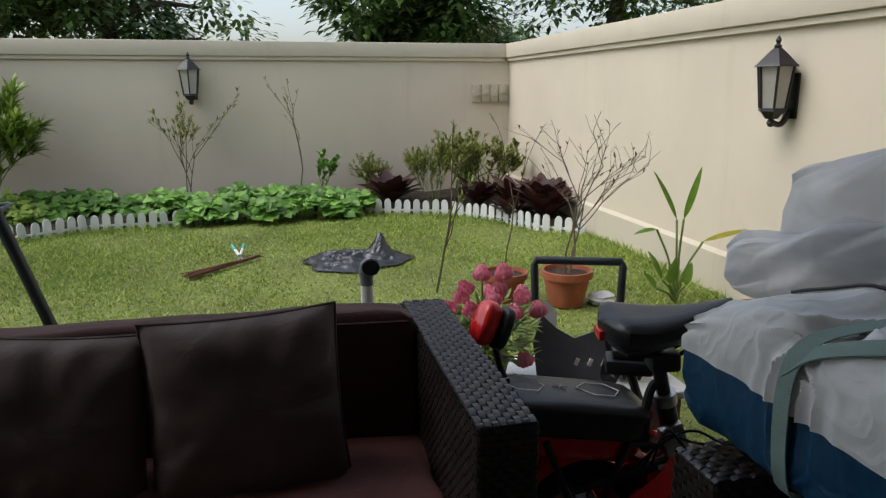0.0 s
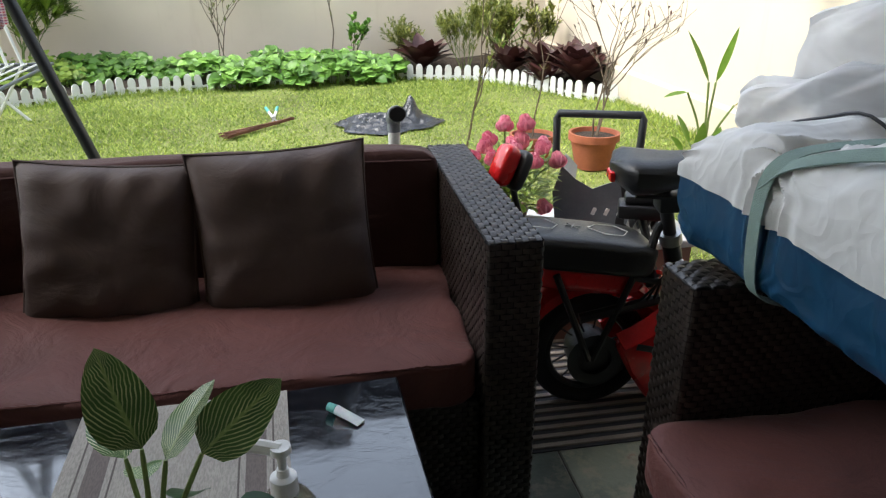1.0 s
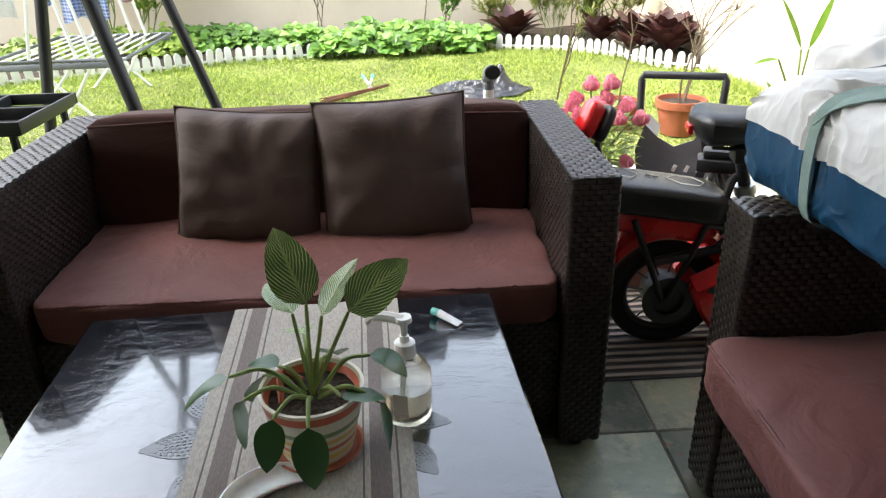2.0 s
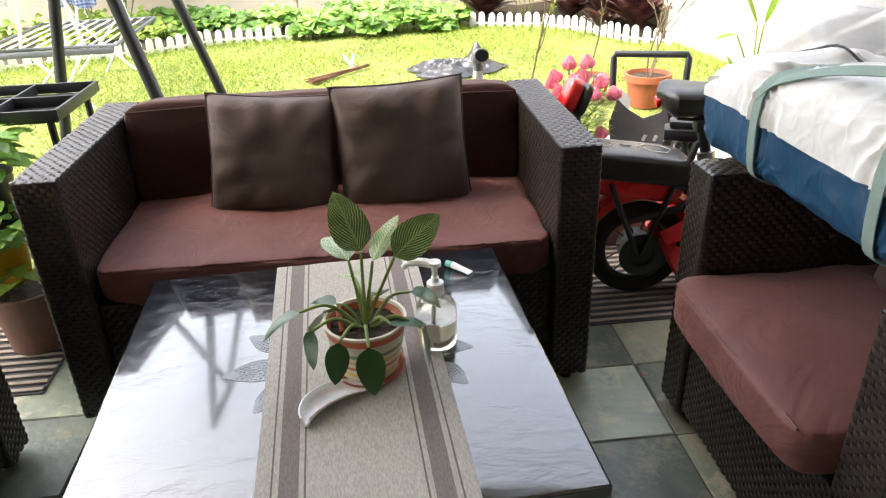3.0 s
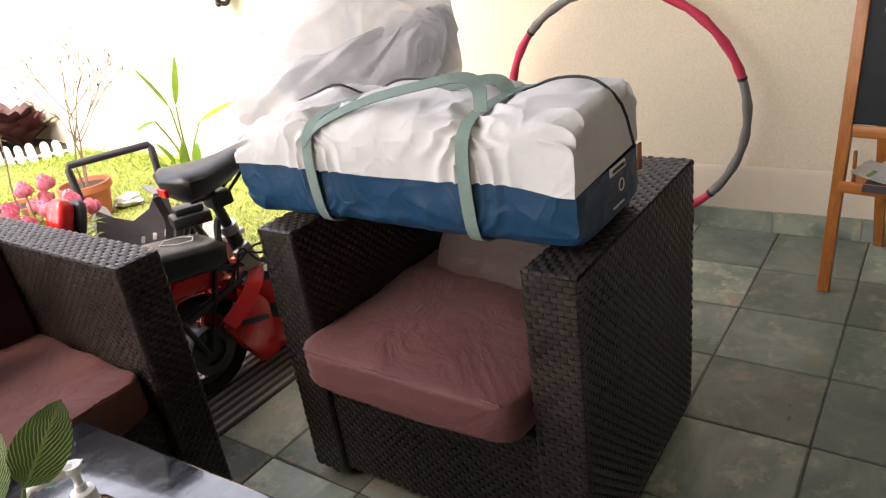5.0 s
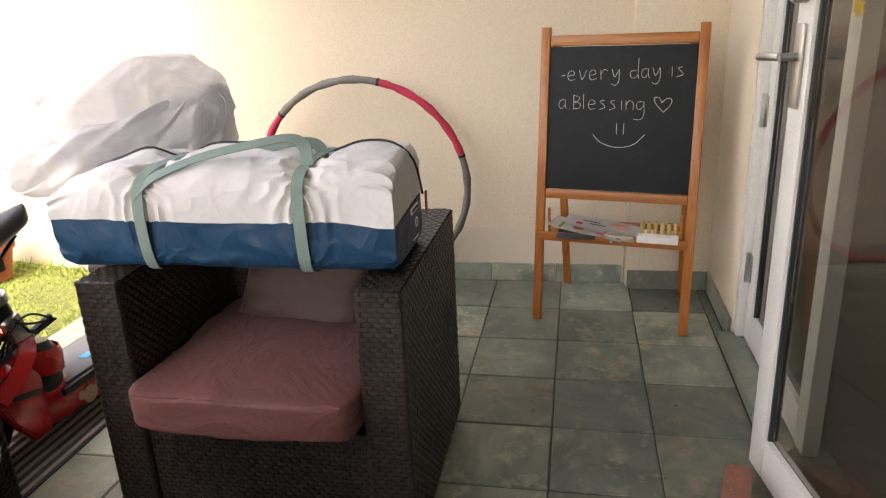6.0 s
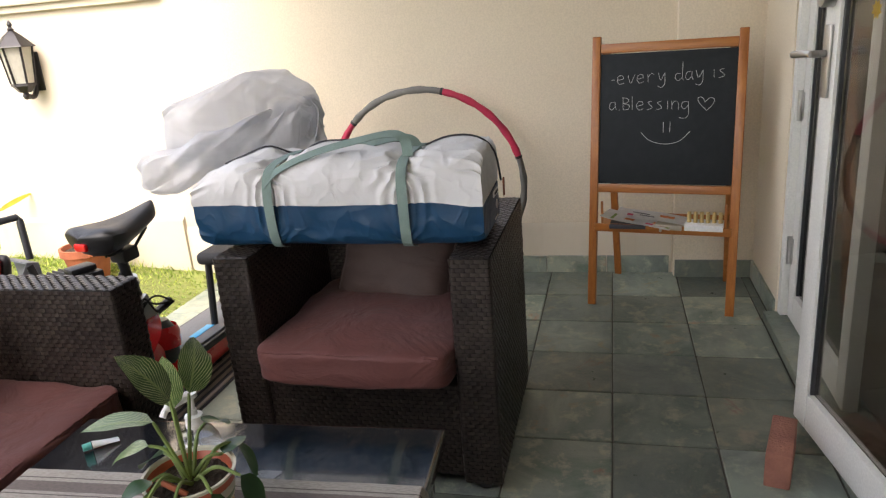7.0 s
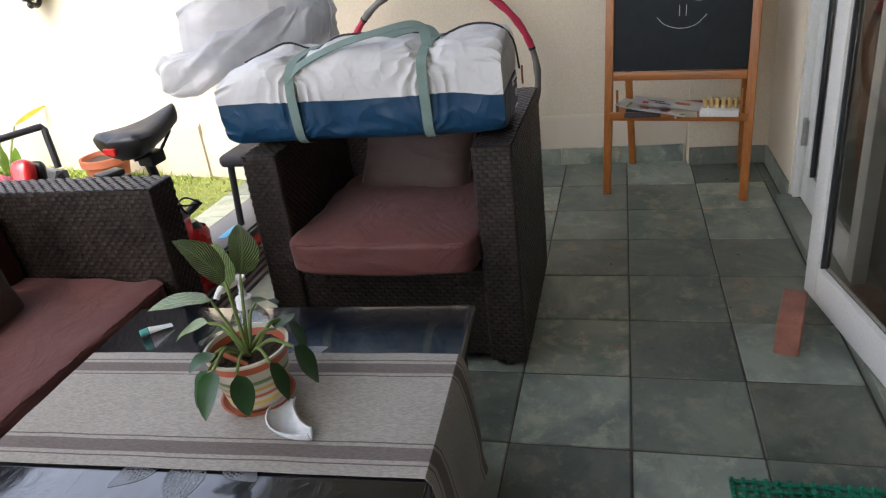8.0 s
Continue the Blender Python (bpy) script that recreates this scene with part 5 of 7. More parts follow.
# ---- electric bike ----
def e_bike():
    b = thing("electric_bike", "small red electric bike with black saddle and padded rear seat", "bike", pose(0.665, 1.35, 0, 0, 0, -3))
    R = 0.165
    wheel = part("rear_wheel", tube([(R * 0.86 * math.cos(a), 0, 0.165 + R * 0.86 * math.sin(a)) for a in [2 * math.pi * k / 40 for k in range(40)]], 0.024, 10, closed=True), RUBBER, b, "black rubber tyre")
    part("rim", tube([(R * 0.70 * math.cos(a), 0, 0.165 + R * 0.70 * math.sin(a)) for a in [2 * math.pi * k / 36 for k in range(36)]], 0.011, 8, closed=True), DARKSTEEL, wheel)
    for k in range(12):
        a = math.pi * k / 6 + 0.2
        part("spoke", tube([(0.03 * math.cos(a), 0.012 * (-1) ** k, 0.165 + 0.03 * math.sin(a)), (R * 0.7 * math.cos(a + 0.15), 0, 0.165 + R * 0.7 * math.sin(a + 0.15))], 0.0028, 5), DARKSTEEL, wheel)
    part("hub_motor", moved(lathe([(0.02, -0.05), (0.055, -0.045), (0.062, -0.02), (0.062, 0.02), (0.055, 0.045), (0.02, 0.05)], 20), Matrix.Translation((0, 0, 0.165)) @ pose(0, 0, 0, 90, 0, 0)), BLACKPLASTIC, wheel)
    part("disc_rotor", moved(lathe([(0.045, -0.001), (0.075, -0.001), (0.075, 0.001), (0.045, 0.001)], 28, False), Matrix.Translation((0, -0.058, 0.165)) @ pose(0, 0, 0, 90, 0, 0)), DARKSTEEL, wheel)
    # mudguard: a red half shell over the wheel
    bm = bmesh.new()
    prof = [(-0.052, -0.012), (-0.045, 0.008), (-0.02, 0.02), (0.02, 0.02), (0.045, 0.008), (0.052, -0.012)]
    rows = []
    for k in range(21):
        a = math.radians(175 - 8.2 * k)
        rows.append([bm.verts.new(((R + 0.045 + dz) * math.cos(a), yy, 0.165 + (R + 0.045 + dz) * math.sin(a))) for yy, dz in prof])
    for p, q in zip(rows, rows[1:]):
        for j in range(5):
            bm.faces.new((p[j], p[j + 1], q[j + 1], q[j]))
    bmesh.ops.solidify(bm, geom=list(bm.faces), thickness=0.004)
    part("mudguard", bm, REDPAINT, b, "glossy red mudguard")
    # red side cheeks that straddle the wheel, and the hull under the footboard
    cheek = [(0.045, 0.215), (0.10, 0.275), (0.17, 0.295), (0.215, 0.24), (0.215, 0.05), (0.145, 0.045), (0.085, 0.135)]
    for sy in (-1, 1):
        bm = bmesh.new()
        rows = [[bm.verts.new((0.14 + (x - 0.14) * k, sy * yy, 0.17 + (z - 0.17) * k)) for x, z in cheek] for yy, k in ((0.054, 0.96), (0.082, 1.0), (0.092, 0.86))]
        for p, q in zip(rows, rows[1:]):
            for j in range(len(cheek)):
                bm.faces.new((p[j], p[(j + 1) % len(cheek)], q[(j + 1) % len(cheek)], q[j]))
        bm.faces.new(rows[0])
        bm.faces.new(rows[-1])
        bmesh.ops.bevel(bm, geom=list(bm.edges), offset=0.005, segments=2, affect="EDGES")
        ck = part("side_cheek", bm, REDPAINT, b, "glossy red side panel beside the wheel")
        part("side_inset", moved(box(-0.05, 0.05, -0.002, 0.002, -0.009, 0.009, 0.002), Matrix.Translation((0.145, sy * 0.0935, 0.205)) @ pose(0, 0, 0, 0, 14, 0)), BLACKPLASTIC, ck, "black inset on the red panel")
    stations = ((0.165, 0.060, 0.07, 0.20), (0.20, 0.088, 0.045, 0.20), (0.28, 0.102, 0.034, 0.185), (0.38, 0.106, 0.036, 0.158), (0.52, 0.104, 0.045, 0.148), (0.70, 0.10, 0.058, 0.146), (0.86, 0.09, 0.075, 0.145), (0.93, 0.066, 0.10, 0.143))
    bm = bmesh.new()
    rows = []
    for x, w, z0, z1 in stations:
        ring = []
        for j in range(20):
            a = 2 * math.pi * j / 20
            c, sn = math.cos(a), math.sin(a)
            ring.append(bm.verts.new((x, w * math.copysign(abs(c) ** 0.55, c), (z0 + z1) / 2 + (z1 - z0) / 2 * math.copysign(abs(sn) ** 0.75, sn))))
        rows.append(ring)
    for p, q in zip(rows, rows[1:]):
        for j in range(20):
            bm.faces.new((p[j], p[(j + 1) % 20], q[(j + 1) % 20], q[j]))
    bm.faces.new(rows[0])
    bm.faces.new(rows[-1])
    body = part("hull", bm, REDPAINT, b, "glossy red plastic hull under the footboard")
    for dx, dz, r in ((0.0, 0.0, 0.030), (0.045, 0.012, 0.022), (-0.035, 0.014, 0.016)):
        part("round_sticker", moved(lathe([(0, 0.0015), (r, 0.0012), (r, 0.0)], 18), Matrix.Translation((0.36 + dx, -0.1068, 0.088 + dz)) @ pose(0, 0, 0, 90, 0, 0)), PEACH, body, "pale peach round sticker")
    # red collar that sweeps up from the hull round the cowl
    sweep = curve_pts([(0.05, -0.088, 0.232), (0.115, -0.092, 0.270), (0.18, -0.084, 0.318), (0.218, -0.050, 0.352), (0.23, 0.0, 0.362), (0.218, 0.050, 0.352), (0.18, 0.084, 0.318), (0.115, 0.092, 0.270), (0.05, 0.088, 0.232)], 5)
    part("collar", ribbon(sweep, [(-0.1, p.y * 10, 0.55) for p in sweep], 0.048, 0.012), REDPAINT, b, "red collar sweeping up round the seat tube")
    # red fairing under the rear pad
    part("tail_fairing", moved(soft_box(0.34, 0.15, 0.075, 0.004, 7, 0.0, 1.0, 5.0), Matrix.Translation((-0.04, 0.02, 0.395)) @ pose(0, 0, 0, 0, 10, 0)), REDPAINT, b, "red fairing under the rear seat")
    # footboard that runs forward
    deck = part("footboard", box(0.29, 0.94, -0.095, 0.095, 0.151, 0.168, 0.006), GREYPLASTIC, b, "grey rubber-topped footboard")
    part("blue_mark", box(0.44, 0.56, -0.045, -0.012, 0.1685, 0.1705, 0.001), BLUEGLOW, deck, "bright blue printed mark")
    for sy in (-1, 1):
        part("deck_edge", box(0.26, 0.94, sy * 0.1045 - 0.008, sy * 0.1045 + 0.008, 0.134, 0.160, 0.004), BLACKPLASTIC, deck)
    # seat post in its black cowl
    part("cowl", moved(lathe([(0.0, 0.16), (0.05, 0.155), (0.078, 0.12), (0.086, 0.03), (0.082, 0.0)], 20), Matrix.Translation((0.250, -0.005, 0.158)) @ pose(0, 0, 0, 0, 10, 0)), BLACKPLASTIC, b)
    part("cowl_band", moved(lathe([(0.088, 0.075), (0.093, 0.06), (0.09, 0.115), (0.080, 0.135)], 20, False), Matrix.Translation((0.250, -0.005, 0.158)) @ pose(0, 0, 0, 0, 10, 0)), REDPAINT, b, "red band round the cowl")
    post = part("seat_post", tube([(0.245, -0.01, 0.27), (0.130, -0.055, 0.645)], 0.0165, 12), BLACKPLASTIC, b)
    part("post_sleeve", tube([(0.252, -0.008, 0.24), (0.176, -0.037, 0.495)], 0.023, 12), BLACKPLASTIC, post)
    part("post_clamp", tube([(0.180, -0.036, 0.482), (0.172, -0.039, 0.510)], 0.028, 12), STEEL, post, "silver seat post clamp")
    # saddle: broad at the back, narrow at the nose
    bm = bmesh.new()
    rows = []
    for k in range(15):
        s = k / 14
        x = -0.13 + 0.27 * s
        w = 0.092 * (1 - s) ** 1.3 * (min(1.0, s / 0.12) ** 0.5 if s < 0.12 else 1) + 0.024 * min(1.0, s / 0.3) * (1 - max(0.0, (s - 0.9) / 0.1) ** 2 * 0.7) + 0.004
        top = 0.03 + 0.018 * (1 - s) ** 2 - 0.012 * math.sin(s * math.pi) + 0.012 * s
        full = min(1.0, (s + 0.006) / 0.16) ** 0.5
        dep = 0.075 * (1 - 0.62 * s) * full
        ring = []
        for j in range(16):
            a = 2 * math.pi * j / 16
            zz = math.sin(a)
            groove = -0.010 * math.exp(-(math.cos(a) / 0.25) ** 2) * (zz > 0) * (1 - s)
            ring.append(bm.verts.new((x, w * math.copysign(abs(math.cos(a)) ** 0.8, math.cos(a)), top - 0.012 * (1 - full) + (0.022 * full * zz if zz > 0 else dep * zz) + groove)))
        rows.append(ring)
    for p, q in zip(rows, rows[1:]):
        for j in range(16):
            bm.faces.new((p[j], p[(j + 1) % 16], q[(j + 1) % 16], q[j]))
    bm.faces.new(rows[0])
    bm.faces.new(rows[-1])
    turn = Matrix.Translation((0.146, -0.062, 0.664)) @ pose(0, 0, 0, 0, -4, -8) @ Matrix.Scale(1.12, 4)
    saddle = part("saddle", moved(bm, turn), SADDLE, b, "black vinyl saddle")
    part("saddle_reflector", moved(box(-0.134, -0.122, -0.022, 0.022, 0.002, 0.024, 0.004), turn), REDPAINT, saddle, "red rear reflector")
    part("saddle_rail", moved(joined(tube([(-0.08, 0.025, -0.03), (0.02, 0.02, -0.045), (0.09, 0.01, -0.005)], 0.005, 6), tube([(-0.08, -0.025, -0.03), (0.02, -0.02, -0.045), (0.09, -0.01, -0.005)], 0.005, 6), box(-0.03, 0.03, -0.03, 0.03, -0.075, -0.035, 0.008)), turn), BLACKPLASTIC, saddle)
    # padded rear seat
    pad = part("rear_pad", moved(soft_box(0.36, 0.19, 0.085, 0.006, 8, 0.001, 3.0, 7.0), Matrix.Translation((-0.035, 0.02, 0.462)) @ pose(0, 0, 0, 0, 9, 0)), SADDLE, b, "black padded rear seat with stitched outlines")
    for cx in (-0.13, 0.06):
        dia = [(cx - 0.055, 0.0), (cx - 0.02, 0.035), (cx + 0.03, 0.035), (cx + 0.055, 0.0), (cx + 0.03, -0.035), (cx - 0.02, -0.035)]
        part("stitching", moved(tube([(x, y, 0.048) for x, y in dia], 0.0013, 4, closed=True), Matrix.Translation((-0.035, 0.02, 0.4645)) @ pose(0, 0, 0, 0, 9, 0)), PAPER, pad, "pale stitched hexagon")
    part("stitching", moved(joined(*[tube([(-0.035 + 0.02 * math.cos(a), 0.02 * math.sin(a), 0.048), (-0.035 - 0.02 * math.cos(a), -0.02 * math.sin(a), 0.048)], 0.0013, 4) for a in (0, 1.05, 2.1)]), Matrix.Translation((-0.035, 0.02, 0.4645)) @ pose(0, 0, 0, 0, 9, 0)), PEWTER, pad)
    part("pad_bracket", joined(tube([(-0.12, -0.06, 0.42), (-0.02, -0.065, 0.17)], 0.009, 8), tube([(0.08, -0.06, 0.40), (-0.01, -0.065, 0.17)], 0.009, 8), tube([(0.08, -0.06, 0.40), (0.25, -0.055, 0.36)], 0.009, 8)), BLACKPLASTIC, b)
    part("grab_loop", tube(curve_pts([(0.13, -0.05, 0.37), (0.125, -0.045, 0.46), (0.145, -0.035, 0.525), (0.175, -0.03, 0.52), (0.185, -0.035, 0.45), (0.20, -0.04, 0.38)], 6), 0.011, 8), RUBBER, b)
    part("latch", moved(box(-0.03, 0.03, -0.012, 0.012, -0.05, 0.05, 0.006), Matrix.Translation((0.20, -0.055, 0.385)) @ pose(0, 0, 0, 0, -20, 0)), STEEL, b, "bright steel latch")
    part("down_tube", tube([(-0.05, -0.055, 0.29), (0.12, -0.055, 0.325), (0.33, -0.05, 0.37)], 0.014, 8), BLACKPLASTIC, b)
    part("lettering_bar", moved(box(-0.045, 0.045, -0.001, 0.001, -0.006, 0.006, 0), Matrix.Translation((0.20, -0.0685, 0.342)) @ pose(0, 0, 0, 0, -13, 0)), PAPER, b)
    for k in range(3):
        part("cable", tube(curve_pts([(0.10 + 0.02 * k, -0.06, 0.33), (0.16, -0.075 - 0.008 * k, 0.40 + 0.02 * k), (0.24, -0.07, 0.42 - 0.03 * k), (0.34, -0.06, 0.36)], 6), 0.0035, 6), RUBBER, b)
    part("battery_clip", moved(joined(box(-0.06, 0.06, -0.04, 0.04, -0.02, 0.02, 0.008), box(-0.045, 0.045, -0.03, 0.03, 0.021, 0.045, 0.008)), Matrix.Translation((0.17, 0.15, 0.505)) @ pose(0, 0, 0, 0, 0, -20)), BLACKPLASTIC, b)
    part("battery_stem", tube(curve_pts([(0.17, 0.15, 0.495), (0.185, 0.11, 0.42), (0.19, 0.05, 0.34)], 5), 0.012, 8), BLACKPLASTIC, b)
    lamp = part("tail_lamp", moved(soft_box(0.05, 0.06, 0.10, 0.004, 5, 0.0, 1.0, 4.0), Matrix.Translation((-0.235, 0.06, 0.672)) @ pose(0, 0, 0, 0, 24, 20)), REDPAINT, b, "red indicator lamp on a black stalk")
    part("lamp_shell", moved(soft_box(0.03, 0.058, 0.10, 0.002, 5, 0.0, 1.0, 4.0), Matrix.Translation((-0.197, 0.06, 0.657)) @ pose(0, 0, 0, 0, 24, 20)), BLACKPLASTIC, lamp)
    part("lamp_stalk", tube(curve_pts([(-0.215, 0.06, 0.63), (-0.19, 0.055, 0.54), (-0.13, 0.04, 0.45)], 5), 0.008, 8), BLACKPLASTIC, lamp)
    return b


e_bike()


# ---- stone-topped box with flowers and a carrier ----
def stone_bench():
    b = thing("stone_bench", "low brown box with a white stone top at the patio edge", "bench", pose(0.78, 1.84, -0.02))
    part("body", box(-0.34, 0.34, -0.175, 0.175, 0.0, 0.325, 0.006), BROWNSIDE, b, "reddish brown side panels")
    part("top_slab", box(-0.365, 0.365, -0.195, 0.195, 0.326, 0.352, 0.006, 3), MARBLE, b, "glossy white stone slab")
    return b


def rose(bm, c, r):
    """A rose head: overlapping cupped petals in three rings about c."""
    for ring, (n, rr, tilt) in enumerate(((4, 0.38, 0.2), (6, 0.72, 0.5), (7, 1.0, 0.95))):
        for k in range(n):
            a = 2 * math.pi * k / n + ring * 0.6
            d = Vector((math.cos(a), math.sin(a), 0))
            side = Vector((-math.sin(a), math.cos(a), 0))
            rows = []
            for i in range(4):
                s = i / 3
                outw = rr * r * (0.35 + 0.65 * math.sin(math.pi * min(1.0, 0.08 + 0.62 * s))) * (1 + 0.12 * (s > 0.9) * ring / 2)
                h = r * (-0.8 + (1.9 - 0.4 * ring) * s)
                w = r * (0.25 + 0.55 * math.sin(math.pi * (0.15 + 0.7 * s)))
                rows.append([bm.verts.new(Vector(c) + d * (outw - 0.18 * r * (j * j) * (1 if ring < 2 else 0.6)) + side * w * j + Vector((0, 0, h - 0.12 * r * j * j))) for j in (-1, 0, 1)])
            for p, q in zip(rows, rows[1:]):
                for j in range(2):
                    bm.faces.new((p[j], p[j + 1], q[j + 1], q[j]))
    return bm


def flower_basket():
    f = thing("flower_basket", "bunch of pink artificial roses with green sprigs in a pot", "flowers", pose(0.545, 1.82, 0.312))
    part("pot", lathe([(0.055, 0.0), (0.06, 0.004), (0.075, 0.10), (0.08, 0.105), (0.072, 0.105), (0.066, 0.09)], 20), BROWNSIDE, f)
    heads = []
    for k in range(15):
        a, rr = k * 2.4, 0.04 + 0.110 * math.sqrt(k / 15)
        heads.append((rr * math.cos(a) * 1.15, rr * math.sin(a) * 0.8, 0.345 - 0.65 * rr + rnd(-0.02, 0.03)))
    heads += [(0.0, 0.02, 0.365), (0.06, 0.0, 0.37), (-0.045, -0.07, 0.05), (0.10, -0.09, 0.13)]
    for h in heads:
        r = rnd(0.021, 0.026)
        st = part("stem", tube(curve_pts([(h[0] * 0.15, h[1] * 0.15, 0.09), (h[0] * 0.6, h[1] * 0.6, h[2] * 0.6 + 0.05), h], 4), 0.0028, 5), STEM, f)
        tilt = pose(0, 0, 0, rnd(-25, 10) - 12, rnd(-20, 20) + h[0] * 120, rnd(0, 90))
        part("rose", moved(rose(bmesh.new(), (0, 0, 0), r), Matrix.Translation(h) @ tilt), PETAL, st, "pink rose head")
    bm = bmesh.new()
    for k in range(520):
        a, e = rnd(0, 6.28), rnd(-0.3, 1.2)
        rr = rnd(0.04, 0.15)
        p = (rr * math.cos(a), rr * math.sin(a) * 0.8, 0.10 + rnd(0.0, 0.17))
        leaf(bm, p, (math.cos(a), math.sin(a), e), (0, 0, 1), rnd(0.03, 0.06), rnd(0.010, 0.02), 0.5, 0.2, 3)
    tagged(part("greenery", bm, LIMELEAF, f, "fresh green sprigs between the roses"), kind="stuff")
    return f


def carrier():
    c = thing("plastic_carrier", "grey plastic carrier with a raised bar handle on the bench", "carrier", pose(0.885, 1.87, 0.334, 0, 0, -20))
    # tilted shell: two scalloped sides joined by a slatted back
    bm = bmesh.new()
    out = [(-0.14, 0.0), (-0.155, 0.11), (-0.13, 0.20), (-0.085, 0.16), (-0.03, 0.13), (0.03, 0.155), (0.06, 0.20), (0.10, 0.19), (0.105, 0.10), (0.08, 0.0)]
    a = [bm.verts.new((x, -0.085 + 0.04 * z, z)) for x, z in out]
    b = [bm.verts.new((x * 0.92, 0.06 + 0.12 * z, z)) for x, z in out]
    for k in range(len(out)):
        if k in (3, 4, 5):
            continue
        bm.faces.new((a[k], a[(k + 1) % len(out)], b[(k + 1) % len(out)], b[k]))
    bm.faces.new(a)
    bmesh.ops.recalc_face_normals(bm, faces=bm.faces)
    bmesh.ops.solidify(bm, geom=list(bm.faces), thickness=0.006)
    part("shell", bm, GREYPLASTIC, c, "dull grey moulded shell")
    for k in range(3):
        part("slot", moved(box(-0.028, -0.016, -0.002, 0.002, -0.012, 0.012, 0.001), Matrix.Translation((0.04 * k, -0.0875, 0.05)) @ pose(0, 0, 0, 0, 20, 0)), PAPER, c)
    part("bar_handle", tube(curve_pts([(-0.15, 0.02, 0.18), (-0.155, 0.045, 0.325)], 3) + curve_pts([(-0.15, 0.05, 0.34), (0.11, 0.02, 0.348)], 3) + curve_pts([(0.115, 0.015, 0.335), (0.11, 0.0, 0.19)], 3), 0.013, 10), DARKSTEEL, c, "dark bar handle")
    part("harness_strap", ribbon(curve_pts([(0.06, -0.09, 0.19), (0.075, -0.10, 0.10), (0.06, -0.11, 0.03), (0.09, -0.13, 0.01)], 6), [(0.3, -1, 0)] * 19, 0.028, 0.003), BLACKPLASTIC, c)
    for k in range(4):
        part("back_slat", moved(box(-0.004, 0.004, -0.06, 0.06, -0.06, 0.06, 0.003), Matrix.Translation((0.125 + 0.022 * k, -0.03, 0.06)) @ pose(0, 0, 0, 0, 25, 0)), BLACKPLASTIC, c)
    return c


stone_bench()
flower_basket()
carrier()


# ---- floor things ----
def striped_mat(m, w, d):
    mat_thing = thing("striped_mat", "flat woven mat of dark and pale stripes on the tiles", "mat", m, group="striped mats")
    part("backing", box(-w / 2, w / 2, -d / 2, d / 2, 0.0005, 0.004, 0.001), DARKPRINT, mat_thing)
    n = int(d / 0.034)
    for k in range(n):
        y = -d / 2 + (k + 0.5) * d / n
        part("slat", box(-w / 2 + 0.004, w / 2 - 0.004, y - 0.0085, y + 0.0085, 0.0042, 0.010, 0.002, 1), MATSLAT, mat_thing)
    return mat_thing


MATSLAT = surf("mat_slat", (0.30, 0.26, 0.22), 0.85, 0.7, 1.1, 7, 200, 0.4)
striped_mat(pose(0.90, 1.45, 0.0), 0.94, 0.60)
striped_mat(pose(-1.62, 1.35, 0.0), 0.90, 0.60)
bk = box(-0.105, 0.105, -0.0325, 0.0325, 0, 0.10, 0.004, 2)
for v in bk.verts:
    v.co += noise.noise_vector(v.co * 40) * 0.003
single("brick", bk, BRICK, "rough pink clay brick standing on edge by the door", "brick", m=pose(0.752, -0.712, 0, 0, 0, -16))


def green_mat():
    g = thing("green_mat", "green plastic lattice door mat with small studs", "mat", pose(-0.17, -0.665, 0))
    bars = []
    for k in range(27):
        x = -0.305 + 0.0235 * k
        bars.append(box(x - 0.004, x + 0.004, -0.19, 0.19, 0.003, 0.010, 0))
    for k in range(17):
        y = -0.19 + 0.02375 * k
        bars.append(box(-0.31, 0.312, y - 0.004, y + 0.004, 0.001, 0.008, 0))
    part("lattice", joined(*bars), GREENMAT, g)
    studs = []
    for i in range(27):
        for j in range(17):
            studs.append(moved(lathe([(0.006, 0.0), (0.0045, 0.008), (0.0, 0.010)], 5), Matrix.Translation((-0.305 + 0.0235 * i, -0.19 + 0.02375 * j, 0.009))))
    tagged(part("studs", joined(*studs), GREENMAT, g), kind="stuff")
    return g


green_mat()


# ---- on the table ----
TABLE_Z = 0.4545


def leaf_stalk(parent, base, top, along, length, width, mat, up=(0, 0, 1), droop=0.5, fold=0.18):
    b, t = Vector(base), Vector(top)
    mid = (b + t) / 2 + Vector((0, 0, 0.25 * (t - b).length if t.z < b.z + 0.08 else 0.0))
    bm = bmesh.new()
    leaf(bm, t, along, up, length, width, droop, fold, 9, 0.72, True, 0.06)
    lf = part("leaf", bm, mat, parent)
    part("stalk", tube(curve_pts([b, mid, t], 6), [0.0035] * 7 + [0.003] * 5 + [0.0022], 6), STEM, lf)
    return lf


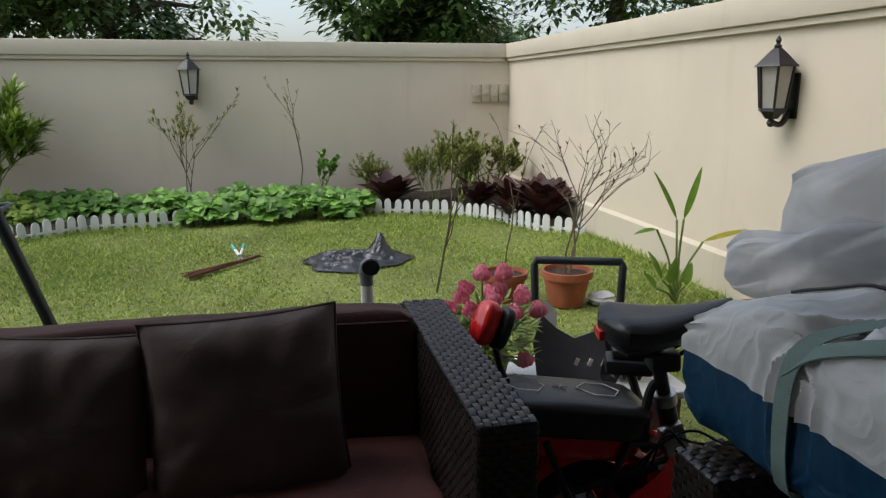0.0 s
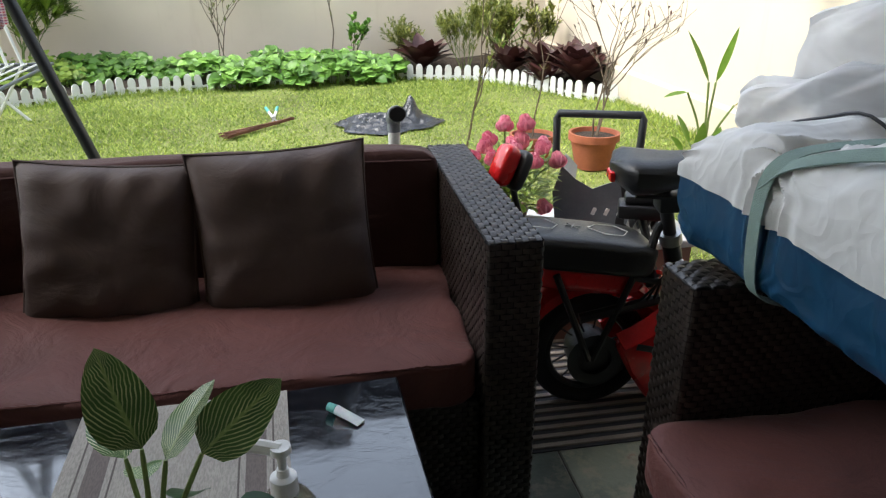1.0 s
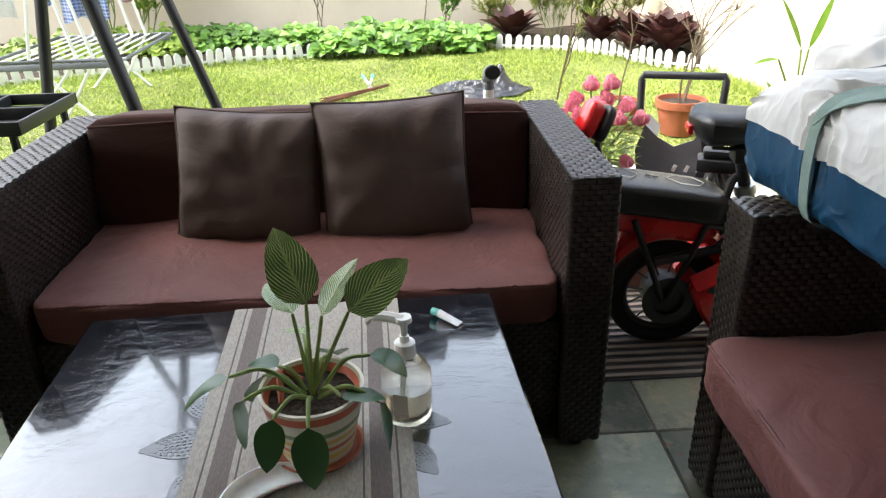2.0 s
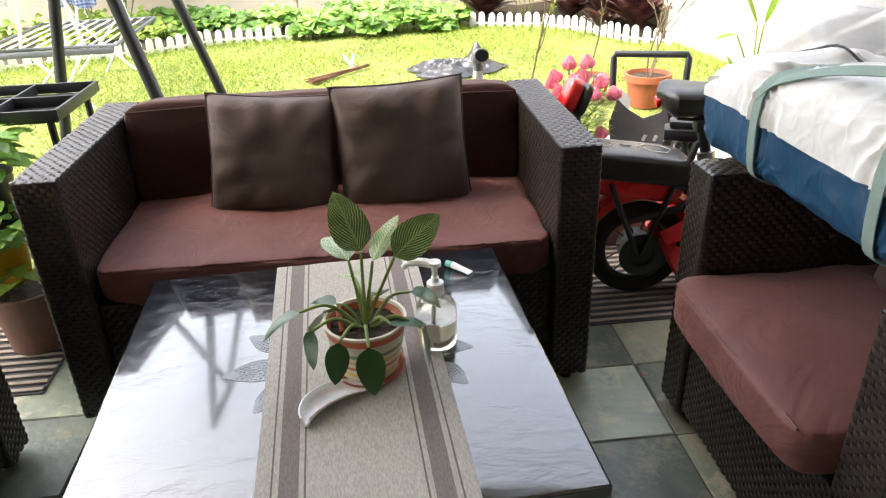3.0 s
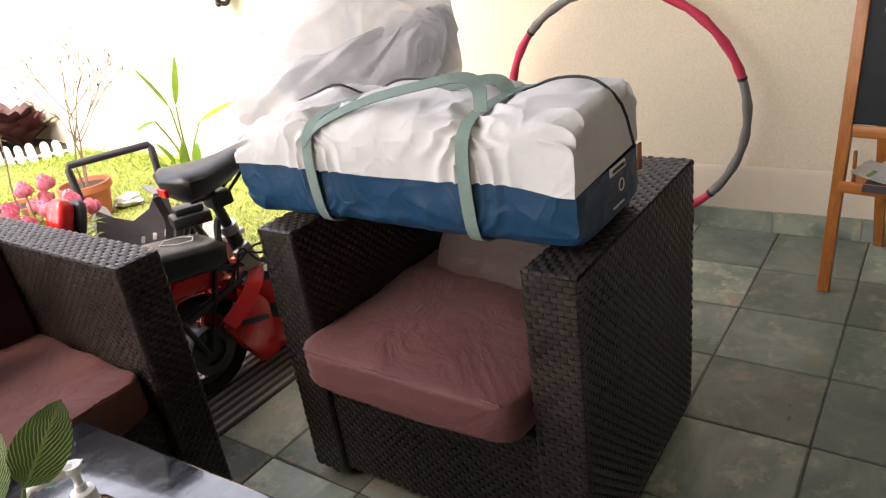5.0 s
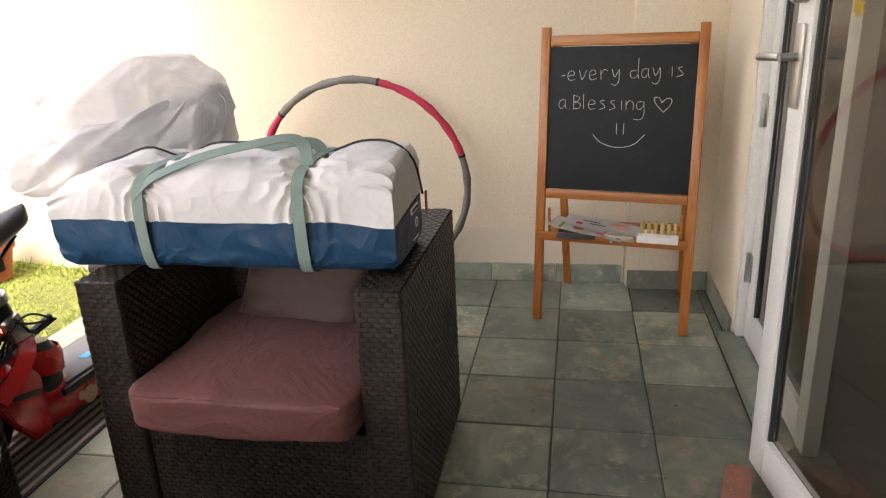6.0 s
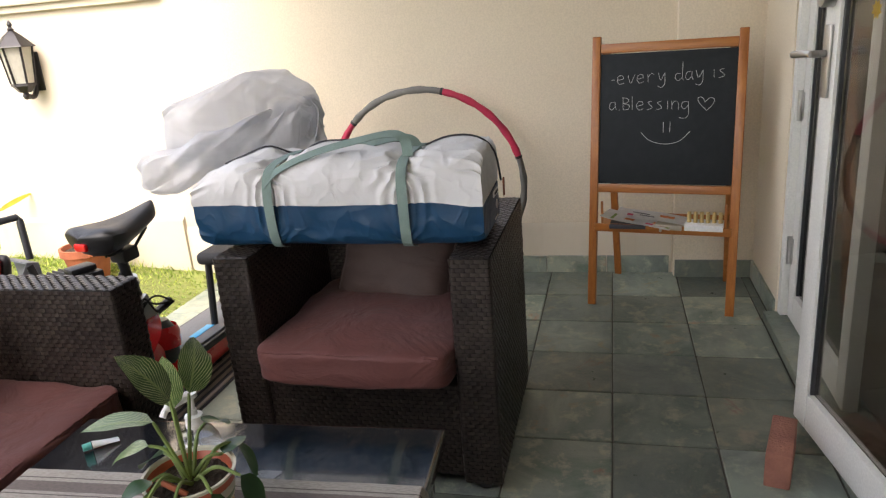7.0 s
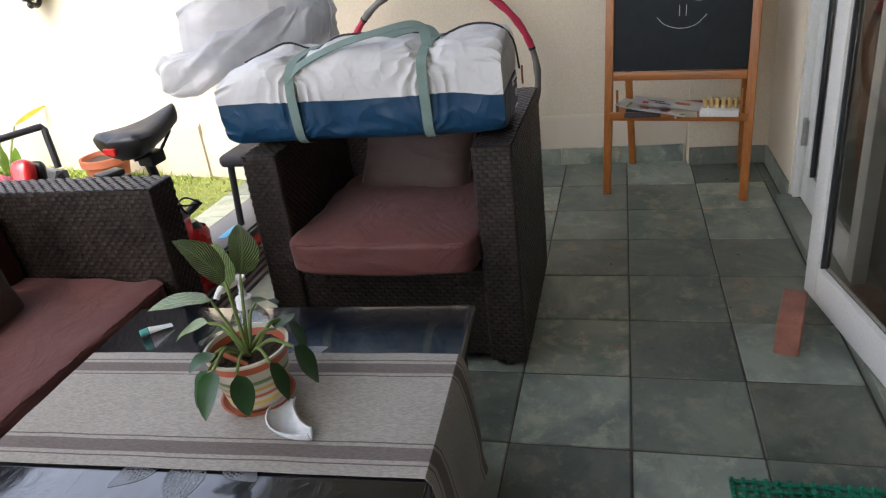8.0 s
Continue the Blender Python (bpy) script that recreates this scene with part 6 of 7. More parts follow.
def house_plant():
    p = thing("potted_plant", "veined green houseplant in a hand-painted striped pot", "plant", pose(-0.216, 0.404, TABLE_Z))
    part("saucer", lathe([(0.0, 0.0), (0.058, 0.0), (0.068, 0.012), (0.064, 0.012), (0.056, 0.004)], 28), TERRACOTTA, p)
    pot = part("pot", moved(lathe([(0.048, 0.0), (0.052, 0.002), (0.066, 0.060), (0.073, 0.100), (0.075, 0.108), (0.070, 0.108), (0.066, 0.096), (0.062, 0.090)], 36, False), Matrix.Translation((0, 0, 0.006))), POTGLAZE, p, "cream pot painted with red, yellow and green stripes")
    soil = lathe([(0.0, 0.098), (0.03, 0.100), (0.066, 0.096)], 24, False)
    for v in soil.verts:
        v.co.z += 0.006 * noise.noise(v.co * 60)
    part("soil", soil, SOIL, pot)
    o = (0.0, 0.0, 0.098)
    up_y = (0, -1, 0.3)
    leaf_stalk(p, o, (0.004, 0.010, 0.240), (-0.34, 0.22, 0.90), 0.115, 0.068, VEINED, (0.1, -1, 0.3), 0.5)
    leaf_stalk(p, o, (0.060, 0.015, 0.222), (0.72, 0.08, 0.66), 0.112, 0.066, VEINED, (-0.3, -1, 0.5), 0.55)
    leaf_stalk(p, o, (-0.020, 0.030, 0.215), (-0.42, 0.85, 0.25), 0.105, 0.055, VEINED, (0, 0, 1), 0.5)
    leaf_stalk(p, o, (0.022, 0.020, 0.215), (0.45, 0.35, 0.72), 0.095, 0.042, VEINED, (-0.6, -0.6, 0.6), 0.3)
    leaf_stalk(p, o, (-0.012, 0.055, 0.165), (-0.3, 0.85, -0.1), 0.070, 0.042, VEINED, (0, 0, 1), 0.7)
    leaf_stalk(p, (-0.01, 0, 0.098), (-0.112, -0.005, 0.138), (-0.8, -0.15, -0.25), 0.085, 0.036, DEEPLEAF, (0, 0, 1), 0.7)
    leaf_stalk(p, (0, -0.01, 0.098), (-0.045, -0.068, 0.110), (-0.15, -0.40, -0.85), 0.075, 0.042, DEEPLEAF, (0, -1, 0.3), 0.2)
    leaf_stalk(p, (0, -0.01, 0.098), (0.005, -0.090, 0.110), (0.05, -0.40, -0.85), 0.085, 0.050, DEEPLEAF, (0, -1, 0.3), 0.2)
    leaf_stalk(p, (0.01, 0, 0.098), (0.085, 0.015, 0.150), (0.8, -0.15, -0.15), 0.066, 0.048, DEEPLEAF, (0, 0, 1), 0.9)
    leaf_stalk(p, (0.01, 0, 0.098), (0.045, -0.038, 0.120), (0.95, -0.10, 0.05), 0.064, 0.034, DEEPLEAF, (0, 0, 1), 0.3)
    leaf_stalk(p, (0.01, -0.01, 0.098), (0.098, -0.040, 0.108), (0.20, -0.15, -0.95), 0.082, 0.034, DEEPLEAF, (1, -0.3, 0.2), 0.2)
    leaf_stalk(p, (-0.01, -0.01, 0.098), (-0.090, -0.030, 0.115), (-0.15, -0.15, -0.95), 0.080, 0.040, DEEPLEAF, (-0.7, -0.7, 0.2), 0.2)
    leaf_stalk(p, (-0.01, 0.01, 0.098), (-0.050, 0.030, 0.128), (-0.75, 0.35, 0.1), 0.055, 0.038, DEEPLEAF, (0, 0, 1), 0.6)
    leaf_stalk(p, (0.0, 0.01, 0.098), (0.02, 0.055, 0.130), (0.1, 0.8, -0.3), 0.070, 0.050, DEEPLEAF, (0, 0, 1), 0.6)
    leaf_stalk(p, (-0.01, -0.01, 0.098), (-0.075, 0.035, 0.110), (-0.45, 0.35, -0.85), 0.070, 0.045, DEEPLEAF, (-0.7, 0.5, 0.4), 0.2)
    part("root_knot", tube(curve_pts([(-0.04, -0.02, 0.10), (-0.045, 0.02, 0.125), (-0.02, 0.035, 0.10)], 5), 0.005, 6), TERRACOTTA, p)
    return p


def pump_bottle():
    b = thing("pump_bottle", "clear plastic hand gel bottle with a white pump", "bottle", pose(-0.082, 0.474, TABLE_Z, 0, 0, 160))
    part("bottle_body", lathe([(0.0, 0.001), (0.034, 0.0), (0.039, 0.006), (0.040, 0.06), (0.038, 0.085), (0.028, 0.102), (0.014, 0.112), (0.013, 0.120)], 28, False), BOTTLE, b, "clear frosted plastic")
    part("gel", lathe([(0.0, 0.003), (0.033, 0.003), (0.0365, 0.01), (0.0372, 0.058), (0.0, 0.058)], 28, False), GEL, b, "pale yellow gel")
    part("dip_tube", tube([(0.002, 0, 0.11), (0.006, 0, 0.008)], 0.003, 6), PUMP, b)
    pump = part("pump_collar", lathe([(0.0, 0.146), (0.007, 0.146), (0.008, 0.136), (0.016, 0.134), (0.017, 0.112), (0.0, 0.112)], 20, False), PUMP, b, "white plastic pump")
    part("pump_head", joined(lathe([(0.0, 0.178), (0.012, 0.178), (0.013, 0.170), (0.006, 0.166), (0.005, 0.146)], 16), tube(curve_pts([(0.0, 0, 0.172), (0.028, 0, 0.174), (0.050, 0, 0.170), (0.060, 0, 0.160)], 5), [0.0085] * 10 + [0.006] * 6, 8)), PUMP, pump)
    part("label_panel", moved(box(-0.012, 0.012, -0.0006, 0.0006, -0.02, 0.02, 0.0002), Matrix.Translation((-0.004, 0.0400, 0.045))), PAPER, b)
    return b


def cream_tube():
    t = thing("cream_tube", "small white cream tube with a teal cap on the table", "tube", pose(-0.006, 0.768, 0.4512, 0, 0, -42) @ Matrix.Scale(0.82, 4))
    bm = bmesh.new()
    rows = []
    for k in range(7):
        s = k / 6
        rows.append([bm.verts.new((-0.015 + 0.062 * s, 0.0105 * math.cos(a) * (1 + 0.25 * s), 0.0105 + 0.0105 * math.sin(a) * (1 - 0.85 * s) - 0.008 * s)) for a in [math.pi * j / 6 for j in range(12)]])
    for p, q in zip(rows, rows[1:]):
        for j in range(12):
            bm.faces.new((p[j], p[(j + 1) % 12], q[(j + 1) % 12], q[j]))
    bm.faces.new(rows[0])
    bm.faces.new(rows[-1])
    part("tube_body", bm, CERAMIC, t)
    part("cap", moved(lathe([(0.0, 0.0), (0.009, 0.0), (0.0095, 0.020), (0.0, 0.020)], 14), Matrix.Translation((-0.037, 0, 0.0105)) @ pose(0, 0, 0, 0, 90, 0)), TEAL, t, "teal screw cap")
    return t


def ceramic_piece():
    """A curved open dish, like a shallow crescent boat."""
    bm = bmesh.new()
    rows = []
    for i in range(15):
        s = i / 14
        a = math.radians(-50 + 100 * s)
        c = Vector((0.085 * math.cos(a) - 0.06, 0.085 * math.sin(a), 0))
        d = Vector((math.cos(a), math.sin(a), 0))
        w = 0.024 * math.sin(math.pi * (0.12 + 0.76 * s)) + 0.006 * (1 - s)
        rows.append([bm.verts.new(c + d * w * math.cos(b) + Vector((0, 0, 0.002 + 0.020 * (1 - math.sin(b)) * (0.5 + 0.5 * s)))) for b in [math.pi * k / 8 for k in range(9)]])
    for p, q in zip(rows, rows[1:]):
        for k in range(8):
            bm.faces.new((p[k], p[k + 1], q[k + 1], q[k]))
    bmesh.ops.recalc_face_normals(bm, faces=bm.faces)
    bmesh.ops.solidify(bm, geom=list(bm.faces), thickness=0.003)
    return single("ceramic_dish", bm, CERAMIC, "small glossy white curved spoon dish on the runner", "dish", m=pose(-0.276, 0.302, TABLE_Z, 0, 0, 130))


house_plant()
pump_bottle()
cream_tube()
ceramic_piece()


# ---- on the easel tray ----
def paper_sheet(m, w, d, label, prints):
    p = thing("printed_sheet", label, "paper", m, group="sheets on the tray")
    bm = bmesh.new()
    g = [[bm.verts.new((-w / 2 + w * i / 10, -d / 2 + d * j / 6, 0.006 * math.sin(i * 0.55 + j * 0.2) * (i / 10))) for j in range(7)] for i in range(11)]
    for i in range(10):
        for j in range(6):
            bm.faces.new((g[i][j], g[i + 1][j], g[i + 1][j + 1], g[i][j + 1]))
    bmesh.ops.solidify(bm, geom=list(bm.faces), thickness=0.0015)
    sheet = part("sheet", bm, PAPER, p)
    for x, y, a, b, mat in prints:
        z = 0.006 * math.sin((x / w + 0.5) * 5.5 + (y / d + 0.5) * 1.2) * (x / w + 0.5)
        part("print_patch", box(x - a, x + a, y - b, y + b, z + 0.0022, z + 0.0032, 0), mat, sheet, smooth=False)
    return p


TRAY = ea.matrix_basis @ Matrix.Translation((0.047 + 0.05, 0, 0.348))
paper_sheet(TRAY @ pose(-0.01, 0.10, 0.030, 0, -12, 84) @ pose(0, 0, 0, 0, 4, 0), 0.30, 0.15, "colourful printed activity sheet lying on the easel tray",
            [(-0.10, 0.03, 0.03, 0.015, ORANGEPRINT), (-0.03, -0.02, 0.02, 0.02, ORANGEPRINT), (0.03, 0.03, 0.02, 0.012, ORANGEPRINT), (-0.135, 0.0, 0.008, 0.06, GREENPRINT), (0.10, 0.0, 0.006, 0.06, GREENPRINT), (0.07, -0.03, 0.02, 0.004, DARKPRINT), (-0.06, 0.05, 0.015, 0.008, PINK)])
paper_sheet(TRAY @ pose(-0.005, 0.04, 0.045, 0, -14, 90) @ pose(0, 0, 0, 0, 6, 0), 0.30, 0.13, "white sheet with small print on the easel tray",
            [(0.02, 0.02, 0.03, 0.004, DARKPRINT), (0.05, -0.01, 0.035, 0.004, DARKPRINT), (0.09, 0.03, 0.012, 0.012, PINK), (-0.06, 0.0, 0.03, 0.015, ORANGEPRINT)])
single("book", box(-0.06, 0.06, -0.075, 0.075, 0, 0.016, 0.002), DARKPRINT, "dark covered thin book on the easel tray", "book", m=TRAY @ pose(-0.02, 0.14, 0.002, 0, 0, 5))
single("picture_book", box(-0.05, 0.05, -0.055, 0.055, 0, 0.022, 0.002), STONETILE, "small grey patterned book on the easel tray", "book", m=TRAY @ pose(-0.02, -0.035, 0.002, 0, 0, -6))


def chalk_box():
    c = thing("chalk_box", "white box of wooden chalk holders in a row", "box", TRAY @ pose(-0.02, -0.17, 0.002))
    part("carton", box(-0.05, 0.05, -0.075, 0.075, 0, 0.026, 0.003), PAPER, c)
    for k in range(6):
        part("peg", moved(lathe([(0.0, 0.05), (0.008, 0.048), (0.009, 0.0)], 10), Matrix.Translation((0.0, -0.062 + 0.0245 * k, 0.022))), BEADS, c)
    return c


chalk_box()

# ---- lawn ----
FENCE_LINE = [(-3.6, 5.05), (-2.75, 5.35), (-2.05, 5.62), (-1.55, 6.0), (-0.84, 6.02), (0.0, 6.18), (0.71, 6.27), (1.45, 6.0), (1.76, 5.62), (1.98, 5.12), (2.27, 4.88)]


def fence_y(x):
    for (x0, y0), (x1, y1) in zip(FENCE_LINE, FENCE_LINE[1:]):
        if x0 <= x <= x1:
            return y0 + (y1 - y0) * (x - x0) / (x1 - x0)
    return 5.0


def ground_z(x, y):
    return lawn_z(y) - 0.01 + 0.018 * noise.noise((x * 1.3, y * 1.3, 0))


def grass():
    """Short blades over the lawn, thicker in tufts, thinner on bare patches."""
    rng = np.random.default_rng(4)
    n = 190000
    x = rng.uniform(-4.6, 2.32, n)
    y = PATIO_Y + 0.02 + (rng.uniform(0, 1, n) ** 0.8) * 4.5
    lim = np.interp(x, [p[0] for p in FENCE_LINE], [p[1] for p in FENCE_LINE])
    patch = np.sin(x * 2.1 + np.sin(y * 1.7) * 1.3) * np.sin(y * 1.9 + np.sin(x * 1.3)) + 0.35 * np.sin(x * 7.3 + y * 3.1)
    keep = (y < lim) & (rng.uniform(-1.0, 1.0, n) < 0.56 - 0.66 * patch * (rng.uniform(0, 1, n) < 0.6))
    x, y, patch = x[keep], y[keep], patch[keep]
    z = np.array([ground_z(a, b) for a, b in zip(x, y)]) - 0.004
    h = rng.uniform(0.010, 0.028, len(x)) * (1 - 0.25 * patch)
    near_edge = np.minimum(np.abs(y - np.interp(x, [p[0] for p in FENCE_LINE], [p[1] for p in FENCE_LINE])), np.minimum(2.33 - x, 9))
    h = h * (1 + 1.5 * np.exp(-(near_edge / 0.12) ** 2))
    a = rng.uniform(0, 6.283, len(x))
    w = rng.uniform(0.003, 0.006, len(x))
    lean = rng.uniform(0.3, 1.6, len(x)) * h
    b = rng.uniform(0, 6.283, len(x))
    p0 = np.stack([x - np.cos(a) * w, y - np.sin(a) * w, z], 1)
    p1 = np.stack([x + np.cos(a) * w, y + np.sin(a) * w, z], 1)
    p2 = np.stack([x + np.cos(b) * lean, y + np.sin(b) * lean, z + h], 1)
    verts = np.stack([p0, p1, p2], 1).reshape(-1, 3)
    ob = new("grass", array_mesh("grass", [(verts, np.arange(len(verts)).reshape(-1, 3))], GRASS))
    return tagged(ob, "short green and yellowing lawn grass", "grass", kind="stuff")


grass()


# ---- picket edging and flower bed ----
def picket_fence():
    f = thing("picket_edging", "low white plastic picket edging round the flower bed", "fence")
    bm = bmesh.new()
    prof = [(-0.030, -0.05), (0.030, -0.05), (0.030, 0.105), (0.024, 0.128), (0.010, 0.142), (-0.010, 0.142), (-0.024, 0.128), (-0.030, 0.105)]
    a = [bm.verts.new((x, -0.006, z)) for x, z in prof]
    b = [bm.verts.new((x, 0.006, z)) for x, z in prof]
    for k in range(len(prof)):
        bm.faces.new((a[k], a[(k + 1) % 8], b[(k + 1) % 8], b[k]))
    bm.faces.new(a)
    bm.faces.new(b[::-1])
    mesh = to_mesh("picket", bm, WHITEPAINT, False)
    for (x0, y0), (x1, y1) in zip(FENCE_LINE, FENCE_LINE[1:]):
        length = math.hypot(x1 - x0, y1 - y0)
        n = max(1, round(length / 0.088))
        ang = math.degrees(math.atan2(y1 - y0, x1 - x0))
        for k in range(n):
            t = (k + 0.5) / n
            x, y = x0 + (x1 - x0) * t, y0 + (y1 - y0) * t
            p = new("picket", mesh)
            p.parent = f
            p.matrix_basis = pose(x, y, ground_z(x, y) + rnd(-0.012, 0.006), rnd(-5, 5), rnd(-5, 5), ang + rnd(-6, 6))
        mid = pose((x0 + x1) / 2, (y0 + y1) / 2, ground_z((x0 + x1) / 2, (y0 + y1) / 2), 0, 0, ang)
        part("rail", moved(box(-length / 2 + 0.003, length / 2 - 0.003, 0.008, 0.014, 0.03, 0.05, 0.002, 1), mid), WHITEPAINT, f)
    return f


picket_fence()
bed = bmesh.new()
xs = [-4.5 + 0.2 * i for i in range(34)] + [2.32]
g = []
for x in xs:
    y0 = fence_y(x) if x > -3.6 else 5.05
    g.append([bed.verts.new((x, y0 + 0.02 + (BACK_Y - y0 - 0.02) * j / 6, lawn_z(y0) + 0.02 + (0.04 + 0.03 * noise.noise((x * 3, j, 0))) * (j > 0))) for j in range(7)])
for i in range(len(xs) - 1):
    for j in range(6):
        bed.faces.new((g[i][j], g[i + 1][j], g[i + 1][j + 1], g[i][j + 1]))
single("flower_bed_soil", bed, SOIL, "dark soil of the flower bed along the wall", "soil", "structure")


def heart_leaf(bm, c, d, up, r):
    """A broad heart-shaped leaf, cupped, with a drooping tip."""
    leaf(bm, c, d, up, r * 2, r * 1.9, rnd(0.3, 0.9), rnd(0.1, 0.3), 4, 0.62)


def leafy_patch(name, spots, label, category, mat, size, count, top):
    bm = bmesh.new()
    for k in range(count):
        cx, cy, rx, ry = random.choice(spots)
        a, rr = rnd(0, 6.283), math.sqrt(rnd(0, 1))
        x, y = cx + rx * rr * math.cos(a), min(BACK_Y - 0.06, cy + ry * rr * math.sin(a))
        dome = top * (1 - 0.55 * rr ** 2) * (0.8 + 0.4 * noise.noise((x * 2.5, y * 2.5, 1)))
        z = 0.10 + dome * rnd(0.35, 1.0) ** 0.6
        b = rnd(0, 6.283)
        heart_leaf(bm, (x, y, z), (math.cos(b), math.sin(b) - 0.5, rnd(-0.35, 0.35)), (rnd(-0.3, 0.3), -0.5 + rnd(-0.3, 0.3), 1), size * rnd(0.55, 1.15))
        if k % 4 == 0:
            s = Vector((x, y, z))
            q = [bm.verts.new(s + Vector(o)) for o in ((-0.003, 0, 0), (0.003, 0, 0), (0.003, 0.01, -0.12), (-0.003, 0.01, -0.12))]
            bm.faces.new(q)
    return single(name, bm, mat, label, category, "stuff", smooth=False)


leafy_patch("creeper_bed", [(-0.35, 6.30, 0.42, 0.34), (0.28, 6.28, 0.42, 0.30), (-0.95, 6.45, 0.5, 0.36), (-1.6, 6.6, 0.4, 0.3), (0.55, 6.35, 0.25, 0.3), (-0.1, 6.55, 0.7, 0.35), (-2.0, 6.45, 0.4, 0.35)], "bed of bright green heart-shaped creeper leaves spilling over the edging", "creeper", GREENLEAF, 0.052, 2300, 0.30)
leafy_patch("creeper_spill", [(-0.12, 5.98, 0.16, 0.12), (0.48, 6.08, 0.15, 0.12), (-0.62, 6.0, 0.2, 0.08)], "green creeper leaves spilling over the white edging", "creeper", GREENLEAF, 0.056, 260, 0.24)
leafy_patch("lime_bed", [(-2.6, 6.2, 0.4, 0.4), (-3.2, 6.0, 0.5, 0.5), (-2.15, 6.2, 0.3, 0.3), (-3.9, 5.9, 0.5, 0.5)], "lime green leafy plants in the bed corner", "plants", LIMELEAF, 0.040, 900, 0.34)


# ---- shrubs ----
def branch(bm, tips, p, d, length, r, depth, spread, up=0.15):
    """Grows a forking twig; collects the ends for leaves."""
    pts, q, dd = [p.copy()], p.copy(), d.copy()
    for k in range(3):
        dd = (dd + Vector((rnd(-1, 1), rnd(-1, 1), rnd(-0.4, 1) * up)) * 0.22).normalized()
        q = q + dd * length / 3
        pts.append(q.copy())
    t = tube(pts, [r, r * 0.88, r * 0.75, r * 0.62], 5)
    me = bpy.data.meshes.new("tmp")
    t.to_mesh(me)
    t.free()
    bm.from_mesh(me)
    bpy.data.meshes.remove(me)
    tips.append((q.copy(), dd.copy(), depth))
    if depth:
        for k in range(2 + (random.random() < 0.5)):
            nd = (dd + Vector((rnd(-1, 1), rnd(-1, 1), rnd(-0.3, 0.8))) * spread).normalized()
            branch(bm, tips, pts[2] if k else q, nd, length * rnd(0.6, 0.85), r * 0.62, depth - 1, spread, up)


def shrub(name, label, x, y, z, height, depth, spread, leaf_mat, leaf_len, leaf_w, per_tip, stems=1, bark=TWIG, r=0.006, group=""):
    s = thing(name, label, "shrub", pose(x, y, z), group=group)
    wood, tips = bmesh.new(), []
    for k in range(stems):
        a = rnd(0, 6.283)
        branch(wood, tips, Vector((math.cos(a), math.sin(a), 0)) * 0.02 * (stems > 1), Vector((math.cos(a) * 0.22 * (stems > 1) + rnd(-0.08, 0.08), math.sin(a) * 0.22 * (stems > 1), 1)).normalized(), height * 0.42, r, depth, spread)
    part("branching", wood, bark, s, "thin forking twigs")
    bm = bmesh.new()
    for p, d, dep in tips:
        for k in range(per_tip if dep < 2 else per_tip // 2):
            v = (d + Vector((rnd(-1, 1), rnd(-1, 1), rnd(-0.6, 0.8)))).normalized()
            leaf(bm, p - d * rnd(0, 0.05), v, (0, 0, 1), leaf_len * rnd(0.6, 1.2), leaf_w, 0.4, 0.2, 3)
    if per_tip:
        tagged(part("foliage", bm, leaf_mat, s), kind="stuff")
    return s


random.seed(11)
shrub("bed_shrub", "slender shrub with sparse olive leaves against the wall", -0.86, 6.85, 0.14, 1.05, 3, 0.45, SHRUBLEAF, 0.055, 0.014, 7, 3)
shrub("bed_shrub", "thin forking shrub with few leaves against the wall", 0.14, 6.75, 0.14, 1.20, 3, 0.40, SHRUBLEAF, 0.045, 0.012, 4, 1, r=0.008)
shrub("leafy_sprig", "bushy green sprig rising from the creeper bed", 0.36, 6.6, 0.16, 0.50, 2, 0.5, GREENLEAF, 0.07, 0.04, 7, 2)
shrub("feathery_shrub", "feathery yellow-green shrub behind the edging", 1.35, 6.28, 0.12, 0.62, 3, 0.60, SHRUBLEAF, 0.05, 0.007, 22, 9, STEM, 0.003)
shrub("feathery_shrub", "feathery yellow-green shrub by the wall corner", 1.62, 6.30, 0.12, 0.66, 3, 0.60, SHRUBLEAF, 0.05, 0.009, 22, 8, STEM, 0.003)
shrub("feathery_shrub", "pale dry flowering shrub by the wall", 0.85, 6.8, 0.14, 0.42, 3, 0.8, SHRUBLEAF, 0.03, 0.010, 16, 10, STEM, 0.003)
shrub("dark_shrub", "leafy olive shrub in the bed corner", 1.90, 6.35, 0.12, 0.62, 3, 0.5, SHRUBLEAF, 0.05, 0.022, 16, 7)
shrub("tall_cassava", "tall light green plant with drooping narrow leaves", -2.80, 6.55, 0.14, 1.15, 3, 0.5, LIMELEAF, 0.18, 0.034, 22, 5, STEM, 0.009)
shrub("tall_cassava", "tall light green plant with narrow leaves by the wall", -2.45, 6.50, 0.14, 0.95, 3, 0.45, LIMELEAF, 0.16, 0.030, 20, 4, STEM, 0.008)


def rosette(name, label, m, count, length, width, mat):
    r = thing(name, label, "plant", m)
    for k in range(count):
        a, e = k * 2.39996, 0.55 + 1.3 * (k / count)
        bm = bmesh.new()
        leaf(bm, (0.02 * math.cos(a), 0.02 * math.sin(a), 0.02), (math.cos(a), math.sin(a), e * 1.3), (0, 0, 1), length * rnd(0.8, 1.1), width, 0.6, 0.25, 6, 0.85)
        part("leaf", bm, mat, r)
    return r


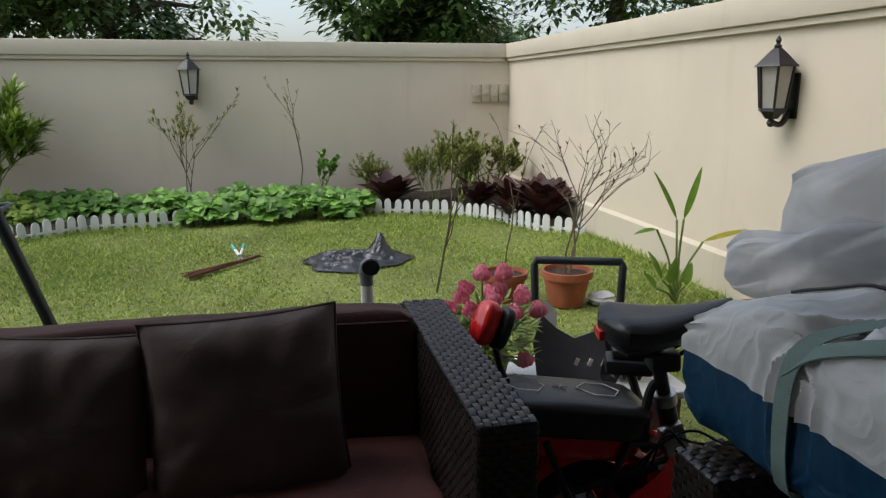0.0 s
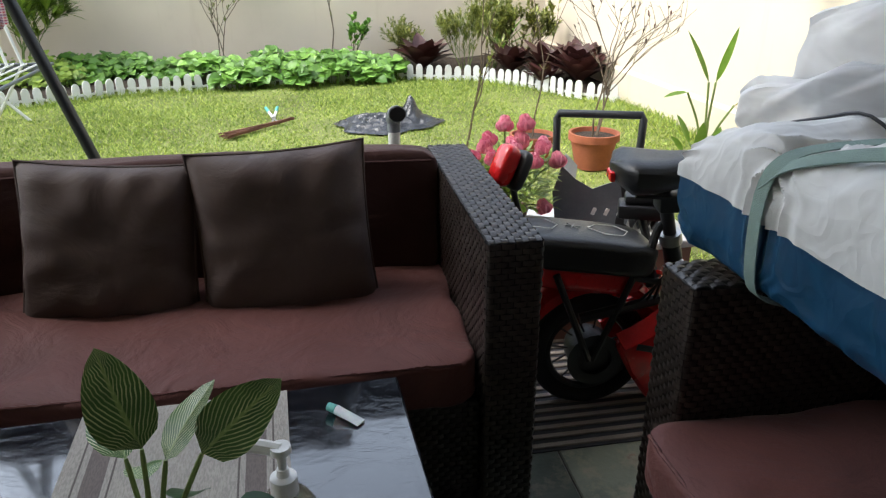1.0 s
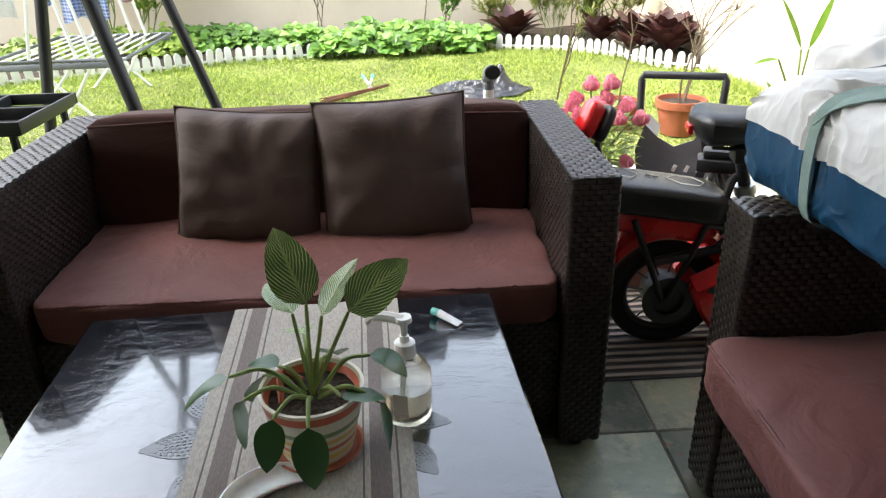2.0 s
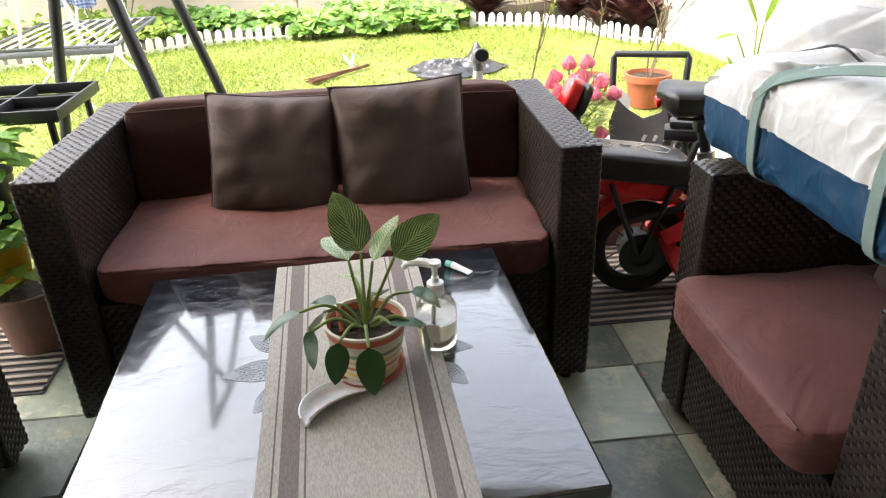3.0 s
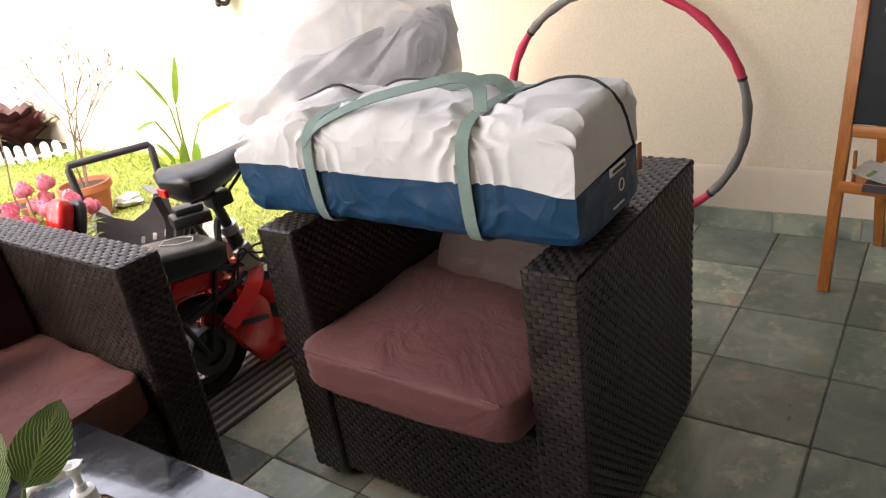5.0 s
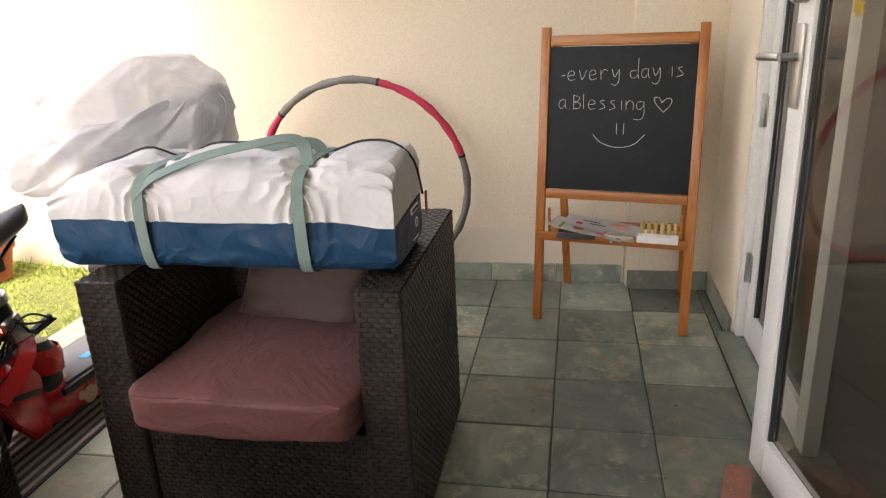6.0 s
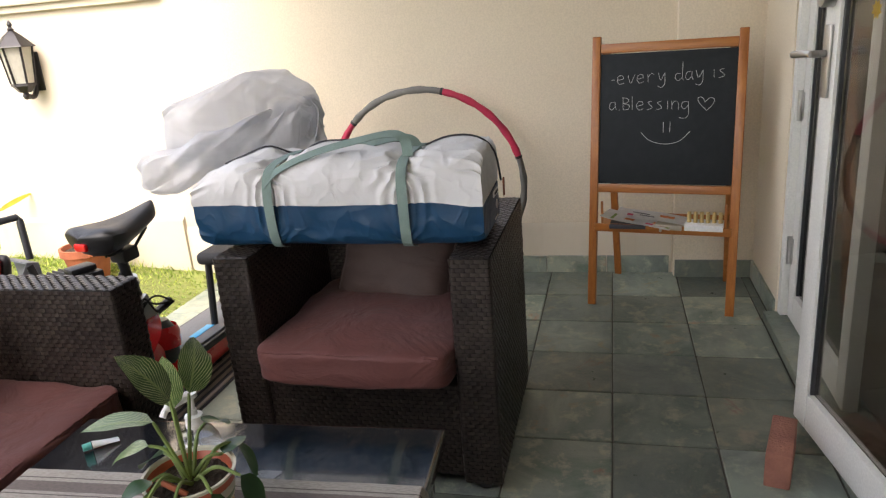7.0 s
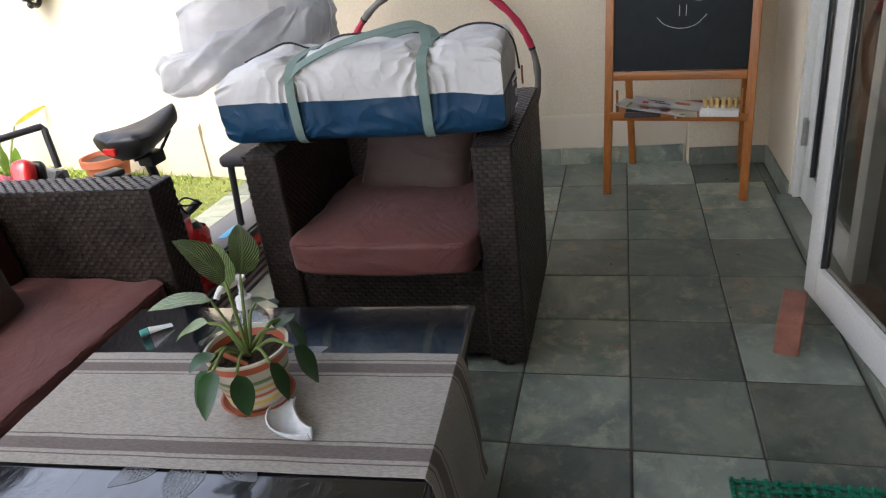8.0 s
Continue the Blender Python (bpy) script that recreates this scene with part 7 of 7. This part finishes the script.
rosette("bromeliad", "dark maroon bromeliad rosette behind the edging", pose(0.98, 6.42, 0.14), 24, 0.36, 0.15, MAROON)
rosette("bromeliad", "dark maroon bromeliad rosette by the side wall", pose(1.98, 5.75, 0.16), 24, 0.36, 0.12, MAROON)
rosette("bromeliad", "dark maroon bromeliad rosette by the side wall", pose(2.12, 5.36, 0.15), 24, 0.34, 0.12, MAROON)
rosette("bromeliad", "dark maroon bromeliad rosette in the bed corner", pose(1.72, 6.02, 0.15), 20, 0.32, 0.11, MAROON)
rosette("bromeliad", "dark maroon bromeliad rosette by the side wall", pose(2.18, 5.62, 0.2), 22, 0.36, 0.12, MAROON)
rosette("bromeliad", "low dark bromeliad behind the edging", pose(1.86, 5.50, 0.12), 18, 0.24, 0.09, MAROON)
rosette("strap_plant", "small green strap-leaved plant in the bed corner", pose(1.80, 6.70, 0.25), 10, 0.45, 0.05, HELICONIA)


def heliconia(x, y):
    z = ground_z(x, y)
    h = thing("heliconia", "young heliconia with upright paddle leaves by the wall", "plant", pose(x, y, z))
    def blade(top, along, up, length, width, mat, droop=0.2):
        bm = bmesh.new()
        leaf(bm, top, along, up, length, width, droop, 0.2, 8, 0.8)
        lf = part("leaf", bm, mat, h)
        part("stalk", tube(curve_pts([(0, 0, 0), (top[0] * 0.35, top[1] * 0.4, top[2] * 0.55), top], 6), [0.010] * 6 + [0.006] * 7, 7), STEM, lf)
    blade((-0.02, 0, 0.45), (-0.42, 0.05, 0.9), (0.35, -1, 0.3), 0.29, 0.034, HELICONIA)
    blade((0.02, 0, 0.45), (0.36, 0.1, 0.9), (-0.4, -1, 0.3), 0.30, 0.038, HELICONIA)
    blade((0.13, -0.02, 0.33), (0.95, -0.2, 0.32), (-0.2, -0.5, 0.9), 0.27, 0.036, YELLOWLEAF, 0.25)
    blade((-0.12, 0.02, 0.40), (-0.9, 0.0, 0.0), (0, -0.4, 0.9), 0.13, 0.032, HELICONIA, 0.5)
    blade((-0.10, -0.03, 0.14), (-0.45, -0.1, 0.85), (0.7, -0.8, 0.2), 0.19, 0.055, HELICONIA)
    blade((-0.07, -0.05, 0.12), (0.12, -0.15, 0.9), (0.2, -1, 0.2), 0.14, 0.07, HELICONIA)
    blade((0.04, -0.03, 0.10), (0.1, -0.1, 0.9), (-0.8, -0.6, 0.2), 0.13, 0.05, HELICONIA)
    blade((-0.14, -0.05, 0.10), (-0.5, -0.1, 0.6), (0.5, -0.7, 0.4), 0.13, 0.05, HELICONIA)
    return h


heliconia(2.0, 3.16)


# ---- pots ----
def terracotta_pot(x, y, r, h, label, z=None):
    p = thing("terracotta_pot", label, "pot", pose(x, y, ground_z(x, y) if z is None else z), group="terracotta pots")
    part("pot", lathe([(r * 0.62, 0.0), (r * 0.66, 0.002), (r * 0.9, h * 0.78), (r, h * 0.8), (r, h), (r * 0.9, h), (r * 0.86, h * 0.86)], 28, False), TERRACOTTA, p, "orange terracotta with a thick rim")
    part("potting_soil", lathe([(0.0, h * 0.89), (r * 0.87, h * 0.88)], 20, False), SOIL, p)
    return p


random.seed(5)
terracotta_pot(1.42, 3.26, 0.135, 0.19, "terracotta pot holding a bare twiggy shrub")
shrub("bare_shrub", "nearly bare twiggy shrub with seed pods in a pot", 1.42, 3.26, ground_z(1.42, 3.26) + 0.16, 0.86, 3, 0.75, MAROON, 0.040, 0.010, 1, 3, TWIG, 0.006)
terracotta_pot(1.13, 3.42, 0.125, 0.16, "terracotta pot holding a thin sapling")
shrub("thin_sapling", "thin-stemmed sapling with a light leafy top in a pot", 1.13, 3.42, ground_z(1.13, 3.42) + 0.13, 0.95, 2, 0.25, SHRUBLEAF, 0.04, 0.012, 5, 1, TWIG, 0.005)
terracotta_pot(2.08, 2.56, 0.135, 0.20, "empty terracotta pot on the grass by the wall")
shrub("lawn_sapling", "slender sapling with fine leaves growing in the lawn", 0.80, 3.62, ground_z(0.8, 3.62), 0.98, 2, 0.35, SHRUBLEAF, 0.04, 0.010, 9, 1, TWIG, 0.007)
crumple = bmesh.new()
bmesh.ops.create_icosphere(crumple, subdivisions=3, radius=0.07)
for v in crumple.verts:
    v.co += noise.noise_vector(v.co * 22) * 0.03
    v.co.z *= 0.5
single("crumpled_wrapper", crumple, MARBLE, "crumpled pale plastic wrapper beside the pots", "wrapper", m=pose(1.60, 3.22, ground_z(1.6, 3.2) + 0.03))


# ---- things lying on the lawn ----
def plastic_sheet():
    bm = bmesh.new()
    n, m = 72, 36
    rows = []
    for i in range(n):
        a = 2 * math.pi * i / n
        rim = 0.33 * (1 + 0.12 * math.sin(3 * a + 1) + 0.06 * math.sin(7 * a))
        rows.append([])
        for j in range(m + 1):
            s = j / m
            x, y = rim * s * math.cos(a) * 1.05, rim * s * math.sin(a) * 0.80
            z = 0.012 + (1 - s) * 0.035 + 0.060 * (0.4 - abs(noise.noise((x * 10, y * 14, 3)))) + 0.028 * (0.3 - abs(noise.noise((x * 26, y * 26, 1)))) + 0.13 * math.exp(-(((x - 0.17) / 0.055) ** 2 + ((y - 0.03) / 0.06) ** 2))
            rows[-1].append(bm.verts.new((x, y, max(0.004, z * (1 - s ** 6)))))
    for i in range(n):
        for j in range(m):
            a, b = rows[i], rows[(i + 1) % n]
            bm.faces.new((a[j], a[j + 1], b[j + 1], b[j]))
    bmesh.ops.remove_doubles(bm, verts=bm.verts, dist=0.0005)
    return single("black_plastic_sheet", bm, BINBAG, "crumpled black plastic sheet lying on the lawn", "plastic sheet", m=pose(0.43, 4.40, ground_z(0.43, 4.4) + 0.012))


plastic_sheet()


def shears():
    s = thing("garden_shears", "garden shears with teal and white grips on the lawn", "shears", pose(-0.315, 4.72, ground_z(-0.3, 4.7) + 0.02, 0, 0, 6) @ Matrix.Scale(0.7, 4))
    for k in (-1, 1):
        arm = part("grip", tube([(0.005 * k, -0.02, 0.01), (0.045 * k, 0.14, 0.05)], 0.014, 8), PUMP, s, "white and teal grip")
        part("grip_end", tube([(0.036 * k, 0.10, 0.042), (0.056 * k, 0.20, 0.065)], 0.016, 8), TEAL, arm)
        part("blade", moved(box(-0.010, 0.010, -0.18, 0.0, 0.0, 0.005, 0.001), Matrix.Translation((0, -0.01, 0.005)) @ pose(0, 0, 0, 0, 0, 6 * k)), STEEL, s)
    return s


shears()


def twig_broom():
    b = thing("twig_broom", "bundle of reddish brown broom twigs on the lawn", "broom", pose(-0.38, 4.44, ground_z(-0.38, 4.44) + 0.015, 0, 0, 47))
    for k in range(26):
        o = rnd(-0.02, 0.02)
        part("twig", tube([(-0.32 + rnd(0, 0.05), o * 2.6, rnd(0.0, 0.025)), (0.0, o, rnd(0.005, 0.025)), (0.30 - rnd(0, 0.08), o * 0.6, rnd(0.005, 0.02))], 0.004, 4), BROOM, b)
    return b


twig_broom()


# ---- wall lanterns and plaque ----
def wall_lantern(m, label):
    l = thing("wall_lantern", label, "lamp", m, group="wall lanterns")
    # local: wall at y=0, lantern stands out towards -y, z up, origin at mid height
    hexa = [(math.cos(math.radians(60 * k + 30)), math.sin(math.radians(60 * k + 30))) for k in range(6)]
    def prism(r0, z0, r1, z1):
        bm = bmesh.new()
        a = [bm.verts.new((r0 * x, -0.105 + r0 * y, z0)) for x, y in hexa]
        b = [bm.verts.new((r1 * x, -0.105 + r1 * y, z1)) for x, y in hexa]
        for k in range(6):
            bm.faces.new((a[k], a[(k + 1) % 6], b[(k + 1) % 6], b[k]))
        bm.faces.new(a[::-1])
        bm.faces.new(b)
        return bm
    part("glass", prism(0.058, -0.10, 0.080, 0.088), FROST, l, "frosted glass panes")
    for k, (x, y) in enumerate(hexa):
        part("corner_bar", tube([(0.060 * x, -0.105 + 0.060 * y, -0.10), (0.083 * x, -0.105 + 0.083 * y, 0.09)], 0.006, 6), LANTERN, l)
    part("roof", joined(prism(0.105, 0.088, 0.098, 0.098), prism(0.095, 0.098, 0.045, 0.150), prism(0.045, 0.15, 0.018, 0.172)), LANTERN, l, "dark domed roof")
    part("finial", moved(lathe([(0.014, 0.17), (0.018, 0.182), (0.008, 0.192), (0.014, 0.206), (0.004, 0.226), (0.0, 0.228)], 12), Matrix.Translation((0, -0.105, 0))), LANTERN, l)
    part("base", joined(prism(0.066, -0.115, 0.064, -0.10), prism(0.030, -0.15, 0.058, -0.115)), LANTERN, l)
    part("scroll", joined(moved(lathe([(0.0, -0.19), (0.012, -0.185), (0.02, -0.17), (0.012, -0.15)], 12), Matrix.Translation((0, -0.105, 0))), tube(curve_pts([(0, -0.105, -0.165), (0, -0.05, -0.175), (0, -0.008, -0.11)], 6), 0.014, 8)), LANTERN, l)
    part("wall_plate", box(-0.045, 0.045, -0.012, -0.001, -0.15, 0.06, 0.004), LANTERN, l)
    return l


wall_lantern(pose(-0.80, BACK_Y, 1.28) @ Matrix.Scale(1.15, 4), "black metal wall lantern with frosted panes on the garden wall")
wall_lantern(pose(WALL_X, 2.865, 1.210, 0, 0, -90), "black metal wall lantern with frosted panes on the side wall")


def stone_plaque():
    p = thing("stone_plaque", "carved beige stone relief plaque high on the wall corner", "plaque", pose(2.145, BACK_Y, 1.155))
    for k in range(4):
        x = -0.1425 + 0.095 * k
        t = part("relief_tile", box(x - 0.044, x + 0.044, -0.045, -0.001, -0.09, 0.09, 0.006), STONETILE, p)
        part("relief_leaf", joined(*[tube([(x - 0.03, -0.047, -0.05 + 0.02 * i + 0.035 * (k % 2)), (x + 0.03, -0.047, 0.0 - 0.02 * i + 0.02 * (k % 2))], 0.007, 5) for i in range(3)]), STONETILE, t)
    return p


stone_plaque()


# ---- pipe behind the sofa ----
def pipe_spout():
    p = thing("pipe_spout", "upright grey plastic pipe with an open black elbow", "pipe", pose(0.196, 1.74, 0) @ Matrix.Diagonal((1, 1, 0.905, 1)))
    part("pipe", tube([(0, 0, 0), (0, 0, 0.775)], 0.017, 12), WHITEPAINT, p, "pale grey plastic pipe")
    el = part("elbow", tube(curve_pts([(0, 0, 0.765), (0, 0.0, 0.80), (0.004, -0.022, 0.825), (0.006, -0.045, 0.83)], 5), [0.018] * 5 + [0.021] * 5 + [0.025] * 6, 14), GREYPLASTIC, p)
    # flat black disc in place of the shade inside the elbow
    part("opening_shade", moved(lathe([(0.0, 0.0), (0.022, 0.0), (0.022, 0.003), (0.0, 0.003)], 16), Matrix.Translation((0.006, -0.046, 0.83)) @ pose(0, 0, 0, 90, 0, 0)), RUBBER, el, "black disc painting the dark inside of the open end")
    return p


pipe_spout()


# ---- swing frame, airer and laundry ----
def swing_frame():
    s = thing("swing_frame", "dark steel tube swing frame standing behind the sofa", "frame")
    part("leg", tube([(-1.55, 2.38, -0.02), (-1.18, 2.30, 1.90)], 0.022, 12), DARKSTEEL, s)
    part("leg", tube([(-0.735, 1.72, 0.0), (-1.21, 1.90, 1.90)], 0.022, 12), DARKSTEEL, s)
    part("leg", tube([(-0.66, 2.42, -0.02), (-1.20, 2.32, 1.90)], 0.020, 12), DARKSTEEL, s)
    part("top_beam", tube([(-1.19, 1.80, 1.90), (-1.19, 2.45, 1.90)], 0.026, 12), DARKSTEEL, s)
    return s


swing_frame()


def airer():
    a = thing("clothes_airer", "white folding clothes airer on the lawn", "airer", pose(-2.14, 4.50, 0.07, 0, 0, 2))
    W, D, H = 0.40, 0.55, 0.40
    part("wing_frame", tube([(-W, -D, H), (W, -D, H), (W, D, H), (-W, D, H)], 0.011, 8, closed=True), GREYPLASTIC, a)
    for k in range(9):
        x = -W + 0.08 * (k + 1)
        part("rod", tube([(x, -D, H + 0.004), (x, D, H + 0.004)], 0.006, 6), WHITEPAINT, a)
    for sx in (-1, 1):
        part("side_plate", box(-W + 0.02, W - 0.02, sx * D - 0.010, sx * D + 0.010, H - 0.05, H - 0.012, 0.008), GREYPLASTIC, a)
        for x0, x1 in ((-0.26, 0.20), (0.20, -0.26), (-0.05, 0.36)):
            part("leg", tube([(x0, sx * D, 0.0), (x1 * 0.6, sx * (D - 0.01), H), (x1 * 0.2 + x0 * 0.2, sx * (D - 0.02), 1.15)], 0.011, 8), WHITEPAINT, a)
        part("upper_rail", tube([(-W, sx * (D - 0.02), 1.15), (W, sx * (D - 0.02), 1.15)], 0.010, 8), WHITEPAINT, a)
    for k in range(5):
        x = -W + 0.2 * k
        part("upper_rod", tube([(x, -D + 0.02, 1.155), (x, D - 0.02, 1.155)], 0.006, 6), WHITEPAINT, a)
    return a


airer()


def hanging_cloth(m, w, h, mat, label, seed):
    bm = bmesh.new()
    n, k = 18, 16
    rows = []
    for i in range(n + 1):
        u = i / n
        rows.append([bm.verts.new(((u - 0.5) * w * (1 - 0.10 * (1 - j / k)), 0.028 * math.sin(u * 17 + seed) * (0.25 + j / k) + 0.02 * noise.noise((u * 5, j * 0.3, seed)), -h * j / k - 0.02 * math.sin(u * 9 + seed) * (j / k))) for j in range(k + 1)])
    for a, b in zip(rows, rows[1:]):
        for j in range(k):
            bm.faces.new((a[j], a[j + 1], b[j + 1], b[j]))
    bmesh.ops.recalc_face_normals(bm, faces=bm.faces)
    bmesh.ops.solidify(bm, geom=list(bm.faces), thickness=0.003)
    return single("hanging_cloth", bm, mat, label, "laundry", group="laundry on the airer", m=m)


hanging_cloth(pose(-2.07, 4.40, 1.222, 0, 0, 10), 0.29, 0.57, PLAIDBLUE, "blue plaid shirt hanging on the airer", 1.0)
hanging_cloth(pose(-2.30, 4.42, 1.222, 0, 0, 25), 0.14, 0.46, PLAIDBLUE, "dark blue checked cloth hanging on the airer", 3.0)
hanging_cloth(pose(-1.84, 4.45, 1.222, 0, 0, 8), 0.18, 0.46, PLAIDRED, "red and navy plaid cloth hanging on the airer", 2.0)
hanging_cloth(pose(-2.52, 4.10, 1.222, 0, 0, -6), 0.34, 0.52, STRIPEDCLOTH, "pale striped shirt hanging on the airer", 4.0)


# ---- at the far end of the sofa ----
def seed_tray():
    t = thing("plant_shelf", "black plastic shelf tray beside the sofa", "shelf", pose(-1.41, 1.72, 0.02))
    part("tray_base", box(-0.30, 0.28, -0.19, 0.17, 0.632, 0.640, 0.002), BLACKPLASTIC, t)
    for x0, x1, y0, y1 in ((-0.31, 0.29, -0.20, -0.191), (-0.31, 0.29, 0.171, 0.18), (-0.31, -0.301, -0.19, 0.17), (0.281, 0.29, -0.19, 0.17), (-0.12, -0.112, -0.19, 0.17), (0.08, 0.088, -0.19, 0.17), (-0.30, 0.28, -0.02, -0.012)):
        part("rib", box(x0, x1, y0, y1, 0.6405, 0.675, 0.002), DARKSTEEL, t)
    for sx in (-0.27, 0.25):
        for sy in (-0.17, 0.15):
            part("leg", tube([(sx, sy, 0), (sx, sy, 0.631)], 0.012, 8), DARKSTEEL, t)
    return t


seed_tray()


def bucket(name, m, r, h, mat, label, leaf_mat):
    b = thing(name, label, "plant pot", m)
    part("pot", lathe([(r * 0.8, 0.0), (r * 0.82, 0.003), (r, h * 0.95), (r * 1.04, h), (r * 0.95, h), (r * 0.93, h * 0.88)], 26, False), mat, b)
    part("potting_soil", lathe([(0.0, h * 0.9), (r * 0.94, h * 0.89)], 18, False), SOIL, b)
    bm = bmesh.new()
    for k in range(60):
        a, rr = rnd(0, 6.28), r * math.sqrt(rnd(0, 1)) * 1.25
        heart_leaf(bm, (rr * math.cos(a), rr * math.sin(a), h + rnd(0.0, 0.12)), (math.cos(a), math.sin(a), rnd(-0.2, 0.5)), (0, 0, 1), rnd(0.02, 0.045))
    tagged(part("foliage", bm, leaf_mat, b, "fresh green leaves"), kind="stuff")
    return b


bucket("yellow_pot", pose(-1.30, 1.30, 0.245), 0.085, 0.13, YELLOWPOT, "small yellow plastic plant pot", GREENLEAF)
bucket("brown_planter", pose(-1.27, 1.33, 0.011), 0.11, 0.20, BROWNSIDE, "brown planter box with green seedlings", LIMELEAF)
bucket("green_planter", pose(-1.36, 1.42, 0.40), 0.10, 0.14, BLACKPLASTIC, "black pot of fresh green leaves", GREENLEAF)
stand = thing("pot_stand", "dark steel plant stand", "stand", pose(-1.36, 1.42, 0.0))
part("top_ring", tube([(0.09 * math.cos(k * 0.628), 0.09 * math.sin(k * 0.628), 0.392) for k in range(10)], 0.007, 6, closed=True), DARKSTEEL, stand)
part("plate", lathe([(0.0, 0.395), (0.085, 0.395), (0.085, 0.3995), (0.0, 0.3995)], 18), DARKSTEEL, stand)
for k in range(3):
    part("leg", tube([(0.09 * math.cos(k * 2.09), 0.09 * math.sin(k * 2.09), 0.392), (0.11 * math.cos(k * 2.09), 0.11 * math.sin(k * 2.09), 0.011)], 0.006, 6), DARKSTEEL, stand)


# ---- trees beyond the wall ----
def tree(x, y, trunk_r, height, crown, mat, label, count, leaf_len, leaf_w, lean=0.0, low=0.35):
    t = thing("tree", label, "tree", pose(x, y, 0))
    pts = [(0, 0, 0), (lean * 0.3, 0.05, height * 0.3), (lean * 0.7, 0, height * 0.6), (lean, 0, height * 0.92)]
    trunk = part("trunk", tube(curve_pts(pts, 5), [trunk_r * (1.15 - 0.75 * k / 15) for k in range(16)], 10), BARK, t)
    bm = bmesh.new()
    limbs = []
    for k in range(9):
        a, z = k * 2.4, height * rnd(low, 0.85)
        f = z / height
        base = Vector((lean * f, 0, z))
        tip = base + Vector((math.cos(a), math.sin(a), rnd(0.1, 0.6))) * crown * rnd(0.6, 1.0)
        limbs.append((base, tip))
        part("limb", tube(curve_pts([base, (base + tip) / 2 + Vector((0, 0, 0.1 * crown)), tip], 4), [trunk_r * 0.45 * (1 - 0.09 * i) for i in range(9)], 6), BARK, trunk)
    clumps = []
    for base, tip in limbs:
        for k in range(6):
            clumps.append((base + (tip - base) * rnd(0.3, 1.1) + Vector((rnd(-1, 1), rnd(-1, 1), rnd(-0.9, 0.6))) * crown * 0.35, crown * rnd(0.16, 0.32)))
    for k in range(int(count * 2.6)):
        c, r = clumps[k % len(clumps)]
        v = Vector((random.gauss(0, 1), random.gauss(0, 1), random.gauss(0, 0.8)))
        p = c + v * r * 0.62
        leaf(bm, p, (v.x + rnd(-0.5, 0.5), v.y + rnd(-0.5, 0.5), rnd(-0.9, 0.2)), (0, 0, 1), leaf_len * rnd(0.6, 1.2), leaf_w * 1.25, 0.5, 0.15, 2)
    tagged(part("crown", bm, mat, t, "uneven leafy crown"), kind="stuff")
    return t


random.seed(21)
tree(-1.75, 9.2, 0.13, 3.5, 1.15, TREELEAF, "tall tree with a brown trunk and green crown beyond the wall", 2600, 0.16, 0.055, -0.25, 0.30)
tree(-3.6, 9.4, 0.12, 3.2, 1.6, TREELEAF, "leafy green tree beyond the wall", 3000, 0.16, 0.055, 0.2, 0.26)
tree(-5.6, 9.6, 0.12, 3.2, 1.5, TREELEAF, "leafy green tree beyond the wall", 2200, 0.16, 0.055, 0.2, 0.26)
tree(1.65, 9.5, 0.11, 3.3, 1.15, TREELEAF, "dark-trunked tree with hanging leaves beyond the wall", 2400, 0.19, 0.065, 0.05, 0.30)
tree(2.0, 10.1, 0.13, 3.5, 1.2, TREELEAF, "dark-trunked tree beyond the wall corner", 1800, 0.19, 0.065, 0.1, 0.34)
tree(4.3, 9.2, 0.17, 3.6, 1.3, TREELEAF, "thick-trunked tree beyond the side wall", 1800, 0.15, 0.06, 0.35, 0.34)
tree(3.7, 12.5, 0.1, 2.6, 1.2, TREELEAF, "small dense tree beyond the wall corner", 2200, 0.14, 0.06, 0.0, 0.30)
tree(2.8, 10.8, 0.07, 2.9, 0.55, YELLOWTREE, "slim yellow-green tree beyond the wall corner", 700, 0.16, 0.035, 0.0, 0.35)
tree(6.2, 9.5, 0.12, 2.7, 0.9, TREELEAF, "tree with drooping fronds beyond the side wall", 700, 0.22, 0.05, 0.1, 0.5)


def far_hedge():
    """A far belt of woods that closes the view low behind the walls."""
    bm = bmesh.new()
    for k in range(5200):
        x = rnd(-34, 34)
        h = 1.9 + 0.8 * noise.noise((x * 0.25, 0, 0)) + 0.5 * noise.noise((x * 0.9, 3, 0))
        p = (x, 24 + rnd(-1.5, 2.5), rnd(0.2, 1.0) ** 0.7 * max(0.6, h))
        leaf(bm, p, (rnd(-1, 1), rnd(-1, 0.2), rnd(-0.6, 0.6)), (0, 0, 1), rnd(0.3, 0.6), 0.24, 0.4, 0.15, 2)
    return single("far_woods", bm, TREELEAF, "low belt of far green woods", "woods", "stuff", smooth=False)


far_hedge()
patio_tiles()
